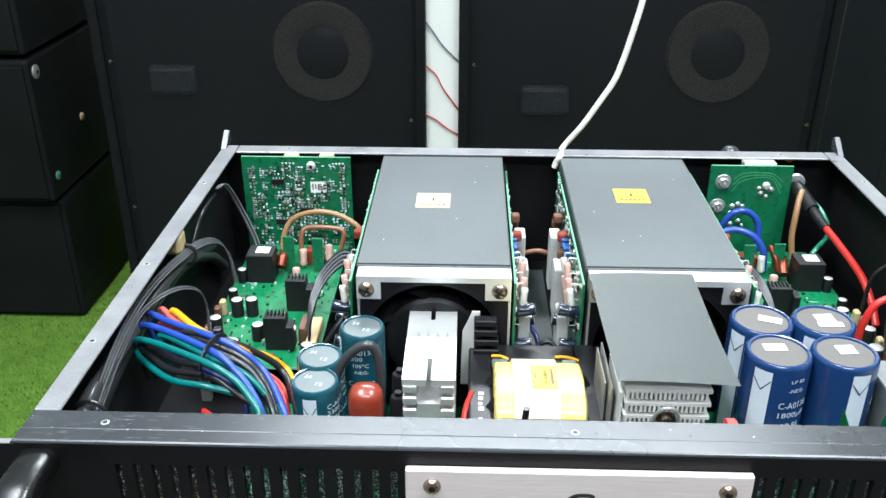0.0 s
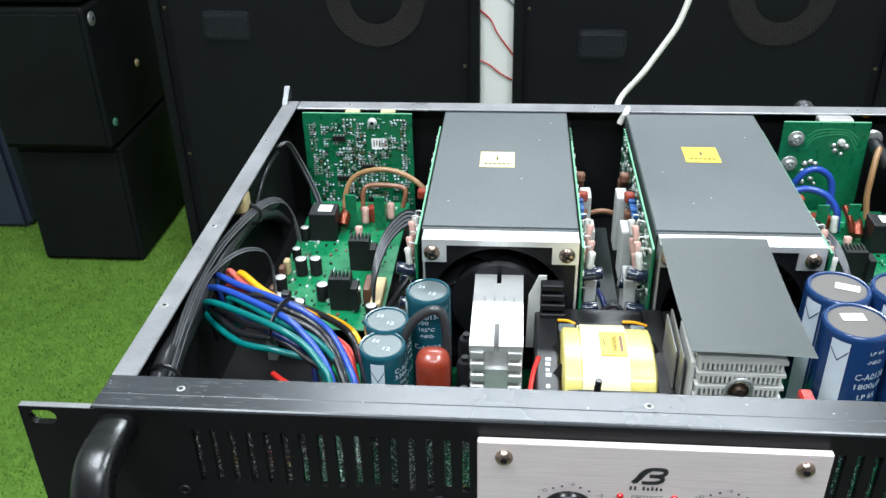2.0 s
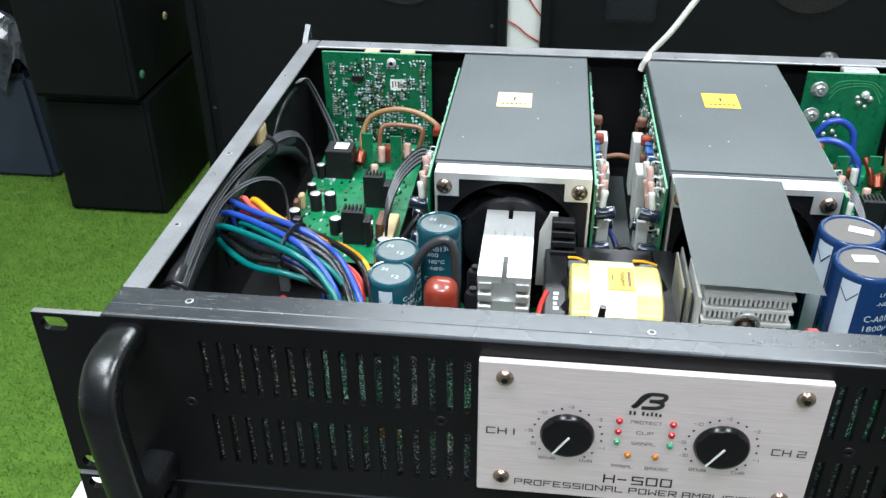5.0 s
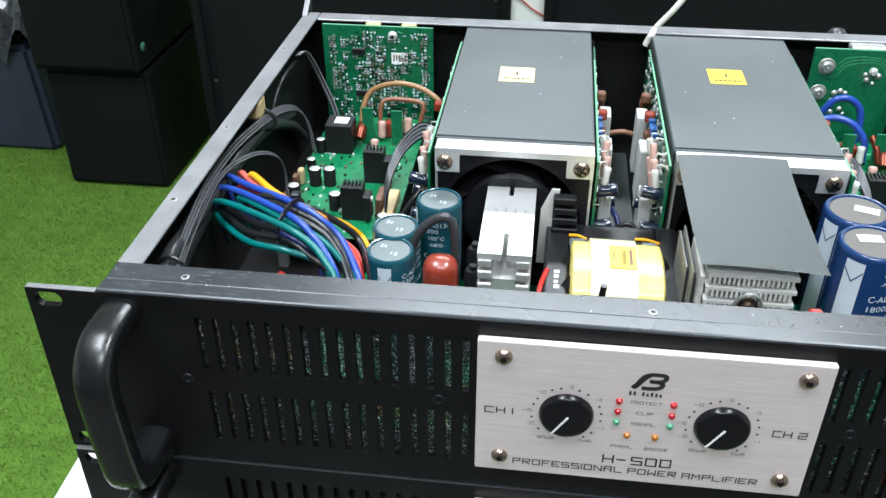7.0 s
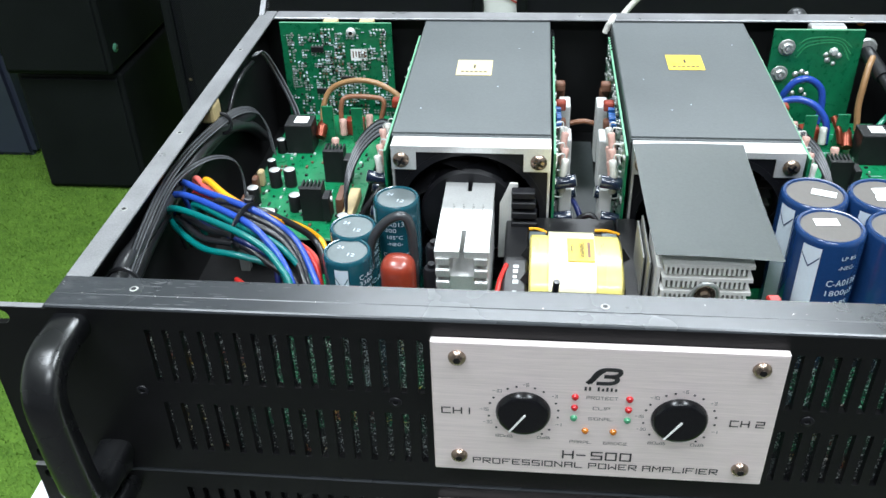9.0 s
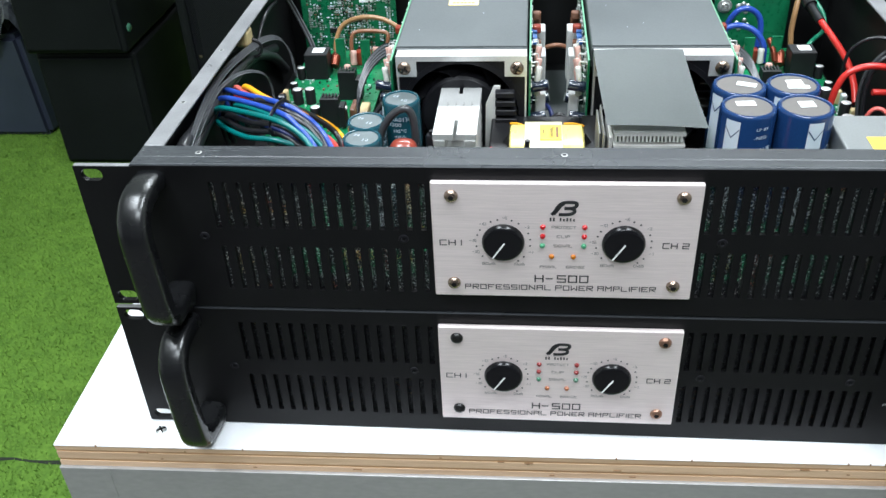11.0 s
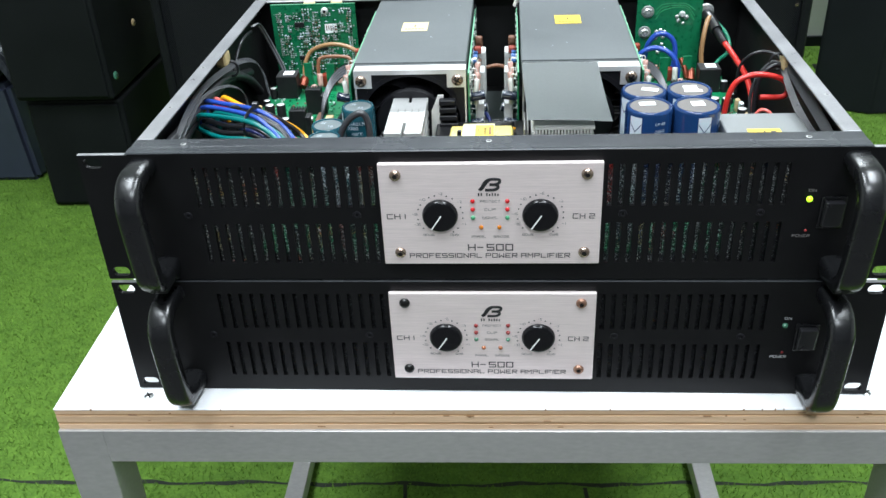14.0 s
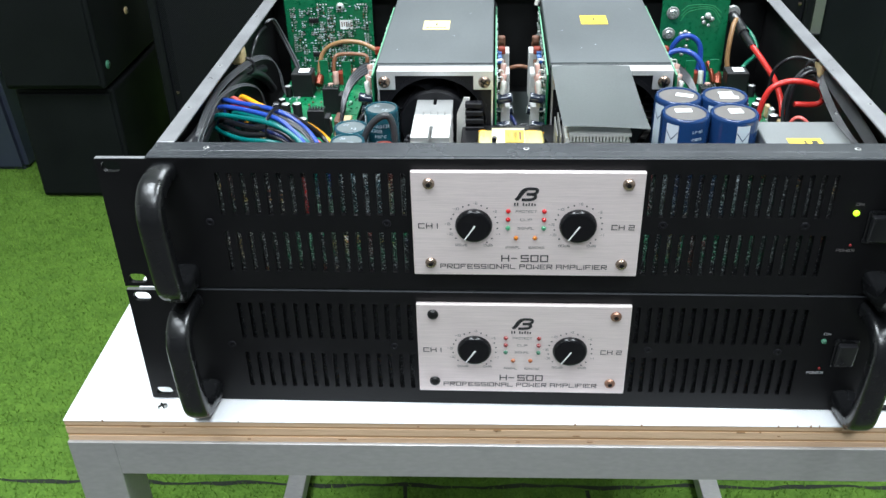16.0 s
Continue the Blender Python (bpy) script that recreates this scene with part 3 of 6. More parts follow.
small_speaker(-0.293, -0.015, 1.272, "small black speaker box with metal studs in a stack", [(1.297, -0.045, 0.013, "alu_dull"), (1.303, -0.247, 0.009, "led_green_off"), (1.449, -0.178, 0.008, "beige")])
small_speaker(-0.013, 0.26, 1.272, "small black speaker box on top of a stack", [])


def wrapped_bin():
    c = thing("storage_bin", (-1.25, 1.55, FLOOR), "slate blue plastic bin under crumpled clear wrap", "bin")
    bm = bmesh.new()
    lo = [bm.verts.new((x, y, FLOOR)) for x, y in ((-1.36, 1.43), (-1.13, 1.43), (-1.13, 1.7), (-1.36, 1.7))]
    hi = [bm.verts.new((x, y, -0.32)) for x, y in ((-1.36, 1.45), (-1.155, 1.45), (-1.155, 1.68), (-1.36, 1.68))]
    for k in range(4):
        bm.faces.new((lo[k], lo[(k + 1) % 4], hi[(k + 1) % 4], hi[k]))
    bm.faces.new(lo[::-1])
    bm.faces.new(hi)
    bmesh.ops.recalc_face_normals(bm, faces=bm.faces)
    bmesh.ops.bevel(bm, geom=bm.edges[:], offset=0.012, segments=2, affect="EDGES")
    part("body", bm, "plastic_blue", c)
    # crumpled clear wrap heaped on the top
    bm = bmesh.new()
    bmesh.ops.create_grid(bm, x_segments=26, y_segments=22, size=0.5)
    for v in bm.verts:
        p = Vector((-1.26 + v.co.x * 0.27, 1.55 + v.co.y * 0.24, 0))
        q = p * 22
        hgt = 0.05 * abs(noise.noise(q)) + 0.12 * abs(noise.noise(q * 0.45 + Vector((3, 1, 0))))
        edge = max(abs(v.co.x), abs(v.co.y)) * 2
        v.co = Vector((p.x, p.y, -0.315 + hgt - 0.05 * max(0, edge - 0.85) / 0.15))
    part("wrap", bm, "wrap", c, "crumpled clear plastic wrap")


M["wrap"] = mat("crumpled_clear_wrap", (0.035, 0.04, 0.046), 0.22, vary=0.4, scale=60, bump=0.2, fine=120, coat=0.3)
wrapped_bin()


def rear_filler():
    # black box added to hide the bright wall behind the bin
    c = thing("floor_speaker", (-1.36, 2.0, FLOOR), "plain black box added to darken the space behind the wrapped bin", "loudspeaker")
    part("enclosure", box(-1.72, -1.06, 1.86, 2.2, FLOOR, 0.75, 0.01, 2), "speaker_black", c)
    part("front_panel", box(-1.70, -1.08, 1.852, 1.86, FLOOR + 0.02, 0.73, 0.003, 2), "grille", c)


rear_filler()


def wall_cables():
    solo("white_board", box(-0.1185, -0.0605, 1.292, 1.31, FLOOR, 1.05, 0.001), "wall", "upright white board between two loudspeakers", "board")
    for nm, pts, col in (("red_cable", [(-0.1188, 1.2885, -0.025), (-0.100, 1.288, -0.042), (-0.088, 1.288, -0.066), (-0.0605, 1.2885, -0.104)], "wire_red"), ("red_cable", [(-0.1188, 1.2885, -0.114), (-0.100, 1.288, -0.124), (-0.083, 1.288, -0.138), (-0.0605, 1.2885, -0.151)], "wire_red"), ("blue_cable", [(-0.1188, 1.2885, 0.052), (-0.105, 1.288, 0.034), (-0.088, 1.288, 0.010), (-0.0605, 1.2885, -0.017)], "wire_slate")):
        solo(nm, tube(pts, 0.0013, n=6), col, "thin " + nm.split("_")[0] + " cable across the white board", "cable", smooth=True)
    solo("white_cable", tube([(0.029, 0.3262, 0.150), (0.033, 0.36, 0.148), (0.042, 0.47, 0.098), (0.056, 0.62, 0.040), (0.066, 0.75, 0.000), (0.0745, 0.80, 0.002), (0.0985, 0.80, 0.034), (0.118, 0.80, 0.0655), (0.1325, 0.80, 0.0905), (0.141, 0.80, 0.116), (0.1485, 0.80, 0.146), (0.1575, 0.80, 0.188), (0.166, 0.80, 0.25), (0.19, 0.80, 0.45), (0.25, 0.85, 0.9), (0.27, 0.9, 2.09)], 0.0037, n=10), "wire_white", "white mains cable hanging down to the amplifier's back", "cable", smooth=True)


wall_cables()


# ---- the table ----
def build_table():
    t = thing("work_table", (0.0, 0.2, FLOOR), "low table with a white laminated plywood top on grey steel legs", "table")
    m = Matrix.Translation((0, -0.0175, 0)) @ pose(0, 0, 0, 0, 0, 0.95)
    x0, x1, y1 = -0.294, 0.298, 0.62
    part("tabletop", box(x0, x1, 0.0, y1, -0.0015, 0.0, 0.0006, m=m), "laminate", t, "white laminate surface")
    for k, (za, zb) in enumerate(((-0.0045, -0.0016), (-0.0062, -0.0046), (-0.0118, -0.0063), (-0.0136, -0.0119), (-0.0178, -0.0137))):
        e = 0.0004 if k % 2 == 0 else 0.0008
        part("ply", box(x0 + e, x1 - e, e, y1, za, zb, m=m), "ply_dark" if k % 2 else "ply", t, "bare layered plywood edge")
    # chips along the laminate's front edge and knots in the bare plies
    rng = random.Random(77)
    bm = bmesh.new()
    for k in range(8):
        cx, w = rng.uniform(x0 + 0.01, x1 - 0.01), rng.uniform(0.0002, 0.0006)
        box(cx - w, cx + w, -0.0001, rng.uniform(0.0003, 0.0006), -0.0014, 0.00012, bm=bm, m=m)
    tagged(part("edge_chip", bm, "ply_knot", t), "small chips along the laminate edge", kind="stuff")
    bm = bmesh.new()
    for k in range(20):
        cx, cz, w = rng.uniform(x0 + 0.01, x1 - 0.01), rng.uniform(-0.0165, -0.003), rng.uniform(0.0006, 0.003)
        box(cx - w, cx + w, 0.0001, 0.0008, cz - 0.0003, cz + 0.0003, bm=bm, m=m)
    tagged(part("ply_void", bm, "ply_knot", t), "dark voids and knots in the plywood edge", kind="stuff")
    yf, w, zt, zr = -0.0016, 0.031, -0.0180, -0.0462
    part("front_rail", box(x0 + w - 0.0006, x1 - w + 0.0006, yf, yf + 0.030, zr, zt, 0.0003, 1, m=m), "steel", t)
    part("back_rail", box(x0 + w + 0.0002, x1 - w - 0.0002, y1 - 0.034, y1 - 0.004, zr, zt, 0.0014, 2, m=m), "steel", t)
    for xx in (x0 - 0.0006, x1 - w + 0.0006):
        for ya in (yf, y1 - 0.035):
            leg = part("leg", box(xx, xx + w, ya, ya + 0.031, FLOOR + 0.004, zt, 0.0004, 1, m=m), "steel", t)
            part("foot_cap", box(xx + 0.001, xx + w - 0.001, ya + 0.001, ya + 0.030, FLOOR, FLOOR + 0.004, m=m), "fan_black", leg, "black plastic foot cap")
        part("side_rail", box(xx + 0.002, xx + w - 0.002, yf + 0.0315, y1 - 0.0355, zr, zt, 0.0014, 2, m=m), "steel", t)
        part("stretcher", box(xx + 0.004, xx + 0.029, yf + 0.0315, y1 - 0.0355, FLOOR + 0.010, FLOOR + 0.034, 0.0014, 2, m=m), "steel", t)
    for sx, sy in ((-0.2325, -0.008), (0.2425, 0.002), (-0.27, 0.06)):
        r = 0.0033 if sy < 0.05 else 0.0012
        scr = part("table_screw", lathe([(0, 0.001), (r * 0.7, 0.0009), (r, 0.0002), (r, -0.001), (0, -0.001)], (sx, sy, 0.0), "z", 14), "solder_dull", t, "countersunk cross-head screw", smooth=True)
        if r > 0.002:
            b = box(-0.0028, 0.0028, -0.0005, 0.0005, 0.0008, 0.0013, m=pose(sx, sy, 0, 0, 0, 35))
            box(-0.0005, 0.0005, -0.0028, 0.0028, 0.0008, 0.0013, m=pose(sx, sy, 0, 0, 0, 35), bm=b)
            part("recess", b, "dark_screw", scr)


build_table()

# ---- amplifiers: shell shared by both ----
SLOTS = [-0.1728 + 0.00699 * k for k in range(16)] + [0.0698 + 0.00656 * k for k in range(16)]
SLOT_W = 0.0027


def ear(bm, side, b):
    """A rack ear with two rounded slots, drawn as rings round each slot."""
    x_in, x_out = side * 0.211, side * 0.2413
    y0, y1 = 0.0, 0.003
    zs = [b + 0.001, b + 0.0445, b + 0.0868]
    for zc, (za, zb) in ((b + 0.0065, zs[:2]), (b + 0.0820, zs[1:])):
        xc = side * 0.2325
        hole, rim = [], []
        hw, hh = 0.0056, 0.0034
        for k in range(24):
            a = 2 * math.pi * k / 24
            ca, sa = math.cos(a), math.sin(a)
            hx = (hw - hh) * (1 if ca > 0.01 else -1 if ca < -0.01 else 0) + hh * ca
            hole.append((xc + hx, zc + hh * sa))
            lo_x, hi_x = min(x_in, x_out), max(x_in, x_out)
            fx = ((hi_x if ca > 0 else lo_x) - xc) / ca if abs(ca) > 1e-6 else 9
            fz = ((zb if sa > 0 else za) - zc) / sa if abs(sa) > 1e-6 else 9
            f = min(fx, fz)
            rim.append((xc + f * ca, zc + f * sa))
        for corner in ((lo_x, za), (hi_x, za), (hi_x, zb), (lo_x, zb)):
            k = min(range(24), key=lambda q: (rim[q][0] - corner[0]) ** 2 + (rim[q][1] - corner[1]) ** 2)
            rim[k] = corner
        vs = {(r, k, y): bm.verts.new((p[0], y, p[1])) for r, ring in (("h", hole), ("r", rim)) for k, p in enumerate(ring) for y in (y0, y1)}
        for k in range(24):
            q = (k + 1) % 24
            bm.faces.new((vs["h", k, y0], vs["h", q, y0], vs["r", q, y0], vs["r", k, y0]))
            bm.faces.new((vs["h", k, y1], vs["r", k, y1], vs["r", q, y1], vs["h", q, y1]))
            bm.faces.new((vs["h", k, y0], vs["h", k, y1], vs["h", q, y1], vs["h", q, y0]))
            bm.faces.new((vs["r", k, y0], vs["r", q, y0], vs["r", q, y1], vs["r", k, y1]))


def cap_screw(name, x, y, z, r, material, parent, axis="y", label="", recess=True):
    s = part(name, lathe([(0, 0.0022), (r * 0.6, 0.002), (r * 0.92, 0.0012), (r, 0.0003), (r, -0.0008), (0, -0.0008)], (x, y, z), axis, 18), material, parent, label, smooth=True)
    if recess:
        bm = lathe([(0, 0.0002), (r * 0.42, 0.0002), (r * 0.42, -0.001), (0, -0.001)], (x, y - 0.0021 if axis == "y" else y, z), axis, 6)
        part("recess", bm, "dark_screw", s)
    return s


def knob(x, z, amp):
    k = part("knob", lathe([(0, 0.0026), (0.0078, 0.0029), (0.0092, 0.0028), (0.0099, 0.0022), (0.0105, 0.0009), (0.0106, 0.0), (0, 0.0)], (x, -0.0035, z), "y", 40), "knob", amp, "glossy black rotary knob", smooth=True)
    bm = box(-0.00036, 0.00036, -0.0002, 0.0002, -0.0096, 0.0012, m=pose(x, -0.0064, z, 0, 33, 0))
    part("pointer", bm, "white", k, "white pointer line")
    dots = bmesh.new()
    for deg in (-130, -101, -72, -58, -27, -12, 18, 34, 66, 82, 98, 130, 146):
        a = radians(deg)
        lathe([(0, 0.0002), (0.00048, 0.0001), (0.00048, 0)], (x + 0.0134 * math.sin(a), -0.0036, z + 0.0134 * math.cos(a)), "y", 8, bm=dots)
    tagged(part("scale_dot", dots, "print", amp), "ring of printed scale dots", kind="stuff")
    for txt, a in (("-30", -115), ("-15", -87), ("-10", -42), ("-6", 3), ("-3", 51), ("-1", 114)):
        words("scale_text", txt, x + 0.0150 * math.sin(radians(a)), z + 0.0142 * math.cos(radians(a)), 0.0034 if len(txt) > 2 else 0.0022, 0.0016, -0.0035, amp, "grey_print")
    words("scale_text", "80dB", x - 0.0072, z - 0.0132, 0.0066, 0.0015, -0.0035, amp, "grey_print")
    words("scale_text", "0dB", x + 0.0082, z - 0.0132, 0.005, 0.0015, -0.0035, amp, "grey_print")


def amp_shell(b, label, lit):
    amp = thing("power_amplifier", (0, 0.16, b), label, "amplifier", "stacked power amplifiers")
    us = [-0.211]
    for s in SLOTS:
        us += [s - SLOT_W / 2, s + SLOT_W / 2]
    us = sorted(us + [0.0, 0.211])
    vs = [b + 0.001, b + 0.0128, b + 0.0402, b + 0.0514, b + 0.0783, b + 0.0874]
    holes = set()
    for i in range(len(us) - 1):
        mid = (us[i] + us[i + 1]) / 2
        if any(abs(mid - s) < SLOT_W / 2 for s in SLOTS):
            holes |= {(i, 1), (i, 3)}
    bm = holed_plate(us, vs, holes, 0.0, 0.003, lambda u, v, d: (u, d, v))
    ear(bm, -1, b)
    ear(bm, 1, b)
    bmesh.ops.remove_doubles(bm, verts=bm.verts, dist=1e-5)
    plate = part("faceplate", bm, "black_paint", amp, "black steel rack faceplate with vent slots and ears")
    # a pale strip on each ear's top edge paints in its highlight
    for side in (-1, 1):
        xs = sorted((side * 0.2126, side * 0.2411))
        part("ear_highlight", box(xs[0], xs[1], 0.0002, 0.0029, b + 0.0868, b + 0.0872, 0.0001), "black_edge", plate, "pale strip painted as the highlight along the rack ear")
    # the faceplate's folded lip, and the tray's own flange behind it
    for nm, prof, lab in (("front_lip", [(0.0078, 0.0868), (0.0078, 0.0884), (0.0013, 0.0884), (0.0005, 0.0881), (0.0001, 0.0875), (0.0029, 0.0875), (0.0034, 0.0868)], "scuffed black folded lip of the faceplate"), ("front_flange", [(0.0196, 0.0866), (0.0196, 0.0880), (0.0089, 0.0880), (0.0084, 0.0876), (0.0084, 0.0866)], "scuffed flange along the front")):
        bm = bmesh.new()
        ends = [[bm.verts.new((fx, py, b + pz)) for py, pz in prof] for fx in (-0.2115, 0.2115)]
        n = len(prof)
        for k in range(n):
            bm.faces.new((ends[0][k], ends[0][(k + 1) % n], ends[1][(k + 1) % n], ends[1][k]))
        bm.faces.new(ends[0])
        bm.faces.new(ends[1][::-1])
        bmesh.ops.recalc_face_normals(bm, faces=bm.faces)
        part(nm, bm, "front_edge", amp, lab)
    for side in (-1, 1):
        x = 0.2045 if side > 0 else -0.2024
        pts = [(x, 0.0, b + 0.0795), (x, -0.012, b + 0.0800), (x, -0.0225, b + 0.0778), (x, -0.0295, b + 0.068), (x - side * 0.0006, -0.0305, b + 0.05), (x - side * 0.0013, -0.0302, b + 0.03), (x - side * 0.0018, -0.0288, b + 0.0185), (x - side * 0.0020, -0.022, b + 0.0125), (x - side * 0.0020, -0.012, b + 0.0115), (x - side * 0.0020, 0.0, b + 0.0118)]
        h = part("handle", tube(pts, 0.0056, 0.0075, n=28, step=6, up=(1, 0, 0), power=0.62), "handle", amp, "satin black bowed rack handle", smooth=True)
        foot = box(x - 0.0075 - (0.0030 if side > 0 else 0), x + 0.0075 + (0.0030 if side < 0 else 0), -0.0235, -0.0002, b + 0.0035, b + 0.0138, 0.0042, 3)
        for v in foot.verts:
            inward = max(0.0, -(v.co.x - x) * side - 0.006)
            v.co.x += side * inward * min(1.0, max(0.0, -v.co.y / 0.0235))
        part("handle_foot", foot, "handle", h)
    for sx in (-0.1815, -0.0785, 0.078, 0.1565):
        part("panel_screw", lathe([(0, -0.0003), (0.0010, -0.0003), (0.0013, 0.0005), (0.0024, 0.0003), (0.0026, -0.0002), (0, -0.0006)], (sx, -0.0001, b + 0.0463), "y", 14), "fan_black", amp, "black countersunk screw")
    part("panel_joint", box(-0.2105, 0.2105, 0.0005, 0.0025, b + 0.0003, b + 0.001), "inner_black", amp)
    # silver control plate
    z = b + 0.0476
    part("control_plate", box(-0.0635, 0.0655, -0.0034, -0.0002, b + 0.0138, b + 0.0812, 0.0007, 2), "brushed", amp, "brushed aluminium control plate")
    for k, (sx, sz) in enumerate(((-0.0535, 0.0740), (0.0563, 0.0740), (0.0563, 0.0222), (-0.0535, 0.0222))):
        cap_screw("plate_screw", sx, -0.0034, b + sz, 0.0034, "screw" if lit else ("dark_screw" if sx < 0 else "copper_screw"), amp, label="domed hex-socket screw")
    knob(-0.0285, z, amp)
    knob(0.0302, z, amp)
    for lx, lz, col in ((-0.0092, 0.0092, "red"), (0.0110, 0.0092, "red"), (-0.0092, 0.0038, "red"), (0.0110, 0.0038, "red"), (-0.0092, -0.0017, "green"), (0.0110, -0.0017, "green"), (-0.0045, -0.0082, "amber"), (0.0062, -0.0082, "amber")):
        part("indicator", lathe([(0, 0.0014), (0.0009, 0.0012), (0.0014, 0.0004), (0.0014, -0.0005), (0, -0.0005)], (lx, -0.0034, z + lz), "y", 14), "led_" + col + ("" if lit else "_off"), amp, col + " indicator lens", smooth=True)
    y = -0.0036
    for txt, x, dz, w, h, m in (("PROTECT", 0.0009, 0.0092, 0.0118, 0.0016, "grey_print"), ("CLIP", 0.0009, 0.0038, 0.0064, 0.0016, "grey_print"), ("SIGNAL", 0.0009, -0.0017, 0.0092, 0.0016, "grey_print"), ("PARAL", -0.0060, -0.0145, 0.0084, 0.0015, "grey_print"), ("BRIDGE", 0.0074, -0.0145, 0.0092, 0.0015, "grey_print"), ("H-500", 0.0008, -0.0219, 0.0270, 0.0046, "print"), ("PROFESSIONAL POWER AMPLIFIER", 0.0, -0.0276, 0.0962, 0.0032, "print"), ("CH 1", -0.0545, -0.0006, 0.0112, 0.0034, "print"), ("CH 2", 0.0553, -0.0008, 0.0128, 0.0034, "print")):
        words("printed_text", txt, x, z + dz, w, h, y, amp, m)
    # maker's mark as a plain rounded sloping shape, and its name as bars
    bm = tube([(-0.0052, y, z + 0.0164), (-0.0036, y, z + 0.0184), (-0.0018, y, z + 0.0216), (0.0004, y, z + 0.0232), (0.0034, y, z + 0.0235), (0.0062, y, z + 0.0232), (0.0066, y, z + 0.0218), (0.0056, y, z + 0.0206), (0.0036, y, z + 0.0201), (0.0008, y, z + 0.0201)], 0.0009, 0.0001, n=6, up=(0, 1, 0))
    tube([(0.0036, y, z + 0.0201), (0.0054, y, z + 0.0194), (0.0056, y, z + 0.0180), (0.0040, y, z + 0.0169), (0.0012, y, z + 0.0166), (-0.0018, y, z + 0.0166)], 0.0009, 0.0001, n=6, up=(0, 1, 0), bm=bm)
    tube([(-0.0044, y, z + 0.0167), (-0.0030, y, z + 0.0186), (-0.0010, y, z + 0.0216), (0.0006, y, z + 0.0230)], 0.0010, 0.0001, n=6, up=(0, 1, 0), bm=bm)
    part("maker_mark", bm, "print", amp)
    bm = bmesh.new()
    for k, high in enumerate((0.0019, 0.0019, 0.0, 0.0019, 0.0013, 0.0019, 0.0017, 0.0013)):
        if high:
            box(-0.0060 + 0.0016 * k, -0.0052 + 0.0016 * k, y - 0.0001, y, z + 0.0128, z + 0.0128 + high, bm=bm)
    part("maker_name_bars", bm, "print", amp)
    # power switch and lamp
    sw = part("power_switch", box(0.189, 0.2035, -0.0012, -0.0002, b + 0.0362, b + 0.0570, 0.0008, 2), "handle", amp, "black rocker power switch")
    bm = box(0.1908, 0.2017, -0.0035, -0.0010, b + 0.0385, b + 0.0548, 0.0008, 2, m=Matrix.Translation((0, 0, 0)))
    for v in bm.verts:
        v.co.y -= 0.0022 * max(0, (v.co.z - b - 0.0462) / 0.009) * (1 if v.co.y < -0.002 else 0)
    part("rocker", bm, "rocker", sw)
    part("rocker_mark", lathe([(0.0012, 0.0001), (0.0017, 0.0001), (0.0017, 0.0), (0.0012, 0.0), (0.0012, 0.0001)], (0.1962, -0.0036, b + 0.0425), "y", 16), "pale_print", sw)
    part("power_lamp", lathe([(0, 0.0016), (0.0011, 0.0014), (0.0018, 0.0005), (0.0018, -0.0005), (0, -0.0005)], (0.1825, -0.0002, b + 0.0552), "y", 14), "led_on" if lit else "led_green_off", amp, "green power lamp", smooth=True)
    words("printed_text", "ON", 0.1835, b + 0.0607, 0.0042, 0.0017, -0.0002, amp, "grey_print" if lit else "pale_print")
    words("printed_text", "POWER", 0.1815, b + 0.0310, 0.0100, 0.0018, -0.0002, amp, "grey_print" if lit else "pale_print")
    part("lamp_off", lathe([(0, 0.0006), (0.0008, 0.0004), (0.0009, 0), (0, 0)], (0.1835, -0.0002, b + 0.0345), "y", 10), "led_red_off", amp)
    # folded steel tray
    x, yb = 0.2118, 0.3235
    part("tray_bottom", box(-x, x, 0.0032, yb, b + 0.0005, b + 0.0020), "inner_black", amp)
    for side, nm in ((-1, "side_wall"), (1, "side_wall")):
        part(nm, box(min(side * x, side * (x - 0.0014)), max(side * x, side * (x - 0.0014)), 0.0182, yb, b + 0.0021, b + 0.0866), "inner_black", amp)
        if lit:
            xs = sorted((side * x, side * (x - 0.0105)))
            part("side_flange", box(xs[0], xs[1], 0.0200, yb, b + 0.0867, b + 0.0881, 0.0004), "black_edge", amp, "worn folded flange along the open top, paled for reflected light")
    part("back_wall", box(-x + 0.0014, x - 0.0014, yb - 0.0014, yb, b + 0.0021, b + 0.0866), "inner_black", amp)
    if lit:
        part("back_flange", box(-x + 0.011, x - 0.011, yb - 0.0125, yb, b + 0.0867, b + 0.0881, 0.0004), "black_edge", amp, "worn folded flange along the open top, paled for reflected light")
        for hx, hy in ((-0.1805, 0.0125), (0.1805, 0.0125), (0.0005, 0.0120), (-0.2075, 0.144), (-0.2075, 0.070), (-0.2075, 0.255), (0.2085, 0.075), (0.2085, 0.27), (-0.165, 0.317), (0.0, 0.317), (0.17, 0.317)):
            zz = b + 0.0881
            h = part("screw_hole", lathe([(0.0010, 0.0002), (0.0017, 0.0001), (0.0017, -0.0006), (0.0010, 0.0002)], (hx, hy, zz), "z", 14), "alu_dull", amp)
            # flat black disc painted for the shade inside the hole
            part("bore", lathe([(0, 0.00015), (0.0010, 0.00015), (0.0010, -0.0005)], (hx, hy, zz), "z", 14), "cone", h)
        for side in (-1, 1):
            bm = bmesh.new()
            ring = [[bm.verts.new((side * tx, ty, b + tz)) for ty, tz in ((0.3155, 0.0882), (0.3300, 0.0882), (0.3305, 0.0962), (0.3280, 0.0975))] for tx in (0.2120, 0.2085)]
            for k in range(4):
                bm.faces.new((ring[0][k], ring[0][(k + 1) % 4], ring[1][(k + 1) % 4], ring[1][k]))
            bm.faces.new(ring[0])
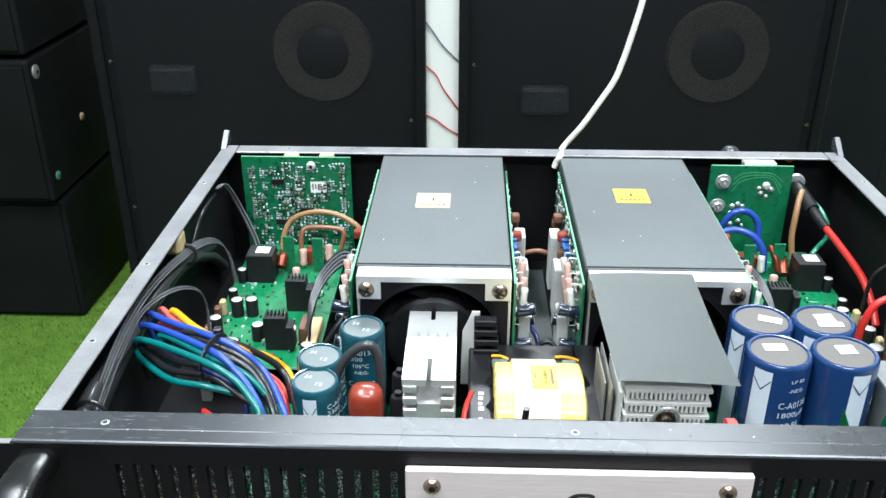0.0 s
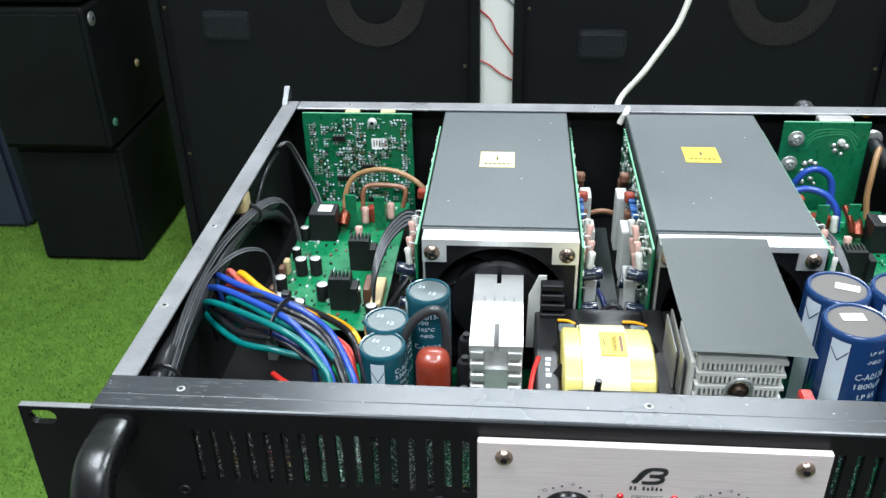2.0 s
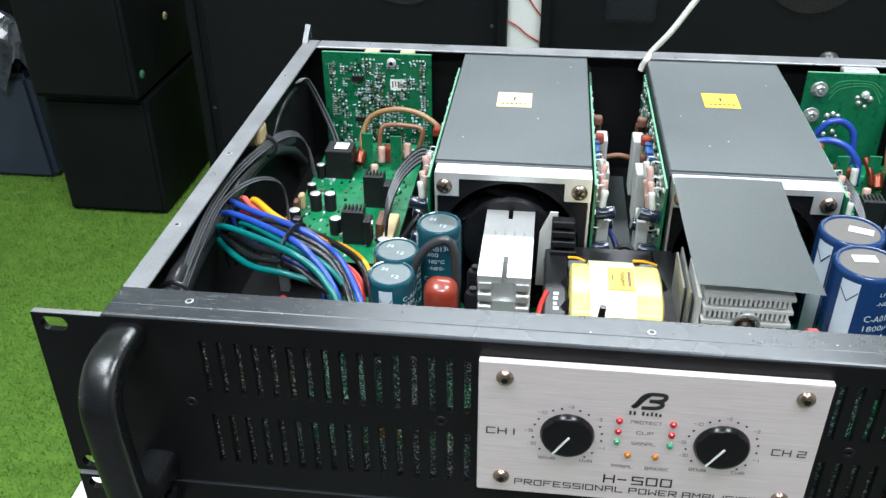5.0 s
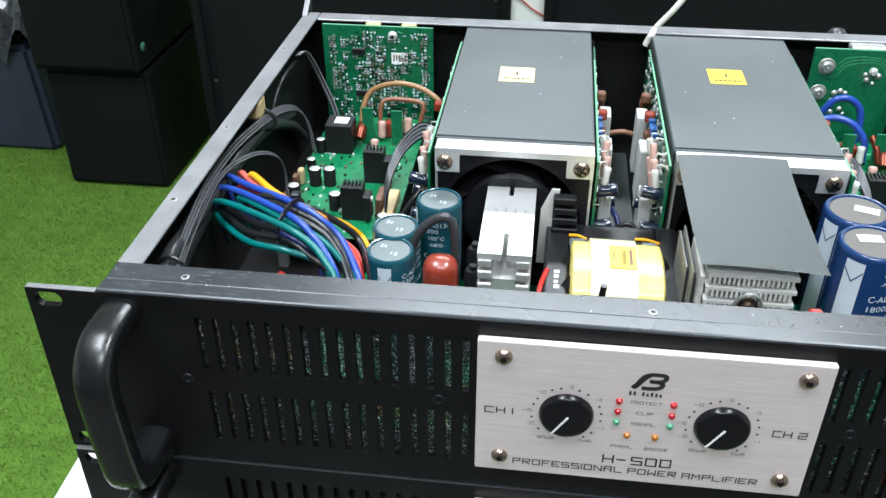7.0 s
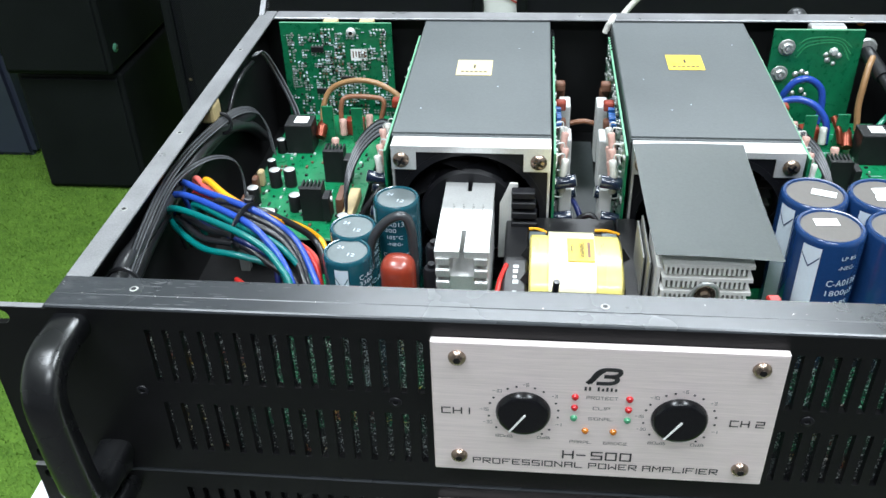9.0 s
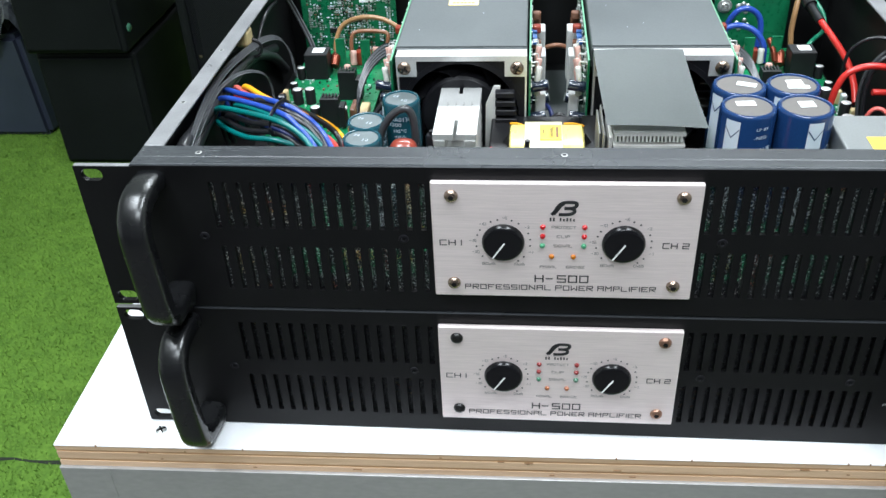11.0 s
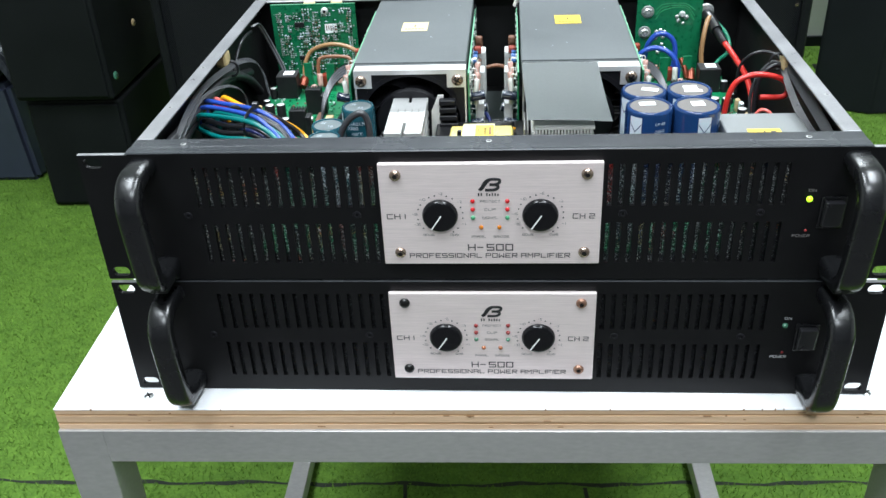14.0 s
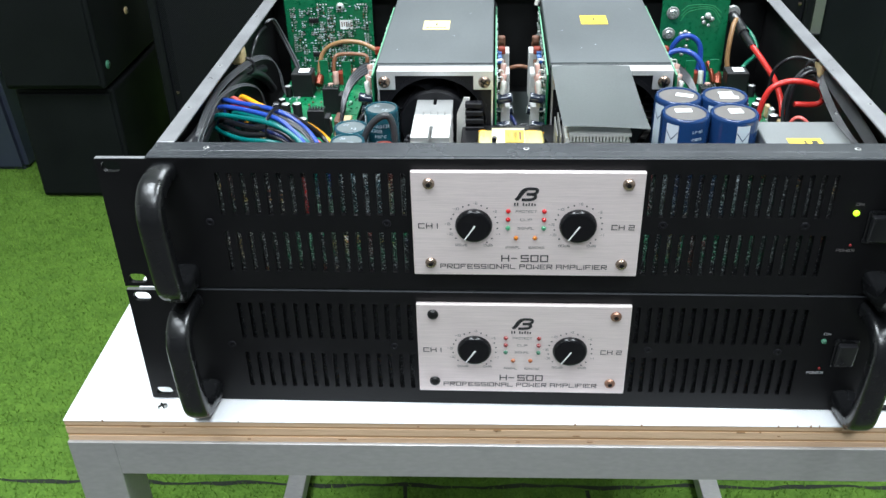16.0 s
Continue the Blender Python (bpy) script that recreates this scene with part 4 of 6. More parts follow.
            bm.faces.new(ring[1][::-1])
            bmesh.ops.recalc_face_normals(bm, faces=bm.faces)
            part("corner_tab", bm, "front_edge", amp)
    else:
        part("lid", box(-x, x, 0.0200, yb, b + 0.0867, b + 0.0881, 0.0004), "black_paint", amp)
    part("dust_screen", box(-0.178, -0.066, 0.0045, 0.0047, b + 0.010, b + 0.083), "screen", amp)
    part("dust_screen", box(0.0665, 0.1725, 0.0045, 0.0047, b + 0.010, b + 0.083), "screen", amp)
    return amp


LOWER = amp_shell(0.0, "closed black rack amplifier standing on the white tabletop", False)
UPPER = amp_shell(0.0889, "opened black rack amplifier showing its circuit boards, on another amplifier", True)
BASE = 0.0911


# ---- inside the opened amplifier ----
def capacitor(x, y, top, r, bottom, sleeve, top_mat, label, stickers, texts, stripe):
    c = part("capacitor", lathe([(0, bottom), (r, bottom), (r, top - 0.0022), (r * 0.985, top - 0.0008), (r * 0.93, top), (r * 0.86, top - 0.0001), (r * 0.84, top - 0.0009), (0, top - 0.0009)], (x, y, 0), "z", 40), sleeve, UPPER, label, smooth=True)
    part("can_top", lathe([(0, top - 0.0006), (r * 0.78, top - 0.0006), (r * 0.83, top - 0.0009)], (x, y, 0), "z", 32), top_mat, c)
    if not stickers:
        for txt, dx, dy in (("24", -0.0035, 0.0030), ("12", 0.0025, -0.0030)):
            bm = letters(txt, 0.0034, 0.0024)
            bmesh.ops.transform(bm, matrix=pose(x + dx, y + dy, top - 0.0003, -90, 0, 0) @ pose(0, 0, 0, 0, 12, 0), verts=bm.verts)
            part("date_stamp", bm, "label_white", c)
    # pale stripe with an arrow
    bm = bmesh.new()
    cols = []
    for k in range(7):
        a = radians(stripe - 16 + 32 * k / 6)
        cols.append([bm.verts.new((x + (r + 0.0002) * math.sin(a), y - (r + 0.0002) * math.cos(a), zz)) for zz in (bottom + 0.002, top - 0.0035)])
    for p, q in zip(cols, cols[1:]):
        bm.faces.new((p[0], q[0], q[1], p[1]))
    part("polarity_stripe", bm, "label_white", c, "pale polarity stripe")
    bm = bmesh.new()
    for q in (-1, 1):
        v = []
        for k in range(5):
            t = k / 4
            a = radians(stripe + q * 15 * (1 - t))
            zz = top - 0.0085 - 0.0055 * t
            v.append([bm.verts.new((x + (r + 0.0004) * math.sin(a), y - (r + 0.0004) * math.cos(a), zz + dz)) for dz in (0, 0.0009)])
        for p, s in zip(v, v[1:]):
            bm.faces.new((p[0], s[0], s[1], p[1]))
    part("stripe_arrow", bm, "blue_sleeve" if "blue" in label else "teal_sleeve", c)
    for sx, sy, w, d, turn in stickers:
        part("sticker", box(-w, w, -d, d, 0, 0.0002, m=pose(x + sx, y + sy, top - 0.0004, 0, 0, turn)), "label_bright", c, "white torn sticker")
    for txt, w, h, dz, ang in texts:
        round_words(txt, w, h, (x, y, top - dz), r + 0.0003, ang, c, "label_white")
    return c


R = 0.0151
for (cx, cy), st, sk in (((0.103, 0.1185), -60, [(0.004, 0.0, 0.0055, 0.0026, -20)]), ((0.1332, 0.119), -35, [(0.001, 0.002, 0.0045, 0.0034, 5), (0.002, -0.004, 0.006, 0.002, 0)]), ((0.103, 0.0905), -40, [(-0.001, 0.003, 0.0052, 0.0028, 3)]), ((0.1334, 0.0905), 12, [(0.001, 0.002, 0.0042, 0.0036, 5)])):
    texts = [("C-A0138", 0.0150, 0.0034, 0.0205, st + 62), ("1800\u00b5F", 0.0140, 0.0036, 0.0262, st + 62), ("LP 85", 0.009, 0.0028, 0.0318, st + 62), ("-NEG-", 0.008, 0.002, 0.0125, st + 62), ("LP 85", 0.007, 0.0018, 0.0075, st + 62)]
    capacitor(cx, cy, 0.1655, R, BASE + 0.004, "blue_sleeve", "cap_top_brown", "large blue electrolytic capacitor with white torn stickers", sk, texts, st)
for (cx, cy, ct), st in (((-0.094, 0.1225, 0.155), -75), ((-0.1130, 0.1045, 0.149), 10), ((-0.1125, 0.0850, 0.148), -5), ((-0.0965, 0.0560, 0.136), -10)):
    texts = [("C-A0138", 0.014, 0.0026, 0.009, st + 75), ("3300", 0.008, 0.0024, 0.0125, st + 60), ("105\u00b0C", 0.008, 0.0022, 0.0165, st + 75), ("-NEG-", 0.008, 0.0018, 0.0205, st + 75), ("C-A0138", 0.014, 0.0026, 0.0275, st + 75)]
    capacitor(cx, cy, ct, 0.0115, BASE + 0.004, "teal_sleeve", "cap_top_grey", "teal electrolytic capacitor with a grey top", [], texts, st)


def power_module(x0, x1, sign, label_mat, lx, ly):
    """A finned tunnel with a fan: grey insulating cover, aluminium front frame, side boards."""
    y0, y1, top = 0.1415, 0.3105, 0.1752
    xm = (x0 + x1) / 2
    bm = bmesh.new()
    prof = [(x0, top - 0.014), (x0, top - 0.0006), (x0 + 0.0006, top), (x1 - 0.0006, top), (x1, top - 0.0006), (x1, top - 0.014)]
    inn = [(x0 + 0.0007, top - 0.014), (x0 + 0.0007, top - 0.0008), (x1 - 0.0007, top - 0.0008), (x1 - 0.0007, top - 0.014)]
    loops = [[bm.verts.new((px, py, pz)) for px, pz in prof + inn[::-1]] for py in (0.153, y1 + 0.002)]
    for k in range(10):
        bm.faces.new((loops[0][k], loops[0][(k + 1) % 10], loops[1][(k + 1) % 10], loops[1][k]))
    bm.faces.new(loops[0])
    bm.faces.new(loops[1][::-1])
    bmesh.ops.recalc_face_normals(bm, faces=bm.faces)
    box(x0 + 0.0002, x1 - 0.0002, 0.1514, 0.1529, top - 0.0030, top - 0.0009, bm=bm)
    rng = random.Random(3 + sign)
    cov = part("module_cover", bm, "fishpaper", UPPER, "grey insulating sheet folded over a power module")
    part("warning_label", box(lx - 0.0102, lx + 0.0102, ly - 0.0108, ly + 0.0108, top + 0.0001, top + 0.0003, m=None), label_mat, cov, "small yellow warning label")
    bm = box(lx - 0.0006, lx + 0.0006, ly - 0.001, ly + 0.004, top + 0.0003, top + 0.0004)
    for k in range(6):
        box(lx - 0.0075 + 0.0026 * k, lx - 0.0056 + 0.0026 * k, ly - 0.0068, ly - 0.0052, top + 0.0003, top + 0.0004, bm=bm)
    part("label_bars", bm, "print", cov)
    bm = bmesh.new()
    for k in range(4):
        sx, sy = rng.uniform(x0 + 0.008, x1 - 0.008), rng.uniform(0.17, 0.30)
        lathe([(0, 0.0001), (0.0004, 0.0001), (0.0004, 0)], (sx, sy, top), "z", 6, bm=bm)
    part("scuff_marks", bm, "label_white", cov)
    for k in range(8):
        px = x1 + 0.0006 if sign < 0 else x0 - 0.0006
        yy = 0.304 - 0.0042 * k
        part("staple", tube([(px, yy, top - 0.010), (px - sign * 0.0016, yy, top - 0.0085), (px - sign * 0.0016, yy, top - 0.004), (px, yy, top - 0.0028)], 0.00035, n=5, step=3), "fan_black", cov, "fine black wire staple")
    # front frame of bent aluminium with screwed tabs
    bm = box(x0 + 0.001, x1, y0, 0.1528, 0.1728, 0.1738, 0.0003)
    box(x0 + 0.001, x1, y0 - 0.001, y0, 0.1705, 0.1738, bm=bm)
    box(x0 + 0.001, x0 + 0.0135, y0 - 0.001, y0, 0.1605, 0.1705, bm=bm)
    box(x1 - 0.0135, x1, y0 - 0.001, y0, 0.1605, 0.1705, bm=bm)
    box(x0 + 0.001, x0 + 0.0022, y0, 0.15, BASE + 0.002, 0.1728, bm=bm)
    box(x1 - 0.0012, x1, y0, 0.15, BASE + 0.002, 0.1728, bm=bm)
    fr = part("fan_bracket", bm, "alu", UPPER, "bent aluminium fan bracket")
    for sx in (x0 + 0.0060, x1 - 0.0060):
        s = cap_screw("bracket_screw", sx, y0 - 0.001, 0.1660, 0.0042, "screw", fr, recess=False)
        b = box(-0.0026, 0.0026, -0.0033, -0.0024, -0.0005, 0.0005, m=pose(sx, y0 - 0.0005, 0.166, 0, 30, 0))
        box(-0.0005, 0.0005, -0.0033, -0.0024, -0.0026, 0.0026, m=pose(sx, y0 - 0.0005, 0.166, 0, 30, 0), bm=b)
        part("screw_recess", b, "dark_screw", fr)
    # fan
    zc, rr = 0.1325, 0.0375
    bm = bmesh.new()
    us = [x0 + 0.0024 + (x1 - x0 - 0.0038) * k / 24 for k in range(25)]
    vs = [0.0935 + 0.0790 * k / 24 for k in range(25)]
    holes = {(i, j) for i in range(24) for j in range(24) if ((us[i] + us[i + 1]) / 2 - xm) ** 2 + ((vs[j] + vs[j + 1]) / 2 - zc) ** 2 < rr ** 2}
    bm = holed_plate(us, vs, holes, 0.1422, 0.1460, lambda u, v, d: (u, d, v))
    fan = part("fan", bm, "fan_black", UPPER, "black cooling fan")
    part("fan_ring", lathe([(rr - 0.0015, 0.0), (rr + 0.0018, 0.0), (rr + 0.0018, -0.02), (rr - 0.0015, -0.02), (rr - 0.0015, 0.0)], (xm, 0.1419, zc), "y", 48), "fan_black", fan, smooth=True)
    part("fan_hub", lathe([(0, 0.0006), (0.0245, 0.0004), (0.0262, -0.0016), (0.0262, -0.014), (0, -0.014)], (xm, 0.1445, zc), "y", 32), "fan_black", fan, smooth=True)
    for k in range(7):
        a = 2 * math.pi * k / 7 + 0.3
        bm = bmesh.new()
        rows = []
        for q in range(5):
            r = 0.026 + 0.0095 * q / 4
            rows.append([bm.verts.new((xm + r * math.cos(a + 0.1 * q + w * 0.55), 0.152 - 0.007 * (w * 2 - 1), zc + r * math.sin(a + 0.1 * q + w * 0.55))) for w in (0, 0.5, 1)])
        for p, s in zip(rows, rows[1:]):
            for w in range(2):
                bm.faces.new((p[w], p[w + 1], s[w + 1], s[w]))
        bmesh.ops.solidify(bm, geom=bm.faces[:], thickness=0.0009)
        part("fan_blade", bm, "fan_black", fan, smooth=True)
    # finned heatsink behind the fan
    bm = box(x0 + 0.004, x1 - 0.004, 0.168, y1, 0.1715, 0.1738)
    box(x0 + 0.004, x1 - 0.004, 0.168, y1, BASE + 0.002, BASE + 0.005, bm=bm)
    box(x0 + 0.0041, x0 + 0.0044, 0.168, y1, BASE + 0.0051, 0.1714, bm=bm)
    fins = []
    for k in range(14):
        zz = BASE + 0.009 + 0.0053 * k
        for xa, xb in ((x0 + 0.0043, x0 + 0.028), (x1 - 0.028, x1 - 0.0043)):
            fins.append((xa, xb, zz))
    tun = part("finned_tunnel", bm, "alu_dull", UPPER, "finned aluminium cooling tunnel")
    for xa, xb, zz in fins:
        part("fin", box(xa, xb, 0.169, y1 - 0.001, zz, zz + 0.0012), "alu_dull", tun)


power_module(-0.0995, -0.0185, -1, "label_cream", -0.0625, 0.2355)
power_module(0.0205, 0.1030, 1, "label_yellow", 0.0585, 0.2465)


def resistor(bm, place, direction, length, r, idx):
    d = Vector(direction).normalized()
    rot = d.to_track_quat("Z", "Y").to_matrix().to_4x4()
    own = lathe([(0, -length / 2), (r * 0.8, -length / 2), (r, -length / 2 + r * 0.4), (r * 0.9, -length * 0.2), (r * 0.9, length * 0.2), (r, length / 2 - r * 0.4), (r * 0.8, length / 2), (0, length / 2)], (0, 0, 0), "z", 12)
    return merge(bm, own, idx, Matrix.Translation(place) @ rot)


def side_board(x, out, seed, full=True):
    """An upright driver board beside a module, its parts pointing outwards (out = -1 or 1)."""
    xs = sorted((x, x + 0.0012 * out))
    b = part("driver_board", box(xs[0], xs[1], 0.140, 0.296, BASE + 0.003, 0.1708), "pcb_dark", UPPER, "upright green driver board")
    part("board_edge", box(xs[0] + 0.0001, xs[1] - 0.0001, 0.1402, 0.2958, 0.1708, 0.1712), "pcb_edge", b)
    rng = random.Random(seed)
    s = x + 0.0012 * out
    for name, m, spots in (("power_resistor", "resistor_pink", [(0.158, 0.160), (0.170, 0.163), (0.163, 0.150), (0.176, 0.152)]), ("pale_resistor", "resistor_grey", [(0.150, 0.158), (0.153, 0.147), (0.186, 0.158)])):
        for y, z in spots:
            bm = resistor(None, (s + out * 0.0045, y, z), (0.15 * out, 0.25, 1), 0.0092, 0.0021, 0)
            r = part(name, bm, m, b, smooth=True)
            part("lead", tube([(s, y, z + 0.0075), (s + out * 0.004, y + 0.001, z + 0.0075), (s + out * 0.0047, y + 0.001, z + 0.004)], 0.0004, n=5, step=3), "solder", b)
            part("lead", tube([(s, y, z - 0.0075), (s + out * 0.004, y - 0.001, z - 0.0075), (s + out * 0.0043, y - 0.001, z - 0.004)], 0.0004, n=5, step=3), "solder", b)
    for y0_, y1_, z0_, z1_ in ((0.188, 0.203, 0.122, 0.154), (0.222, 0.236, 0.122, 0.158), (0.160, 0.176, 0.112, 0.140)) if full else ():
        xx = sorted((s + out * 0.003, s + out * 0.0095))
        part("cement_resistor", box(xx[0], xx[1], y0_, y1_, z0_, z1_, 0.0008, 2), "cement", b, "white cement power resistor")
    for y, z, m in ((0.215, 0.166, "red_film"), (0.243, 0.165, "brown"), (0.208, 0.158, "brown"), (0.250, 0.158, "brown"))[:4 if full else 1]:
        xx = sorted((s + out * 0.0005, s + out * 0.0065))
        part("film_capacitor", box(xx[0], xx[1], y - 0.003, y + 0.003, z - 0.0065, z - 0.001, 0.0012, 2), m, b)
    for k in range(5 if full else 0):
        y = 0.196 + 0.0055 * k
        part("blue_trimmer", lathe([(0, 0.004), (0.0016, 0.0035), (0.0019, 0), (0, 0)], (s + (0.0 if out > 0 else -0.004), y, 0.160 + 0.001 * (k % 2)), "x", 10), "blue_disc", b)
    for y, z, l in ((0.148, 0.150, 0.011), (0.166, 0.133, 0.012), (0.146, 0.130, 0.010)):
        bm = lathe([(0, 0), (0.0031, 0), (0.0034, 0.0008), (0.0034, l - 0.0006), (0.0029, l), (0, l - 0.0003)], (0, 0, 0), "z", 18)
        bmesh.ops.transform(bm, matrix=pose(s, y, z, 0, 80 * out, 0), verts=bm.verts)
        cc = part("small_capacitor", bm, "navy_sleeve", b, "small dark blue electrolytic capacitor", smooth=True)
        bm = lathe([(0, l + 0.0002), (0.0027, l + 0.0002), (0.0029, l)], (0, 0, 0), "z", 14)
        bmesh.ops.transform(bm, matrix=pose(s, y, z, 0, 80 * out, 0), verts=bm.verts)
        part("can_end", bm, "alu_dull", b)
    bm = bmesh.new()
    for k in range(190):
        y, z = rng.uniform(0.143, 0.293), 0.1695 - 0.054 * rng.random() ** 1.6
        l = rng.uniform(0.0006, 0.0016)
        box(s - 0.0007, s + 0.0007, y - l, y + l, z - l * 0.7, z + l * 0.7, bm=bm, idx=rng.choice((0, 0, 1)))
    tagged(part("solder_joint", bm, ["solder", "ic"], b), "small solder joints and chips", kind="stuff")


side_board(-0.0172, 1, 11)
side_board(0.0190, -1, 12)
side_board(-0.1010, -1, 13, False)
side_board(0.1045, 1, 14, False)


def heatsink_block():
    """The upright extruded heatsink: flat top with two slots, notched fins down both sides."""
    x0, x1, y0, y1, top = -0.0712, -0.0462, 0.0815, 0.1465, 0.1515
    xm = (x0 + x1) / 2
    us = [x0, xm - 0.0012, xm + 0.0012, x1]
    vs = [y0, y0 + 0.018, y1 - 0.011, y1]
    bm = holed_plate(us, vs, {(1, 0), (1, 2)}, top - 0.0035, top, lambda u, v, d: (u, v, d))
    box(xm - 0.0055, xm + 0.0055, y0 + 0.0190, y1 - 0.0120, top - 0.0140, top - 0.0036, bm=bm)
    box(xm - 0.0055, xm + 0.0055, y0 + 0.0005, y1 - 0.0005, BASE + 0.002, top - 0.0141, bm=bm)
    for k in range(7):
        z = top - 0.0075 - 0.0068 * k
        if z < BASE + 0.004:
            break
        box(x0 + 0.0002, xm - 0.0055, y0, y1, z, z + 0.0042, 0.0006, bm=bm)
        box(xm + 0.0055, x1 - 0.0002, y0, y1, z, z + 0.0042, 0.0006, bm=bm)
        for q in range(5):
            for s in (-1, 1):
                xx = xm + s * (0.0062 + 0.0013 * q)
                box(xx - 0.0004, xx + 0.0004, y0 - 0.0008, y0, z + 0.0003, z + 0.0038, bm=bm)
    hs = part("heatsink", bm, "alu", UPPER, "bright extruded aluminium heatsink with slots")
    bm = bmesh.new()
    for k in range(4):
        for q in range(9):
            box(xm - 0.007 + 0.0048 * k, xm - 0.0066 + 0.0048 * k + 0.0006 * (q % 2), 0.105 + 0.0021 * q, 0.1062 + 0.0021 * q, top + 0.0001, top + 0.0002, bm=bm)
    part("stamped_marks", bm, "alu_dull", hs)


heatsink_block()


def comb_heatsink():
    """A stamped aluminium plate with black bars across it, standing by the fan."""
    bm = bmesh.new()
    prof = ((-0.0442, 0.112), (-0.0345, 0.112), (-0.0345, 0.1568), (-0.0384, 0.1568), (-0.0434, 0.1447))
    ends = [[bm.verts.new((px, py, pz)) for px, pz in prof] for py in (0.1350, 0.1362)]
    for i in range(5):
        bm.faces.new((ends[0][i], ends[0][(i + 1) % 5], ends[1][(i + 1) % 5], ends[1][i]))
    bm.faces.new(ends[0])
    bm.faces.new(ends[1][::-1])
    bmesh.ops.recalc_face_normals(bm, faces=bm.faces)
    c = part("comb_heatsink", bm, "alu_fin", UPPER, "small aluminium plate barred with black fins")
    for k in range(7):
        z = 0.1165 + 0.0058 * k
        part("black_fin", box(-0.0374, -0.0222 - 0.0006 * k, 0.1290, 0.1349, z, z + 0.0037, 0.0005), "fan_black", c)


comb_heatsink()


def carded_heatsink():
    x0, x1, y0, y1 = 0.0262, 0.0655, 0.0585, 0.128
    hs = part("finned_heatsink", box(x0, x0 + 0.0016, y0 + 0.004, 0.094, BASE + 0.002, 0.1600), "alu_fin", UPPER, "finned heatsink under a loose grey card")
    for k in range(8):
        z = 0.1645 - 0.0068 * k
        # one fin: a plate with a comb of teeth below it, drawn out along its length
        prof = [(x0 + 0.0017, z)]
        for q in range(18):
            xx = x0 + 0.003 + 0.0020 * q
            prof += [(xx - 0.0005, z - 0.0016), (xx - 0.0005, z - 0.0050), (xx + 0.0005, z - 0.0050), (xx + 0.0005, z - 0.0016)]
        prof += [(x1, z - 0.0016), (x1, z)]
        bm = bmesh.new()
        ends = [[bm.verts.new((px, py, pz)) for px, pz in prof] for py in (y0, y0 + 0.02)]
        for i in range(len(prof)):
            j = (i + 1) % len(prof)
            bm.faces.new((ends[0][i], ends[0][j], ends[1][j], ends[1][i]))
        bm.faces.new(ends[0])
        bm.faces.new(ends[1][::-1])
        bmesh.ops.recalc_face_normals(bm, faces=bm.faces)
        part("fin", bm, "alu_fin", hs)
        part("fin_plate", box(x0 + 0.0017, x1, y0 + 0.0201, 0.100, z - 0.0016, z), "alu_fin", hs)
    for k, (xx, ya, zt) in enumerate(((0.0240, 0.068, 0.1585), (0.0222, 0.076, 0.1555))):
        part("side_plate", box(xx - 0.0004, xx + 0.0004, ya, 0.106, BASE + 0.004, zt, 0.0001), "alu_dull", hs, "thin upright aluminium plate")
    part("spring_clip", tube([(0.0400, y0 - 0.001, 0.1440), (0.0412, y0 - 0.002, 0.1520), (0.0440, y0 - 0.003, 0.1565), (0.0480, y0 - 0.003, 0.1568), (0.0512, y0 - 0.002, 0.1530), (0.0520, y0 - 0.001, 0.1440)], 0.0009, n=8), "solder_dull", hs, "bent steel spring clip", smooth=True)
    part("clamp_nut", lathe([(0, 0.003), (0.0022, 0.003), (0.0026, 0.0012), (0.0044, 0.0010), (0.0046, 0), (0, 0)], (0.046, y0 - 0.0015, 0.1505), "y", 20), "screw", hs, smooth=True)
    bm = bmesh.new()
    n = 14
    grid = []
    for j in range(n + 1):
        t = j / n
        row = []
        for i in range(9):
            s = i / 8
            xa, xb = 0.0208 + 0.003 * t, 0.0735 + 0.0025 * t
            row.append(bm.verts.new((xa + (xb - xa) * s, 0.1425 - 0.0865 * t + 0.003 * (s - 0.5) * (1 - t), 0.1762 - 0.0065 * t - 0.0016 * math.sin(math.pi * t) + 0.0012 * math.sin(2.2 * s + 1) - 0.0006 * s * t)))
        grid.append(row)
    for a, b in zip(grid, grid[1:]):
        for i in range(8):
            bm.faces.new((a[i], b[i], b[i + 1], a[i + 1]))
    bmesh.ops.solidify(bm, geom=bm.faces[:], thickness=0.0005)
    bmesh.ops.recalc_face_normals(bm, faces=bm.faces)
    part("insulating_card", bm, "card", UPPER, "loose grey insulating card leaning over a heatsink", smooth=True)


carded_heatsink()


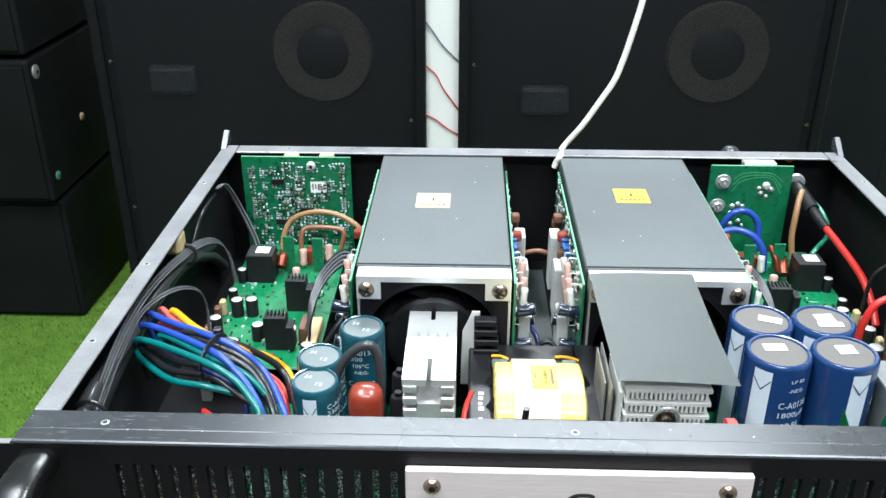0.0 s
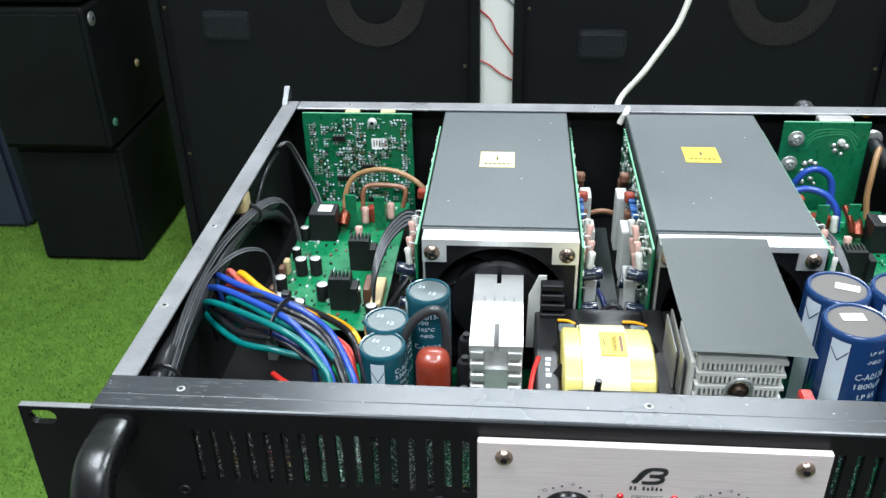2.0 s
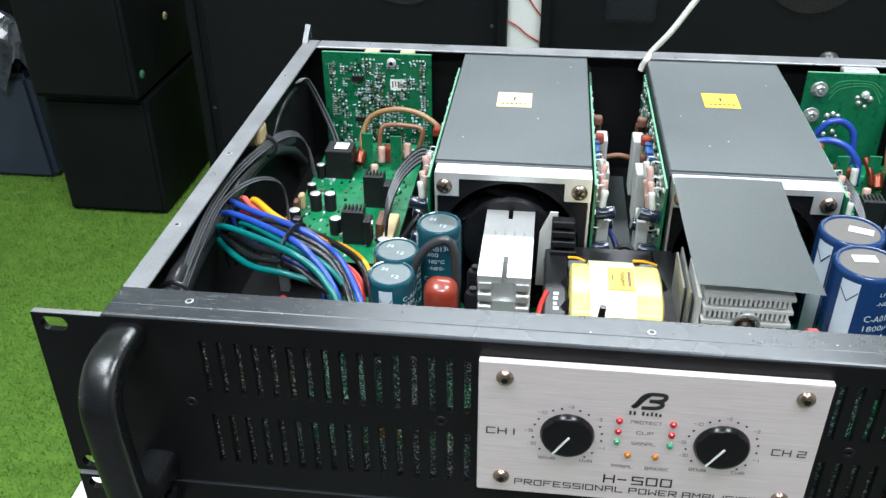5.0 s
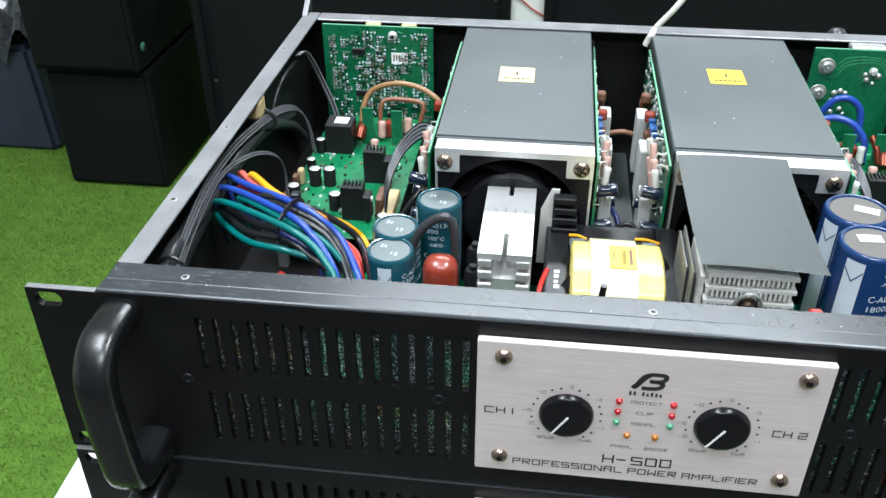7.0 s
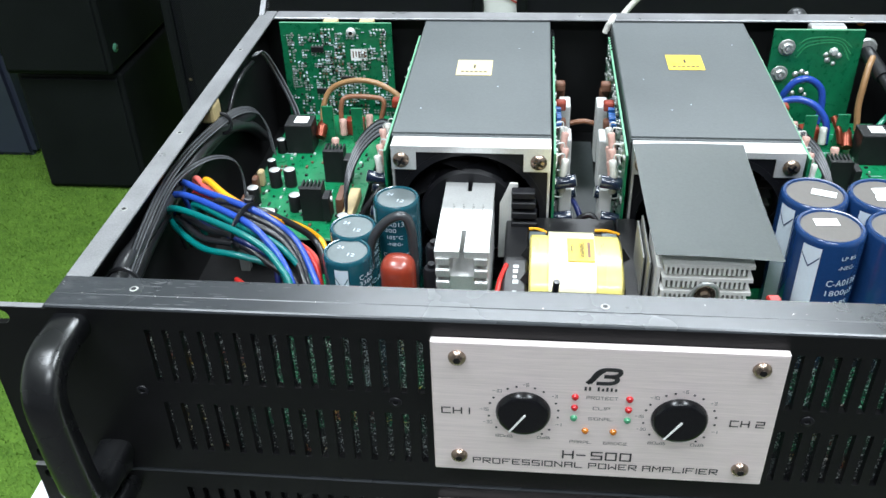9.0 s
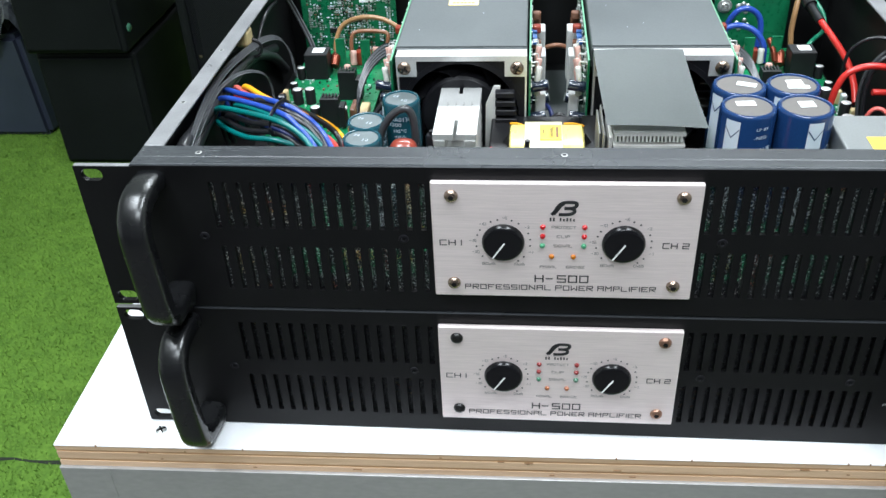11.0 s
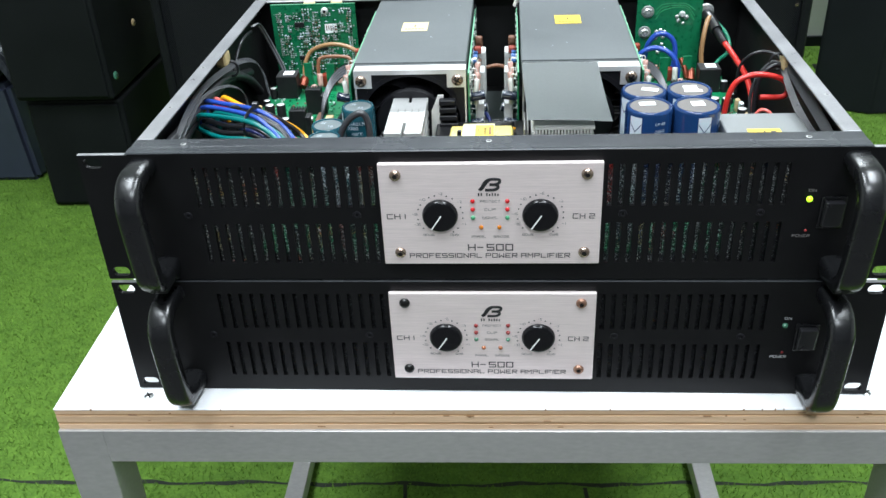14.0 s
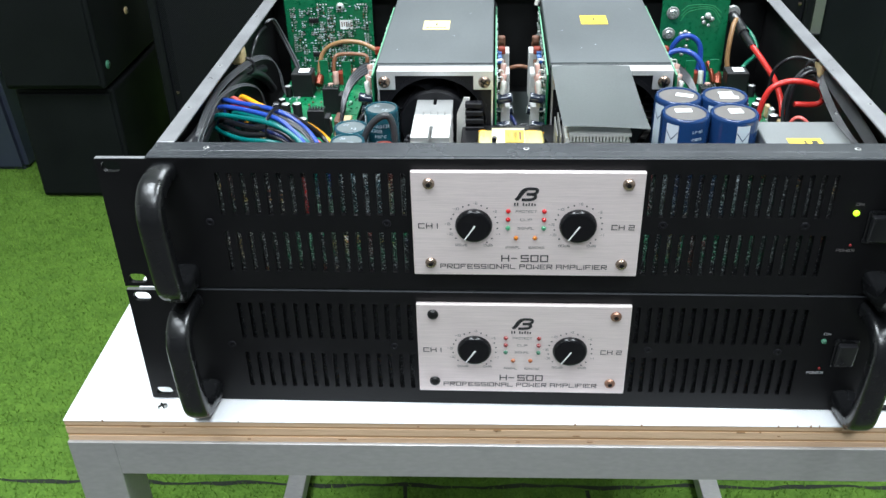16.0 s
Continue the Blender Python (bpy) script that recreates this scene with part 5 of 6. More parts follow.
def transformer():
    t = part("transformer", box(-0.0283, 0.0151, 0.1150, 0.1402, BASE + 0.002, 0.1345, 0.0012, 2), "ferrite", UPPER, "black ferrite transformer wound in yellow tape")
    for xa, xb, ya, yb, zb in ((-0.0400, -0.0284, 0.050, 0.1405, 0.1350), (0.0152, 0.0258, 0.050, 0.1405, 0.1350), (0.0259, 0.0310, 0.1290, 0.1400, 0.1348), (-0.0283, 0.0151, 0.046, 0.0660, 0.1345)):
        part("core_leg", box(xa, xb, ya, yb, BASE + 0.002, zb, 0.0012, 2), "ferrite", t, "black ferrite core leg")
    bm = bmesh.new()
    for k in range(9):
        if k != 4:
            box(-0.0352, -0.0334 + 0.0004 * (k % 3), 0.060 + 0.0042 * k, 0.0622 + 0.0042 * k + 0.0006 * (k % 2), 0.1350, 0.1352, bm=bm)
    part("moulded_marks", bm, "pale_print", t, "raised moulded marks")
    for xa, xb in ((-0.0282, -0.0200), (0.0072, 0.0150)):
        part("bobbin_flange", box(xa, xb, 0.1160, 0.1225, 0.1346, 0.1372, 0.0006), "cap_top_grey", t, "grey bobbin flange")
    bm = bmesh.new()
    n = 28
    rings = []
    for x, k in ((-0.0278, 0.94), (-0.0268, 1.0), (0.0136, 1.0), (0.0147, 0.94)):
        ring = []
        for q in range(n):
            a = 2 * math.pi * q / n
            c, d = math.cos(a), math.sin(a)
            ring.append(bm.verts.new((x, 0.0905 + 0.0235 * k * math.copysign(abs(c) ** 0.6, c), 0.1265 + 0.0208 * k * math.copysign(abs(d) ** 0.6, d))))
        rings.append(ring)
    for a, b in zip(rings, rings[1:]):
        for q in range(n):
            bm.faces.new((a[q], a[(q + 1) % n], b[(q + 1) % n], b[q]))
    bm.faces.new(rings[0])
    bm.faces.new(rings[-1])
    bmesh.ops.recalc_face_normals(bm, faces=bm.faces)
    part("winding", bm, "yellow_tape", t, "yellow taped winding", smooth=True)
    bm = bmesh.new()
    rings = []
    for x in (-0.0190, 0.0022):
        for k in ((1.0, 1.045) if x < 0 else (1.045, 1.0)):
            ring = []
            for q in range(n):
                a = 2 * math.pi * q / n
                c, d = math.cos(a), math.sin(a)
                ring.append(bm.verts.new((x, 0.0905 + 0.0240 * k * math.copysign(abs(c) ** 0.6, c), 0.1265 + 0.0213 * k * math.copysign(abs(d) ** 0.6, d))))
            rings.append(ring)
    for a, b in zip(rings, rings[1:]):
        for q in range(n):
            bm.faces.new((a[q], a[(q + 1) % n], b[(q + 1) % n], b[q]))
    bmesh.ops.recalc_face_normals(bm, faces=bm.faces)
    part("tape_band", bm, "pale_tape", t, "pale yellow tape band", smooth=True)
    part("tape_tail", box(-0.0188, 0.0026, 0.1145, 0.1235, 0.1346, 0.1354, 0.0003), "pale_tape", t)
    lab = part("winding_label", box(-0.0105, 0.0018, 0.0805, 0.0990, 0.1488, 0.1491), "label_yellow", t, "yellow warning label")
    bm = letters("WARNING", 0.0125, 0.0024)
    bmesh.ops.transform(bm, matrix=Matrix.Translation((-0.0038, 0.0895, 0.1493)) @ pose(0, 0, 0, 0, 0, 90) @ pose(0, 0, 0, -90, 0, 0), verts=bm.verts)
    part("printed_text", bm, "print", lab)
    part("text_bar", box(-0.0014, 0.0000, 0.0835, 0.096, 0.1491, 0.1492), "brown", lab)
    part("text_bar", box(-0.0088, -0.0082, 0.088, 0.093, 0.1491, 0.1492), "print", lab)
    for k, (x, y) in enumerate(((-0.0284, 0.104), (-0.0284, 0.084), (0.0165, 0.104))):
        part("bobbin_fin", lathe([(0.0035, 0), (0, 0.006)], (x, y, 0.135), "z", 4), "ferrite", t)
    for xa, xb in ((-0.0282, -0.0195), (0.0045, 0.0165)):
        part("lead", tube([(xa, 0.1275, 0.1352), ((xa + xb) / 2, 0.1265, 0.1358), (xb, 0.1245, 0.1352)], 0.0008), "wire_yellow", t, smooth=True)


transformer()


def film_parts():
    bm = box(-0.0965, -0.0800, 0.0740, 0.0890, 0.112, 0.1480, 0.0065, 4)
    part("film_capacitor", bm, "red_film", UPPER, "dark red dipped film capacitor", smooth=True)
    part("grey_strap", tube([(-0.1046, 0.0970, 0.130), (-0.1042, 0.0975, 0.1404), (-0.1005, 0.098, 0.1498), (-0.0942, 0.098, 0.1570), (-0.0876, 0.098, 0.1595), (-0.0842, 0.098, 0.1545), (-0.0830, 0.0975, 0.142), (-0.0830, 0.096, 0.118)], 0.0023, n=10), "wire_grey", UPPER, "thick grey loop of cable", smooth=True)
    for x, y, z in ((-0.0735, 0.075, 0.128), (-0.0735, 0.088, 0.136), (-0.0735, 0.101, 0.140)):
        part("terminal_boot", lathe([(0, -0.028), (0.0042, -0.028), (0.0042, 0), (0.0034, 0.0016), (0.0018, 0.002), (0.0018, 0.004), (0, 0.004)], (x, y, z), "z", 16), "fan_black", UPPER, smooth=True)
    part("red_lead", tube([(-0.044, 0.052, 0.112), (-0.0435, 0.066, 0.124), (-0.0415, 0.082, 0.134), (-0.0385, 0.095, 0.1355)], 0.0012), "wire_red", UPPER, smooth=True)
    part("yellow_block", box(-0.094, -0.083, 0.0555, 0.0640, 0.110, 0.1310, 0.002), "beige", UPPER)
    part("red_terminal", box(0.074, 0.080, 0.056, 0.066, 0.112, 0.1455, 0.001), "wire_red", UPPER)
    # small upright green boards by the front
    for x, y, w in ((0.124, 0.060, 0.002), (0.146, 0.058, 0.012)):
        bm = bmesh.new()
        v = [bm.verts.new(p) for p in ((x - w, y, 0.118), (x + w, y - 0.004, 0.118), (x + w * 0.9, y - 0.004, 0.1485), (x - w * 0.4, y, 0.1560))]
        bm.faces.new(v)
        bmesh.ops.solidify(bm, geom=bm.faces[:], thickness=0.0014)
        part("riser_board", bm, "pcb", UPPER)


film_parts()


def supply_board():
    z = BASE + 0.0036
    b = part("supply_board", box(-0.150, 0.148, 0.024, 0.138, z - 0.0016, z), "pcb", UPPER, "green power supply board under the capacitors")
    rng = random.Random(19)
    for sx in (-0.146, 0.0, 0.144):
        for sy in (0.028, 0.134):
            part("standoff", box(sx - 0.0025, sx + 0.0025, sy - 0.0025, sy + 0.0025, BASE - 0.0001, z - 0.0017), "alu_dull", b)
    for k in range(26):
        x = rng.uniform(-0.145, 0.143)
        h = rng.uniform(0.006, 0.022)
        if rng.random() < 0.5:
            part("radial_capacitor", lathe([(0, z), (0.0034, z), (0.0034, z + h - 0.0006), (0.0029, z + h), (0, z + h)], (x, rng.uniform(0.029, 0.040), 0), "z", 12), rng.choice(("teal_sleeve", "ic", "navy_sleeve", "red_film")), b, smooth=True)
        else:
            y = rng.uniform(0.029, 0.042)
            part("film_capacitor", box(x - 0.004, x + 0.004, y - 0.0022, y + 0.0022, z, z + h * 0.8, 0.0008), rng.choice(("yellow_tape", "red_film", "cement", "label_yellow", "white")), b)
    # loose lead and a tie post behind the flange
    part("black_lead", tube([(-0.034, 0.040, 0.150), (-0.030, 0.0275, 0.1690), (-0.016, 0.0262, 0.1710), (0.004, 0.0268, 0.1705), (0.022, 0.0262, 0.1700), (0.036, 0.0285, 0.1690), (0.045, 0.035, 0.160)], 0.0010, n=8), "wire_black", UPPER, "thin black lead behind the flange", smooth=True)
    part("tie_post", tube([(-0.0178, 0.0262, 0.160), (-0.0176, 0.0262, 0.1720), (-0.0172, 0.0260, 0.1775)], 0.0014, n=8), "wire_black", UPPER, "black plastic tie end", smooth=True)


supply_board()


def supply_can():
    b = part("supply_can", box(0.1490, 0.2005, 0.030, 0.1010, BASE + 0.001, 0.1545, 0.0012, 2), "can_grey", UPPER, "grey sheet-metal filter can with a yellow label")
    part("can_label", box(0.1625, 0.1830, 0.052, 0.0745, 0.1546, 0.1548), "label_yellow", b, "yellow warning label")
    bm = box(0.1720, 0.1732, 0.066, 0.071, 0.1548, 0.1549)
    box(0.1765, 0.1800, 0.066, 0.071, 0.1548, 0.1549, bm=bm)
    part("label_bars", bm, "print", b)


supply_can()


# ---- boards ----
def small_can(x, y, z, r, h, parent, sleeve="ic", top="alu"):
    bm = lathe([(0, z), (r, z), (r, z + h - 0.0006), (r * 0.92, z + h - 0.0001), (r * 0.86, z + h), (0, z + h + 0.0001)], (x, y, 0), "z", 18)
    for f in bm.faces:
        if min(v.co.z for v in f.verts) > z + h - 0.00005:
            f.material_index = 1
    part("small_capacitor", bm, [sleeve, top], parent, "small electrolytic capacitor", smooth=True)


def fin_ic(x, y, z, parent):
    prof = [(x - 0.0062, y - 0.0015), (x + 0.0062, y - 0.0015)]
    for k in range(5, -1, -1):
        xx = x - 0.0056 + 0.00215 * k
        prof += [(xx + 0.0005, y + 0.0015), (xx + 0.0005, y + 0.0090), (xx - 0.0005, y + 0.0090), (xx - 0.0005, y + 0.0015)]
    bm = bmesh.new()
    ends = [[bm.verts.new((px, py, pz)) for px, py in prof] for pz in (z, z + 0.0205)]
    for i in range(len(prof)):
        j = (i + 1) % len(prof)
        bm.faces.new((ends[0][i], ends[0][j], ends[1][j], ends[1][i]))
    bm.faces.new(ends[0][::-1])
    bm.faces.new(ends[1])
    bmesh.ops.recalc_face_normals(bm, faces=bm.faces)
    part("clip_heatsink", bm, "ic", parent, "black finned clip-on heatsink")
    part("regulator", box(x + 0.0064, x + 0.0105, y - 0.0045, y + 0.0045, z + 0.002, z + 0.017, 0.0004), "ic", parent)
    part("regulator_screw", lathe([(0, 0.001), (0.0015, 0.0008), (0.0017, 0), (0, 0)], (x + 0.0106, y, z + 0.014), "x", 10), "solder", parent)


def flat_board(x0, x1, mirror, seed):
    z = 0.1160
    y0, y1 = 0.142, 0.292
    b = part("circuit_board", box(x0, x1, y0, y1, z - 0.0016, z), "pcb", UPPER, "bright green horizontal circuit board")
    part("board_edge", box(x0 + 0.0001, x1 - 0.0001, y0 - 0.0002, y0, z - 0.0015, z - 0.0001), "pcb_edge", b)
    for px, py in ((x0 + 0.004, y0 + 0.004), (x1 - 0.004, y0 + 0.004), (x0 + 0.004, y1 - 0.004), (x1 - 0.004, y1 - 0.004)):
        part("standoff", box(px - 0.0025, px + 0.0025, py - 0.0025, py + 0.0025, BASE, z - 0.0017), "alu_dull", b)
    rng = random.Random(seed)
    w = x1 - x0

    def X(t):
        return x0 + w * (t if not mirror else 1 - t)

    rel = part("relay", box(X(0.26) - 0.0085, X(0.26) + 0.0085, 0.236, 0.252, z, z + 0.0195, 0.0008, 2), "ic", b, "black relay with a white label")
    part("relay_label", box(X(0.26) - 0.003, X(0.26) + 0.0055, 0.240, 0.2485, z + 0.0196, z + 0.0198), "label_bright", b)
    for t, y in ((0.70, 0.203), (0.64, 0.160)):
        fin_ic(X(t), y, z, b)
    for t, y, r, h in ((0.18, 0.196, 0.0036, 0.011), (0.31, 0.197, 0.0036, 0.011), (0.08, 0.238, 0.003, 0.009), (0.17, 0.240, 0.003, 0.009), (0.07, 0.175, 0.0036, 0.011), (0.12, 0.157, 0.0044, 0.010), (0.30, 0.150, 0.0046, 0.011), (0.45, 0.170, 0.0036, 0.010), (0.92, 0.150, 0.0033, 0.010), (0.08, 0.213, 0.0028, 0.008)):
        small_can(X(t), y, z, r, h, b, rng.choice(("ic", "ic", "inner_black")), "alu")
    part("film_block", box(X(0.72) - 0.006, X(0.72) + 0.006, 0.262, 0.269, z, z + 0.011, 0.0012, 2), "red_film", b)
    coil = part("coil", tube([(X(0.44) - 0.001, 0.247, z + 0.006), (X(0.44), 0.254, z + 0.011), (X(0.44) + 0.001, 0.262, z + 0.007)], 0.0036, n=12), "coil", b, "copper wound coil", smooth=True)
    for y, t in ((0.258, 0.62), (0.265, 0.86), (0.232, 0.62)):
        bm = resistor(None, (X(t), y, z + 0.008), (0, 0.2, 1), 0.0105, 0.0026, 0)
        part("power_resistor", bm, rng.choice(("resistor_pink", "resistor_grey")), b, smooth=True)
    for t, hh in ((0.50, 0.025), (0.78, 0.024)):
        part("post_board", box(X(t) - 0.0035, X(t) + 0.0035, 0.252, 0.2535, z, z + hh), "pcb_dark", b)
    con = part("connector", box(X(0.93) - 0.003, X(0.93) + 0.003, 0.158, 0.186, z, z + 0.006, 0.0005), "beige", b, "cream pin connector")
    part("connector_row", box(X(0.84) - 0.002, X(0.84) + 0.002, 0.166, 0.182, z, z + 0.010, 0.0005), "brown", b)
    for k in range(5):
        part("tan_capacitor", box(X(0.05) - 0.0018, X(0.05) + 0.0018, 0.150 + 0.011 * k, 0.155 + 0.011 * k, z, z + 0.010 + 0.002 * (k % 2), 0.0008), rng.choice(("beige", "brown", "solder")), b)
    bm = bmesh.new()
    for k in range(150):
        x, y = rng.uniform(x0 + 0.003, x1 - 0.003), rng.uniform(y0 + 0.003, y1 - 0.003)
        l, q = rng.uniform(0.0004, 0.0012), rng.uniform(0.0003, 0.0008)
        box(x - q, x + q, y - l, y + l, z, z + rng.uniform(0.0004, 0.0012), bm=bm, idx=rng.choice((0, 1, 1, 2)))
    tagged(part("surface_component", bm, ["solder", "ic", "brown"], b), "tiny soldered surface components", kind="stuff")
    bm = bmesh.new()
    for k in range(34):
        x, y = rng.uniform(x0 + 0.003, x1 - 0.012), rng.uniform(y0 + 0.003, y1 - 0.003)
        l = rng.uniform(0.002, 0.008)
        if rng.random() < 0.5:
            box(x, x + l, y, y + 0.0003, z, z + 0.0001, bm=bm)
        else:
            box(x, x + 0.0003, y, min(y + l, y1), z, z + 0.0001, bm=bm)
    tagged(part("silk_line", bm, "label_white", b), "fine white printed lines", kind="stuff")
    return b


M["coil"] = mat("copper_coil", (0.16, 0.034, 0.016), 0.3, metal=0.6, vary=0.3, scale=300)
flat_board(-0.1900, -0.1235, False, 21)
flat_board(0.1235, 0.1900, True, 22)


def rear_input_board():
    y = 0.3050
    x0, x1, z0, z1 = -0.1960, -0.1215, 0.1010, 0.1755
    b = part("input_board", box(x0, x1, y, y + 0.0016, z0, z1), "pcb_dark", UPPER, "upright green input board dense with small parts")
    part("board_edge", box(x0 + 0.0002, x1 - 0.0002, y + 0.0002, y + 0.0014, z1, z1 + 0.0003), "pcb_edge", b)
    rng = random.Random(31)
    bm = bmesh.new()
    for cx, cz, nx, nz in ((-0.191, 0.168, 2, 9), (-0.176, 0.168, 3, 3), (-0.168, 0.169, 3, 4), (-0.159, 0.162, 3, 5), (-0.186, 0.148, 3, 8), (-0.172, 0.150, 5, 8), (-0.163, 0.152, 4, 12), (-0.152, 0.150, 4, 9), (-0.142, 0.158, 3, 6), (-0.129, 0.165, 2, 14), (-0.186, 0.125, 4, 8), (-0.170, 0.122, 5, 6), (-0.150, 0.127, 5, 6), (-0.135, 0.130, 3, 6), (-0.160, 0.132, 4, 7)):
        for i in range(nx):
            for k in range(nz):
                if rng.random() < 0.1:
                    continue
                x, z = cx + 0.0024 * i + rng.uniform(-0.0003, 0.0003), cz - 0.0024 * k + rng.uniform(-0.0003, 0.0003)
                if not (x0 + 0.001 < x < x1 - 0.001 and z0 + 0.001 < z < z1 - 0.001):
                    continue
                h = rng.uniform(0.0003, 0.0007)
                w = rng.uniform(0.0004, 0.0008)
                t = rng.choice((0, 0, 0, 1, 1, 2, 3, 3))
                box(x - w, x + w, y - 0.0008, y, z - h, z + h, bm=bm, idx=t)
    tagged(part("surface_component", bm, ["solder_dull", "ic", "brown", "label_white"], b), "tiny soldered surface components", kind="stuff")
    bm = bmesh.new()
    for i in range(9):
        for j in range(6):
            if rng.random() < 0.12:
                continue
            sx, sz = x0 + 0.005 + 0.0079 * i + rng.uniform(-0.001, 0.001), z1 - 0.007 - 0.0112 * j + rng.uniform(-0.0015, 0.0015)
            pairs, gap = rng.randint(2, 6), rng.uniform(0.0011, 0.0019)
            for k in range(pairs):
                for q in range(rng.choice((1, 2, 2, 3))):
                    px, pz = sx + gap * 1.2 * q, sz - 0.00165 * k
                    if px < x1 - 0.002 and pz > z0 + 0.003:
                        box(px - 0.00062, px + 0.00062, y - 0.0006, y, pz - 0.00042, pz + 0.00042, bm=bm, idx=rng.choice((0, 0, 0, 1)))
    for k in range(70):
        x, z = rng.uniform(x0 + 0.002, x1 - 0.002), rng.uniform(z0 + 0.02, z1 - 0.003)
        w, h = rng.uniform(0.0003, 0.0013), 0.0002
        if rng.random() < 0.5:
            w, h = h, w
        box(x - w, x + w, y - 0.0005, y, z - h, z + h, bm=bm, idx=rng.choice((1, 2)))
    for k in range(14):
        lathe([(0, 0.0005), (0.0009, 0.0004), (0.0010, 0)], (rng.uniform(x0 + 0.004, x1 - 0.004), y, rng.uniform(z0 + 0.03, z1 - 0.004)), "y", 8, bm=bm)
    tagged(part("board_print", bm, ["solder_dull", "label_white", "pcb_edge"], b), "fine solder pads and printing", kind="stuff")
    for x, z in ((-0.172, 0.158), (-0.171, 0.128), (-0.153, 0.137), (-0.150, 0.112)):
        bm = box(x - 0.0042, x + 0.0042, y - 0.0018, y, z - 0.0021, z + 0.0021, 0.0003)
        for k in range(4):
            for s in (-1, 1):
                box(x - 0.0034 + 0.0022 * k, x - 0.0028 + 0.0022 * k, y - 0.0008, y, z + s * 0.0021 - 0.0007, z + s * 0.0021 + 0.0007, idx=1, bm=bm)
        part("chip", bm, ["ic", "solder"], b, "small black chip")
    part("board_sticker", box(-0.1498, -0.1388, y - 0.0003, y - 0.0001, 0.1500, 0.1580), "label_bright", b, "white paper sticker")
    bm = bmesh.new()
    for k in range(5):
        box(-0.1485 + 0.0019 * k, -0.1477 + 0.0019 * k, y - 0.0004, y - 0.0003, 0.152 + 0.0008 * (k % 2), 0.1565, bm=bm)
    part("sticker_bars", bm, "brown", b)
    cap_screw("board_screw", -0.1485, y, 0.1695, 0.0033, "solder", b)
    # a black disc, not a cut hole, carries the shade inside
    part("corner_hole", lathe([(0, 0.0002), (0.0017, 0.0002), (0.0017, 0)], (-0.1265, y, 0.1690), "y", 14), "print", b)
    for x in (-0.162, -0.138):
        part("edge_jack", box(x - 0.005, x + 0.005, y + 0.0017, y + 0.006, z1 - 0.004, z1 + 0.0012, 0.0006), "beige", b)
    bm = bmesh.new()
    for k in range(4):
        for q in range(2):
            lathe([(0, 0.0007), (0.0006, 0.0005), (0.0008, 0)], (-0.1335 + 0.0022 * k if q else -0.168 + 0.0025 * k, y, 0.1712), "y", 8, bm=bm)
    tagged(part("solder_joint", bm, "solder", b), "small solder joints", kind="stuff")
    # tan wires looping to the module
    part("brown_wire", tube([(-0.163, 0.262, 0.118), (-0.163, 0.268, 0.133), (-0.157, 0.272, 0.1445), (-0.142, 0.271, 0.1505), (-0.126, 0.268, 0.150), (-0.112, 0.262, 0.1440), (-0.1035, 0.255, 0.134)], 0.0018, n=10), "wire_tan", UPPER, "thick tan wire loop", smooth=True)
    part("brown_wire", tube([(-0.151, 0.262, 0.118), (-0.1505, 0.266, 0.136), (-0.146, 0.268, 0.1405), (-0.130, 0.266, 0.1415), (-0.1225, 0.264, 0.1395), (-0.1245, 0.262, 0.128)], 0.0016, n=10), "wire_brown", UPPER, "thick brown wire loop", smooth=True)


rear_input_board()


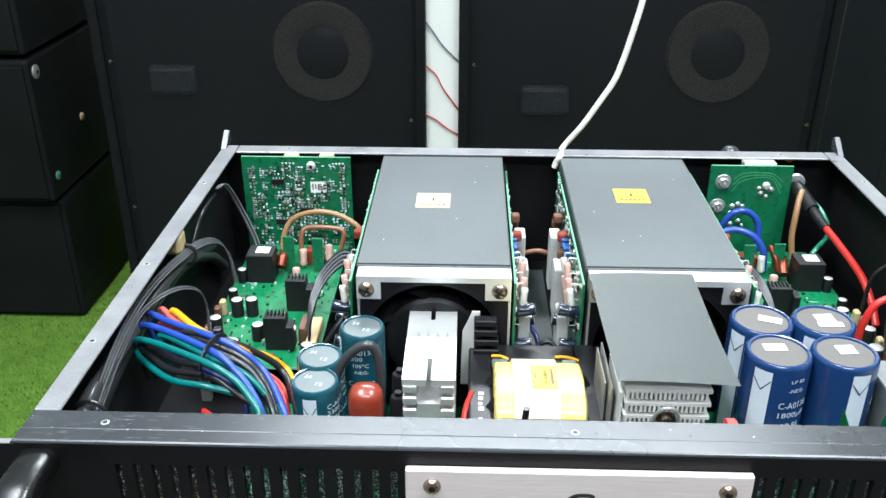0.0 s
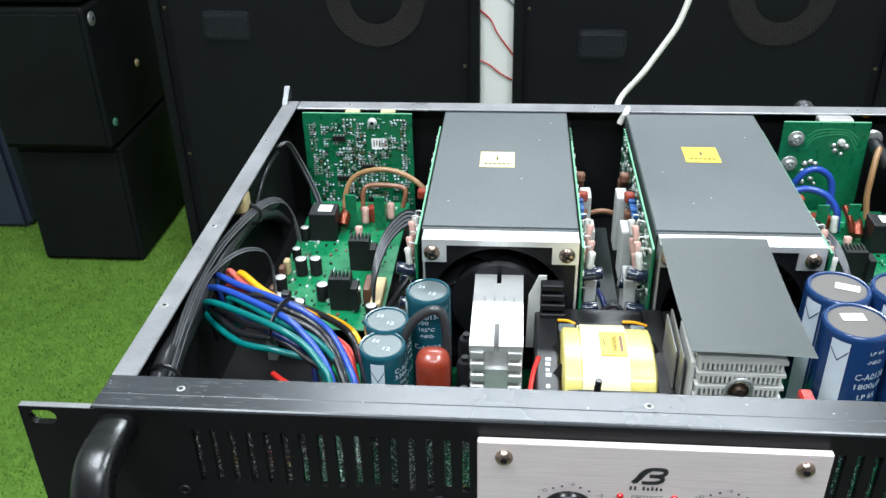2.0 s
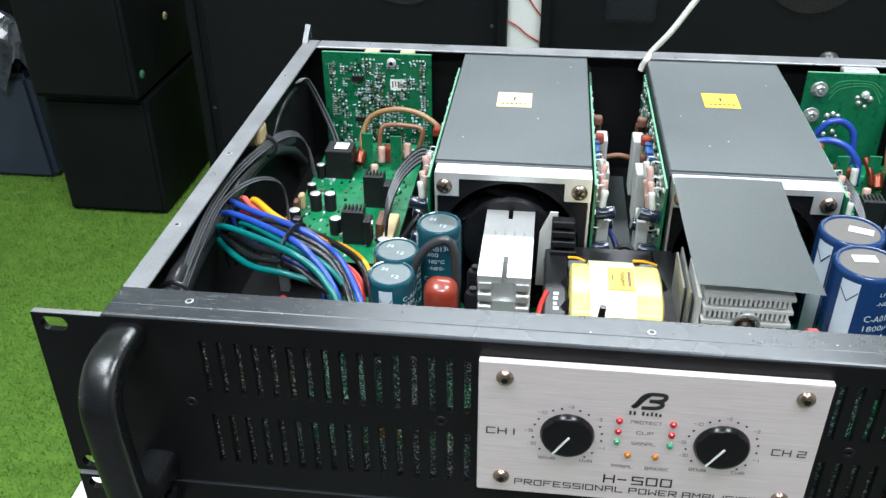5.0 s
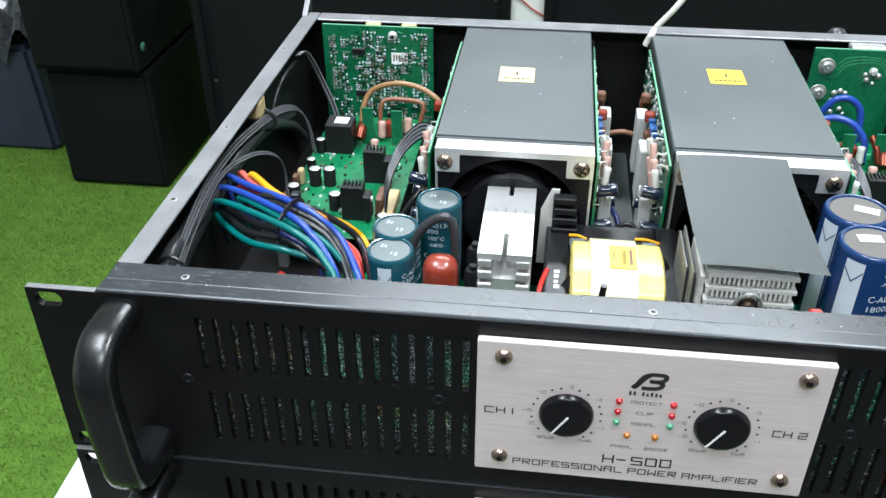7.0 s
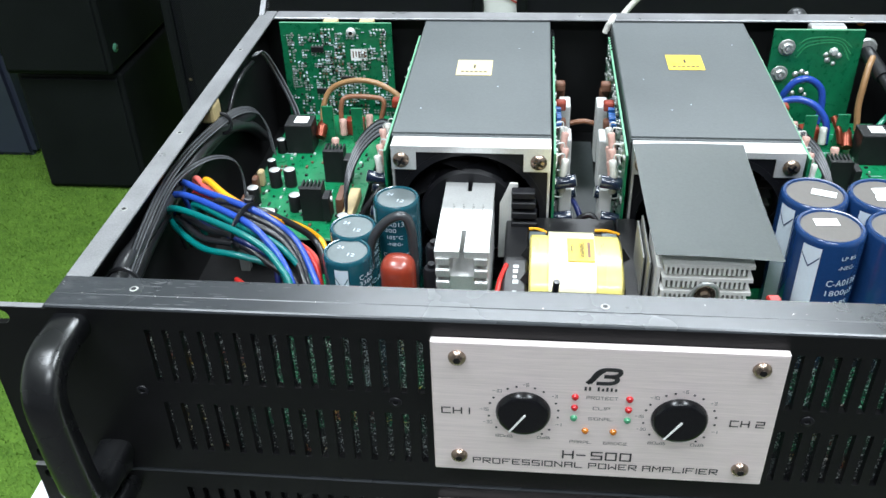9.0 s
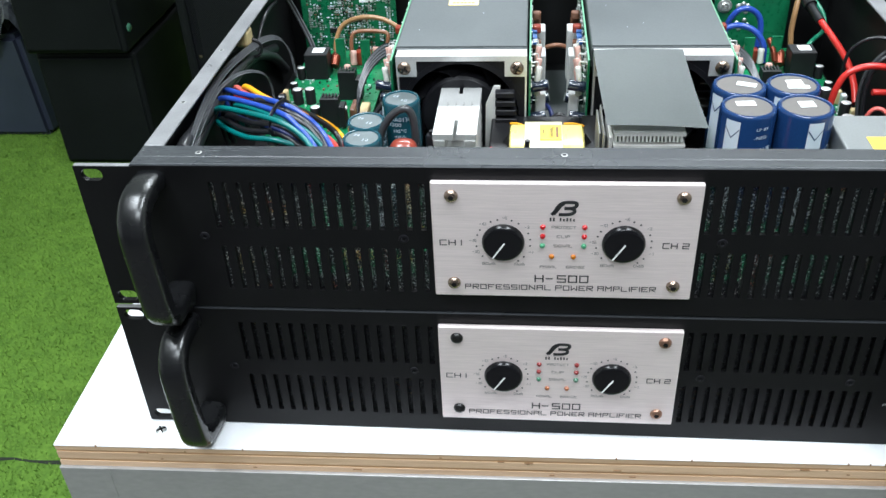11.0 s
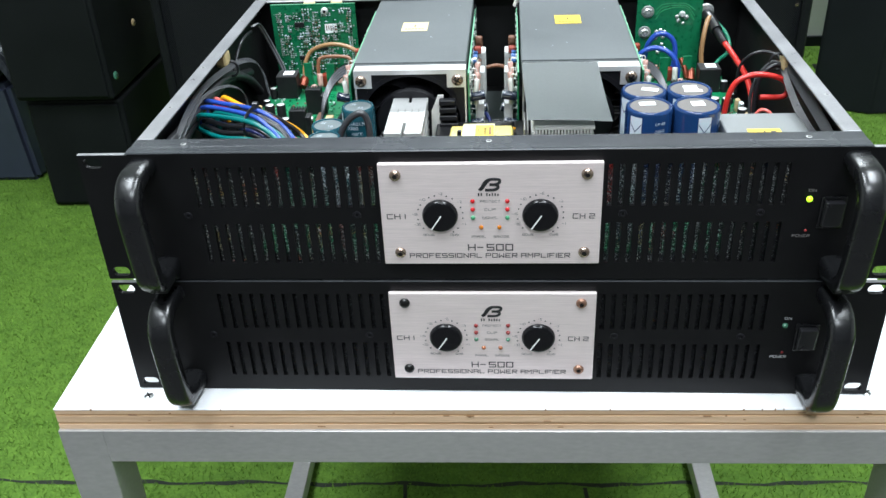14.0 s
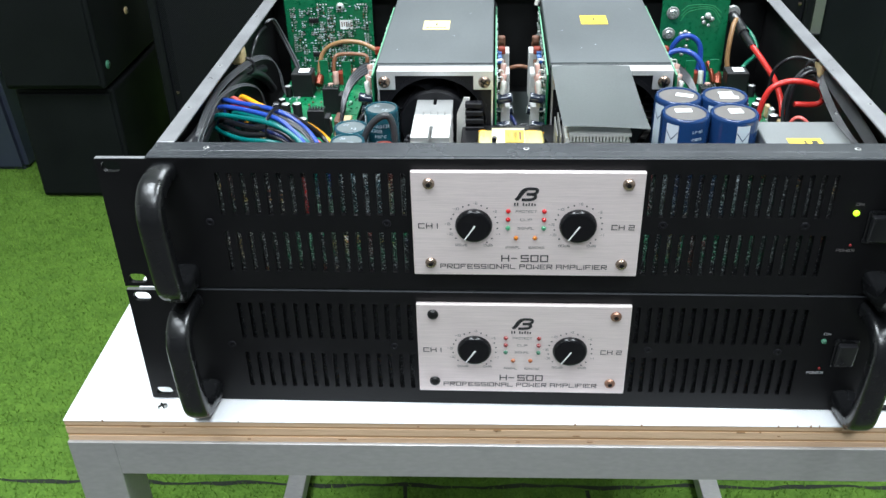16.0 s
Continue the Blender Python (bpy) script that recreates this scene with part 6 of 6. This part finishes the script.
def rear_output_board():
    y = 0.3000
    x0, x1, z0, z1 = 0.1200, 0.1745, 0.0990, 0.1750
    b = part("output_board", box(x0, x1, y, y + 0.0016, z0, z1), "pcb_dark", UPPER, "upright green output board with large solder lugs")
    part("board_edge", box(x0 + 0.0002, x1 - 0.0002, y + 0.0002, y + 0.0014, z1, z1 + 0.0004), "pcb_edge", b)
    for x, z in ((0.1292, 0.1638), (0.1275, 0.1462)):
        part("terminal_washer", lathe([(0, 0.0008), (0.0050, 0.0008), (0.0054, 0.0), (0, 0.0)], (x, y, z), "y", 24), "alu_dull", b, "round terminal washer", smooth=True)
        part("terminal_nut", lathe([(0.0014, 0.0018), (0.0016, 0.0032), (0.0030, 0.0034), (0.0037, 0.0026), (0.0038, 0.0006), (0.0014, 0.0006), (0.0014, 0.0018)], (x, y, z), "y", 8), "solder_dull", b, "dull terminal nut")
        part("bolt_end", lathe([(0, 0.0040), (0.0010, 0.0038), (0.0014, 0)], (x, y, z), "y", 12), "alu", b, smooth=True)
    rng = random.Random(8)
    for cx, cz in ((0.158, 0.158), (0.142, 0.131), (0.141, 0.144)):
        for k in range(5 if cz > 0.14 else 4):
            a = 1.25 * k + rng.uniform(0, 0.5)
            q = rng.uniform(0.0011, 0.0019)
            part("solder_lug", lathe([(0, q * 0.8), (q * 0.6, q * 0.65), (q, q * 0.2), (q * 1.15, 0)], (cx + rng.uniform(0.0034, 0.0056) * math.cos(a), y, cz + rng.uniform(0.003, 0.005) * math.sin(a)), "y", 10), "solder_dull", b, smooth=True)
    part("lug_bolt", lathe([(0, 0.003), (0.0018, 0.0026), (0.0026, 0.001), (0.0028, 0)], (0.1580, y, 0.1615), "y", 8), "solder", b, smooth=True)
    for dz in (0.0, 0.0042, 0.0084):
        part("track", tube([(0.136, y - 0.0001, 0.1655 - dz), (0.1425, y - 0.0001, 0.1700 - dz * 0.6), (0.160, y - 0.0001, 0.1700 - dz * 0.4), (0.1685, y - 0.0001, 0.1640 - dz)], 0.0005, 0.0001, n=5, up=(0, 1, 0)), "trace", b)
    part("top_plate", box(0.1420, 0.1640, y + 0.0018, y + 0.010, 0.1700, 0.1765, 0.0008), "alu_dull", b)
    part("blue_wire", tube([(0.1275, 0.287, 0.128), (0.1285, 0.284, 0.140), (0.1345, 0.283, 0.1490), (0.1430, 0.283, 0.1495), (0.1500, 0.282, 0.1430), (0.1515, 0.280, 0.130), (0.149, 0.278, 0.118)], 0.0022, n=10), "wire_blue", UPPER, "thick blue wire loop", smooth=True)
    part("blue_wire", tube([(0.116, 0.272, 0.130), (0.1235, 0.272, 0.1385), (0.1330, 0.271, 0.1420), (0.1440, 0.268, 0.1390), (0.1510, 0.264, 0.1300), (0.1520, 0.262, 0.117)], 0.0022, n=10), "wire_blue", UPPER, "thick blue wire loop", smooth=True)
    part("red_sleeve", tube([(0.1525, 0.258, 0.137), (0.1550, 0.252, 0.131), (0.1565, 0.248, 0.124)], 0.0020, n=10), "coil", UPPER, smooth=True)
    part("white_lead", tube([(0.0170, 0.3120, 0.1680), (0.0183, 0.3118, 0.1720), (0.0205, 0.3115, 0.1762), (0.0225, 0.3200, 0.1755)], 0.0021, n=10), "wire_white", UPPER, "short white lead under the back flange", smooth=True)
    # mains entry: boot, red, tan and green wires
    part("mains_boot", tube([(0.1790, 0.3040, 0.1600), (0.1812, 0.292, 0.1572), (0.1838, 0.280, 0.1530)], 0.0046, n=14), "wire_black", UPPER, "black rubber mains boot", smooth=True)
    part("boot_sleeve", tube([(0.1836, 0.281, 0.1534), (0.1858, 0.272, 0.1500), (0.1878, 0.264, 0.1472)], 0.0031, n=12), "wire_black", UPPER, "black rubber sleeve", smooth=True)
    part("boot_nut", lathe([(0.0, 0.002), (0.0058, 0.0015), (0.0068, 0.0), (0.0, 0.0)], (0.1785, 0.3045, 0.1620), "y", 16), "solder_dull", UPPER, smooth=True)
    part("warning_disc", lathe([(0, 0.0003), (0.0034, 0.0003), (0.0036, 0.0)], (0.1785, 0.3218, 0.1735), "y", 20), "label_orange", UPPER, "small orange warning sticker")
    part("red_wire", tube([(0.1876, 0.2650, 0.1475), (0.1920, 0.245, 0.1425), (0.1965, 0.222, 0.1355), (0.1980, 0.205, 0.1270), (0.1975, 0.192, 0.1180)], 0.0023, n=10), "wire_red", UPPER, "thick red wire", smooth=True)
    part("tan_wire", tube([(0.1795, 0.292, 0.1610), (0.1762, 0.286, 0.1580), (0.1735, 0.280, 0.1470), (0.1725, 0.277, 0.1340), (0.1740, 0.274, 0.120)], 0.0020, n=10), "wire_tan", UPPER, "thick tan wire", smooth=True)
    part("green_wire", tube([(0.1850, 0.300, 0.1560), (0.1925, 0.288, 0.1490), (0.1955, 0.280, 0.1420), (0.1930, 0.272, 0.1370), (0.1850, 0.264, 0.1335), (0.1780, 0.258, 0.1280)], 0.0016, n=8), "wire_green", UPPER, "green earth wire", smooth=True)
    part("rear_knob", lathe([(0, 0.005), (0.004, 0.004), (0.006, 0.0015), (0.006, 0), (0, 0)], (0.1400, 0.3300, 0.1735), "z", 20), "wire_grey", UPPER, smooth=True)


rear_output_board()


# ---- wiring ----
def wire(name, pts, r, col, label="", n=10):
    return part(name, tube(pts, r, n=n), "wire_" + col, UPPER, label or col + " wire", smooth=True)


def bundle():
    """The tied loop of coloured supply wires: they come up by the side wall, pass the tie and dive behind the front."""
    runs = (
        ("blue", 0.00165, 1, [(-0.2024, 0.1239, 0.1596), (-0.1868, 0.1096, 0.1634), (-0.1605, 0.0925, 0.1660), (-0.1465, 0.0888, 0.1605), (-0.1354, 0.0850, 0.1512), (-0.1242, 0.0678, 0.1425)]),
        ("blue", 0.00165, 1, [(-0.2047, 0.1143, 0.1576), (-0.1920, 0.1071, 0.1613), (-0.1570, 0.0796, 0.1660), (-0.1444, 0.0701, 0.1616), (-0.1361, 0.0612, 0.1575), (-0.1304, 0.0520, 0.1538)]),
        ("teal", 0.0016, 0, [(-0.2078, 0.1120, 0.1450), (-0.2024, 0.1022, 0.1570), (-0.1913, 0.0959, 0.1602), (-0.1588, 0.0716, 0.1657), (-0.1441, 0.0637, 0.1622), (-0.1346, 0.0548, 0.1575), (-0.1307, 0.0500, 0.1545)]),
        ("teal", 0.0015, 1, [(-0.1881, 0.1032, 0.1594), (-0.1570, 0.0785, 0.1630), (-0.1421, 0.0752, 0.1570), (-0.1311, 0.0705, 0.1470), (-0.1266, 0.0666, 0.1425)]),
        ("teal", 0.0016, 0, [(-0.2078, 0.1120, 0.1450), (-0.1988, 0.0999, 0.1466), (-0.1784, 0.0780, 0.1514), (-0.1597, 0.0701, 0.1537), (-0.1440, 0.0695, 0.1491), (-0.1366, 0.0647, 0.1442)]),
        ("yellow", 0.0017, 1, [(-0.1871, 0.1184, 0.1643), (-0.1714, 0.1015, 0.1653), (-0.1539, 0.0922, 0.1625), (-0.1387, 0.0997, 0.1512), (-0.1303, 0.1040, 0.1410), (-0.1243, 0.0942, 0.1380)]),
        ("pink", 0.0015, 1, [(-0.1970, 0.1290, 0.1591), (-0.1835, 0.1121, 0.1616), (-0.1604, 0.0959, 0.1625), (-0.1486, 0.0910, 0.1575), (-0.1380, 0.0899, 0.1488), (-0.1297, 0.0899, 0.1400)]),
        ("red", 0.0015, 1, [(-0.1940, 0.1180, 0.1570), (-0.1780, 0.1060, 0.1600), (-0.1580, 0.0930, 0.1605), (-0.1440, 0.0900, 0.1540), (-0.1330, 0.0890, 0.1440), (-0.1270, 0.0820, 0.1380)]),
        ("black", 0.00165, 1, [(-0.1749, 0.0990, 0.1645), (-0.1543, 0.0937, 0.1633), (-0.1395, 0.0976, 0.1525), (-0.1306, 0.0991, 0.1425), (-0.1232, 0.0846, 0.1380)]),
        ("black", 0.0017, 1, [(-0.1859, 0.1055, 0.1604), (-0.1591, 0.0900, 0.1630), (-0.1450, 0.0865, 0.1575), (-0.1363, 0.0820, 0.1500), (-0.1277, 0.0661, 0.1440)]),
        ("black", 0.0017, 1, [(-0.1930, 0.1130, 0.1580), (-0.1600, 0.0850, 0.1635), (-0.1430, 0.0800, 0.1580), (-0.1340, 0.0740, 0.1500), (-0.1275, 0.0620, 0.1440)]),
        ("black", 0.0016, 1, [(-0.2002, 0.1102, 0.1511), (-0.1777, 0.0865, 0.1565), (-0.1560, 0.0777, 0.1575), (-0.1442, 0.0715, 0.1531), (-0.1327, 0.0648, 0.1445)]),
        ("black", 0.0016, 1, [(-0.2017, 0.1087, 0.1476), (-0.1805, 0.0851, 0.1524), (-0.1600, 0.0765, 0.1548), (-0.1464, 0.0694, 0.1512), (-0.1354, 0.0652, 0.1440)]),
        ("black", 0.0016, 1, [(-0.1960, 0.1040, 0.1520), (-0.1780, 0.0880, 0.1560), (-0.1570, 0.0800, 0.1590), (-0.1430, 0.0720, 0.1550), (-0.1340, 0.0600, 0.1480)]),
        ("navy", 0.0015, 0, [(-0.1940, 0.1040, 0.1490), (-0.1887, 0.0984, 0.1538), (-0.1763, 0.0865, 0.1566), (-0.1697, 0.0830, 0.1571), (-0.1554, 0.0753, 0.1560), (-0.1440, 0.0720, 0.1500)]),
        ("red", 0.0014, 0, [(-0.1620, 0.0700, 0.1400), (-0.1545, 0.0600, 0.1440), (-0.1450, 0.0530, 0.1440), (-0.1370, 0.0500, 0.1380)]),
    )
    for col, r, dive, pts in runs:
        a, b = Vector(pts[0]), Vector(pts[-1])
        head = [a + Vector((-0.001, 0.004, -0.020)), a + Vector((-0.0022, 0.0022, -0.006))] if dive else []
        for h in head:
            h.x = max(h.x, -0.2080)
        tail = [b + Vector((0.003, -0.006, -0.010)), b + Vector((0.004, -0.009, -0.024))]
        wire(col + "_wire", head + [Vector(p) for p in pts] + tail, r, col, "thick " + col + " wire in a tied loop", 10)
    cx, cy, cz = -0.1585, 0.0840, 0.1605
    bm = tube([(cx + 0.0030 * math.cos(a), cy + 0.0125 * math.cos(a), cz + 0.0085 * math.sin(a)) for a in [2 * math.pi * k / 12 for k in range(13)]], 0.0007, 0.0016, n=6, step=3)
    part("cable_tie", bm, "wire_black", UPPER, "black cable tie")
    part("tie_head", box(cx - 0.0022, cx + 0.0022, cy + 0.0085, cy + 0.0125, cz + 0.0060, cz + 0.0095, 0.0006), "wire_black", UPPER)


bundle()


def ribbon(name, pts, width, strands, across, col, label, step=5, pale="silver"):
    """Flat cable: one sheet ribbed strand by strand, so that the light catches each rib."""
    bm = bmesh.new()
    ac = Vector(across).normalized()
    path = smooth_path(pts, step)
    h = width / strands * 0.5
    prof = []
    for k in range(strands):
        for q in range(4):
            prof.append((((k + q / 4) / strands - 0.5) * width, h * (0.15 + 0.85 * math.sin(math.pi * q / 4)), k % 2))
    prof.append((0.5 * width, h * 0.15, 0))
    n = len(prof)
    rings = []
    for k, p in enumerate(path):
        d = (path[min(k + 1, len(path) - 1)] - path[max(k - 1, 0)]).normalized()
        nm = d.cross(ac)
        nm = nm.normalized() if nm.length > 1e-3 else Vector((0, 0, 1))
        rings.append([bm.verts.new(p + ac * u + nm * v) for u, v, i in prof] + [bm.verts.new(p + ac * u - nm * v) for u, v, i in prof[::-1]])
    for a, b in zip(rings, rings[1:]):
        for q in range(2 * n):
            f = bm.faces.new((a[q], a[(q + 1) % (2 * n)], b[(q + 1) % (2 * n)], b[q]))
            # alternate strands are paler, painting in the glints along the ribs
            f.material_index = prof[q if q < n else 2 * n - 1 - q][2]
    bmesh.ops.recalc_face_normals(bm, faces=bm.faces)
    return part(name, bm, ["wire_" + col, "wire_" + pale], UPPER, label, smooth=True)


def looms():
    flat = "flat black ribbon cable, its glints painted as pale stripes"
    # along the wall with the tied bundle
    part("loom", tube([(-0.2040, 0.024, 0.148), (-0.2048, 0.050, 0.1590), (-0.2062, 0.074, 0.1570), (-0.2066, 0.100, 0.1570), (-0.2066, 0.132, 0.1570), (-0.2055, 0.174, 0.1570), (-0.2060, 0.210, 0.1470), (-0.2062, 0.245, 0.1300), (-0.2062, 0.270, 0.110)], 0.0038, n=12), "wire_grey", UPPER, "grey sleeved wiring loom along the side wall", smooth=True)
    part("loom", tube([(-0.2065, 0.024, 0.136), (-0.2068, 0.080, 0.1490), (-0.2070, 0.130, 0.1530), (-0.2070, 0.190, 0.1500), (-0.2060, 0.250, 0.135)], 0.0034, n=12), "wire_black", UPPER, "black sleeved wiring loom along the side wall", smooth=True)
    ribbon("ribbon_cable", [(-0.2010, 0.026, 0.150), (-0.2020, 0.052, 0.1590), (-0.2045, 0.085, 0.1640), (-0.2055, 0.114, 0.1665), (-0.2045, 0.148, 0.1660), (-0.2000, 0.182, 0.1640), (-0.1950, 0.200, 0.1625), (-0.1890, 0.210, 0.1580), (-0.1840, 0.212, 0.1480), (-0.1815, 0.211, 0.1300)], 0.0046, 6, (0.6, -0.25, -0.75), "black", flat)
    ribbon("ribbon_cable", [(-0.2010, 0.050, 0.1540), (-0.2035, 0.085, 0.1590), (-0.2030, 0.118, 0.1640), (-0.1945, 0.140, 0.1640), (-0.1870, 0.154, 0.1570), (-0.1845, 0.160, 0.1450), (-0.1840, 0.158, 0.1250)], 0.0030, 4, (0.6, -0.5, -0.5), "black", flat)
    ribbon("ribbon_cable", [(-0.2020, 0.262, 0.170), (-0.1985, 0.270, 0.1690), (-0.1930, 0.278, 0.150), (-0.1840, 0.274, 0.130), (-0.180, 0.268, 0.118)], 0.0042, 4, (1, 0.1, 0.2), "black", flat)
    wire("black_wire", [(-0.2045, 0.200, 0.150), (-0.2020, 0.215, 0.166), (-0.2015, 0.235, 0.170), (-0.2035, 0.262, 0.166)], 0.0013, "black")
    part("loom_clip", box(-0.2103, -0.2015, 0.179, 0.192, 0.164, 0.1752, 0.002, 2), "beige", UPPER, "cream adhesive cable clip")
    for y, z, r in ((0.188, 0.1605, 0.0062), (0.044, 0.1560, 0.0072)):
        bm = tube([(-0.2020 + r * math.cos(a), y, z + r * math.sin(a)) for a in [2 * math.pi * q / 12 for q in range(13)]], 0.0010, n=6, step=3)
        part("cable_tie", bm, "wire_black", UPPER, "black cable tie")
    # the opposite wall: one pale flat cable fanning from a clip
    ribbon("ribbon_cable", [(0.2050, 0.160, 0.1690), (0.2058, 0.140, 0.1675), (0.2065, 0.110, 0.1645), (0.2068, 0.080, 0.1620), (0.2066, 0.050, 0.1585), (0.2050, 0.026, 0.1510)], 0.0100, 14, (0.12, 0.25, 1), "grey", flat, pale="pale")
    ribbon("ribbon_cable", [(0.2040, 0.158, 0.1660), (0.2030, 0.140, 0.1620), (0.2030, 0.112, 0.1550), (0.2036, 0.085, 0.1510), (0.2044, 0.055, 0.1490), (0.2045, 0.030, 0.1440)], 0.0070, 10, (0.3, 0.25, 1), "black", flat, pale="pale")
    part("loom_clip", box(0.2025, 0.2103, 0.150, 0.164, 0.164, 0.1745, 0.002, 2), "beige", UPPER, "cream adhesive cable clip")
    part("cable_tie", tube([(0.2000 + 0.0050 * math.cos(a), 0.158, 0.1690 + 0.0058 * math.sin(a)) for a in [2 * math.pi * q / 12 for q in range(13)]], 0.0009, n=6, step=3), "wire_black", UPPER, "black cable tie")
    for s in (-1, 1):
        ribbon("jumper_ribbon", [(s * 0.1300, 0.164, 0.124), (s * 0.1285, 0.170, 0.138), (s * 0.1230, 0.184, 0.1500), (s * 0.1140, 0.198, 0.1545), (s * 0.1060, 0.204, 0.1500)], 0.013, 9, (0.2 * s, 0.9, 0.35), "black", "black jumper ribbon up to a driver board")
    wire("red_wire", [(0.1650, 0.146, 0.124), (0.1652, 0.146, 0.1370), (0.1668, 0.146, 0.1500), (0.1718, 0.147, 0.1592), (0.1830, 0.147, 0.1637), (0.1965, 0.147, 0.1622), (0.2045, 0.147, 0.1582), (0.2070, 0.147, 0.1517), (0.2035, 0.147, 0.1470), (0.1885, 0.147, 0.1470)], 0.0020, "red", "thick red wire loop", 12)
    wire("black_wire", [(0.1780, 0.174, 0.140), (0.1781, 0.172, 0.1597), (0.1839, 0.170, 0.1695), (0.1930, 0.168, 0.1730), (0.2020, 0.164, 0.1710), (0.2040, 0.158, 0.166)], 0.0011, "black", "black wire loop")
    wire("black_wire", [(0.1900, 0.150, 0.118), (0.1870, 0.154, 0.140), (0.1895, 0.156, 0.1580), (0.1975, 0.157, 0.1665), (0.2040, 0.157, 0.1660)], 0.0016, "black", "black wire loop")
    wire("black_wire", [(0.1870, 0.152, 0.118), (0.1845, 0.156, 0.140), (0.1870, 0.158, 0.1560), (0.1960, 0.159, 0.1680), (0.2030, 0.158, 0.1675)], 0.0012, "grey", "dark wire loop")
    wire("pink_wire", [(0.1985, 0.122, 0.120), (0.1960, 0.124, 0.136), (0.1900, 0.128, 0.1440), (0.1840, 0.130, 0.1430), (0.180, 0.132, 0.130)], 0.0013, "pink", "pink wire")
    for pts, c in (([(0.001, 0.150, 0.120), (-0.004, 0.160, 0.130), (-0.008, 0.172, 0.128), (-0.006, 0.185, 0.118)], "navy"), ([(0.010, 0.146, 0.122), (0.004, 0.150, 0.130), (-0.004, 0.150, 0.126), (-0.010, 0.148, 0.115)], "black"), ([(-0.004, 0.143, 0.124), (0.004, 0.144, 0.1275), (0.012, 0.146, 0.124)], "red"), ([(-0.010, 0.235, 0.140), (0.002, 0.236, 0.1420), (0.012, 0.235, 0.140)], "brown"), ([(-0.118, 0.140, 0.120), (-0.110, 0.136, 0.128), (-0.103, 0.133, 0.130)], "yellow"), ([(-0.116, 0.136, 0.117), (-0.108, 0.133, 0.124), (-0.102, 0.131, 0.126)], "red"), ([(-0.122, 0.146, 0.122), (-0.112, 0.152, 0.136), (-0.106, 0.158, 0.142)], "black")):
        wire(c + "_wire", pts, 0.0015, c)
    # chipped paint along the front flange, thickest at the corner
    rng = random.Random(41)
    bm = bmesh.new()
    for k in range(38):
        x = -0.211 + 0.05 * rng.random() ** 2 if k < 26 else rng.uniform(-0.2, 0.2)
        y = rng.uniform(0.0048, 0.0158) if k % 3 else rng.uniform(0.0050, 0.0062)
        r = rng.uniform(0.00015, 0.0005)
        q = [(x + r * rng.uniform(0.5, 1.6) * math.cos(a), y + 0.6 * r * rng.uniform(0.5, 1.4) * math.sin(a)) for a in (0.3, 1.4, 2.6, 3.8, 5.1)]
        q = [(u, min(max(v, 0.0045), 0.0163)) for u, v in q]
        bm.faces.new([bm.verts.new((u, v, 0.0889 + 0.08814)) for u, v in q])
    tagged(part("paint_chip", bm, "alu_dull", UPPER), "small bare metal paint chips", kind="stuff")
    # rubbed streaks, densest at the corner; they also paint in its bright reflection
    bm = bmesh.new()
    for k in range(85):
        x = -0.209 + 0.09 * rng.random() ** 1.9 if k < 74 else rng.uniform(-0.1, 0.205)
        front = k % 3 == 0
        y = rng.uniform(0.0016, 0.0070) if front else rng.uniform(0.0096, 0.0190)
        l, w = rng.uniform(0.0006, 0.0048), rng.uniform(0.0001, 0.0004)
        n = 9
        ring = []
        for q in range(n):
            a = 2 * math.pi * q / n
            u, v = x + l * rng.uniform(0.6, 1.2) * math.cos(a), y + w * rng.uniform(0.5, 1.3) * math.sin(a)
            ring.append((max(u, -0.2110), min(max(v, 0.0015), 0.0076) if front else min(max(v, 0.0092), 0.0194)))
        z = 0.0889 + (0.0884 if front else 0.0880) + 0.00003 + 0.0000009 * k
        bm.faces.new([bm.verts.new((u, v, z)) for u, v in ring])
    tagged(part("rub_mark", bm, "rubbed", UPPER), "rubbed streaks that also paint in the flange's bright reflection", kind="stuff")
    part("inner_floor_board", box(-0.010, 0.012, 0.15, 0.30, BASE + 0.001, BASE + 0.004), "fishpaper", UPPER)


looms()
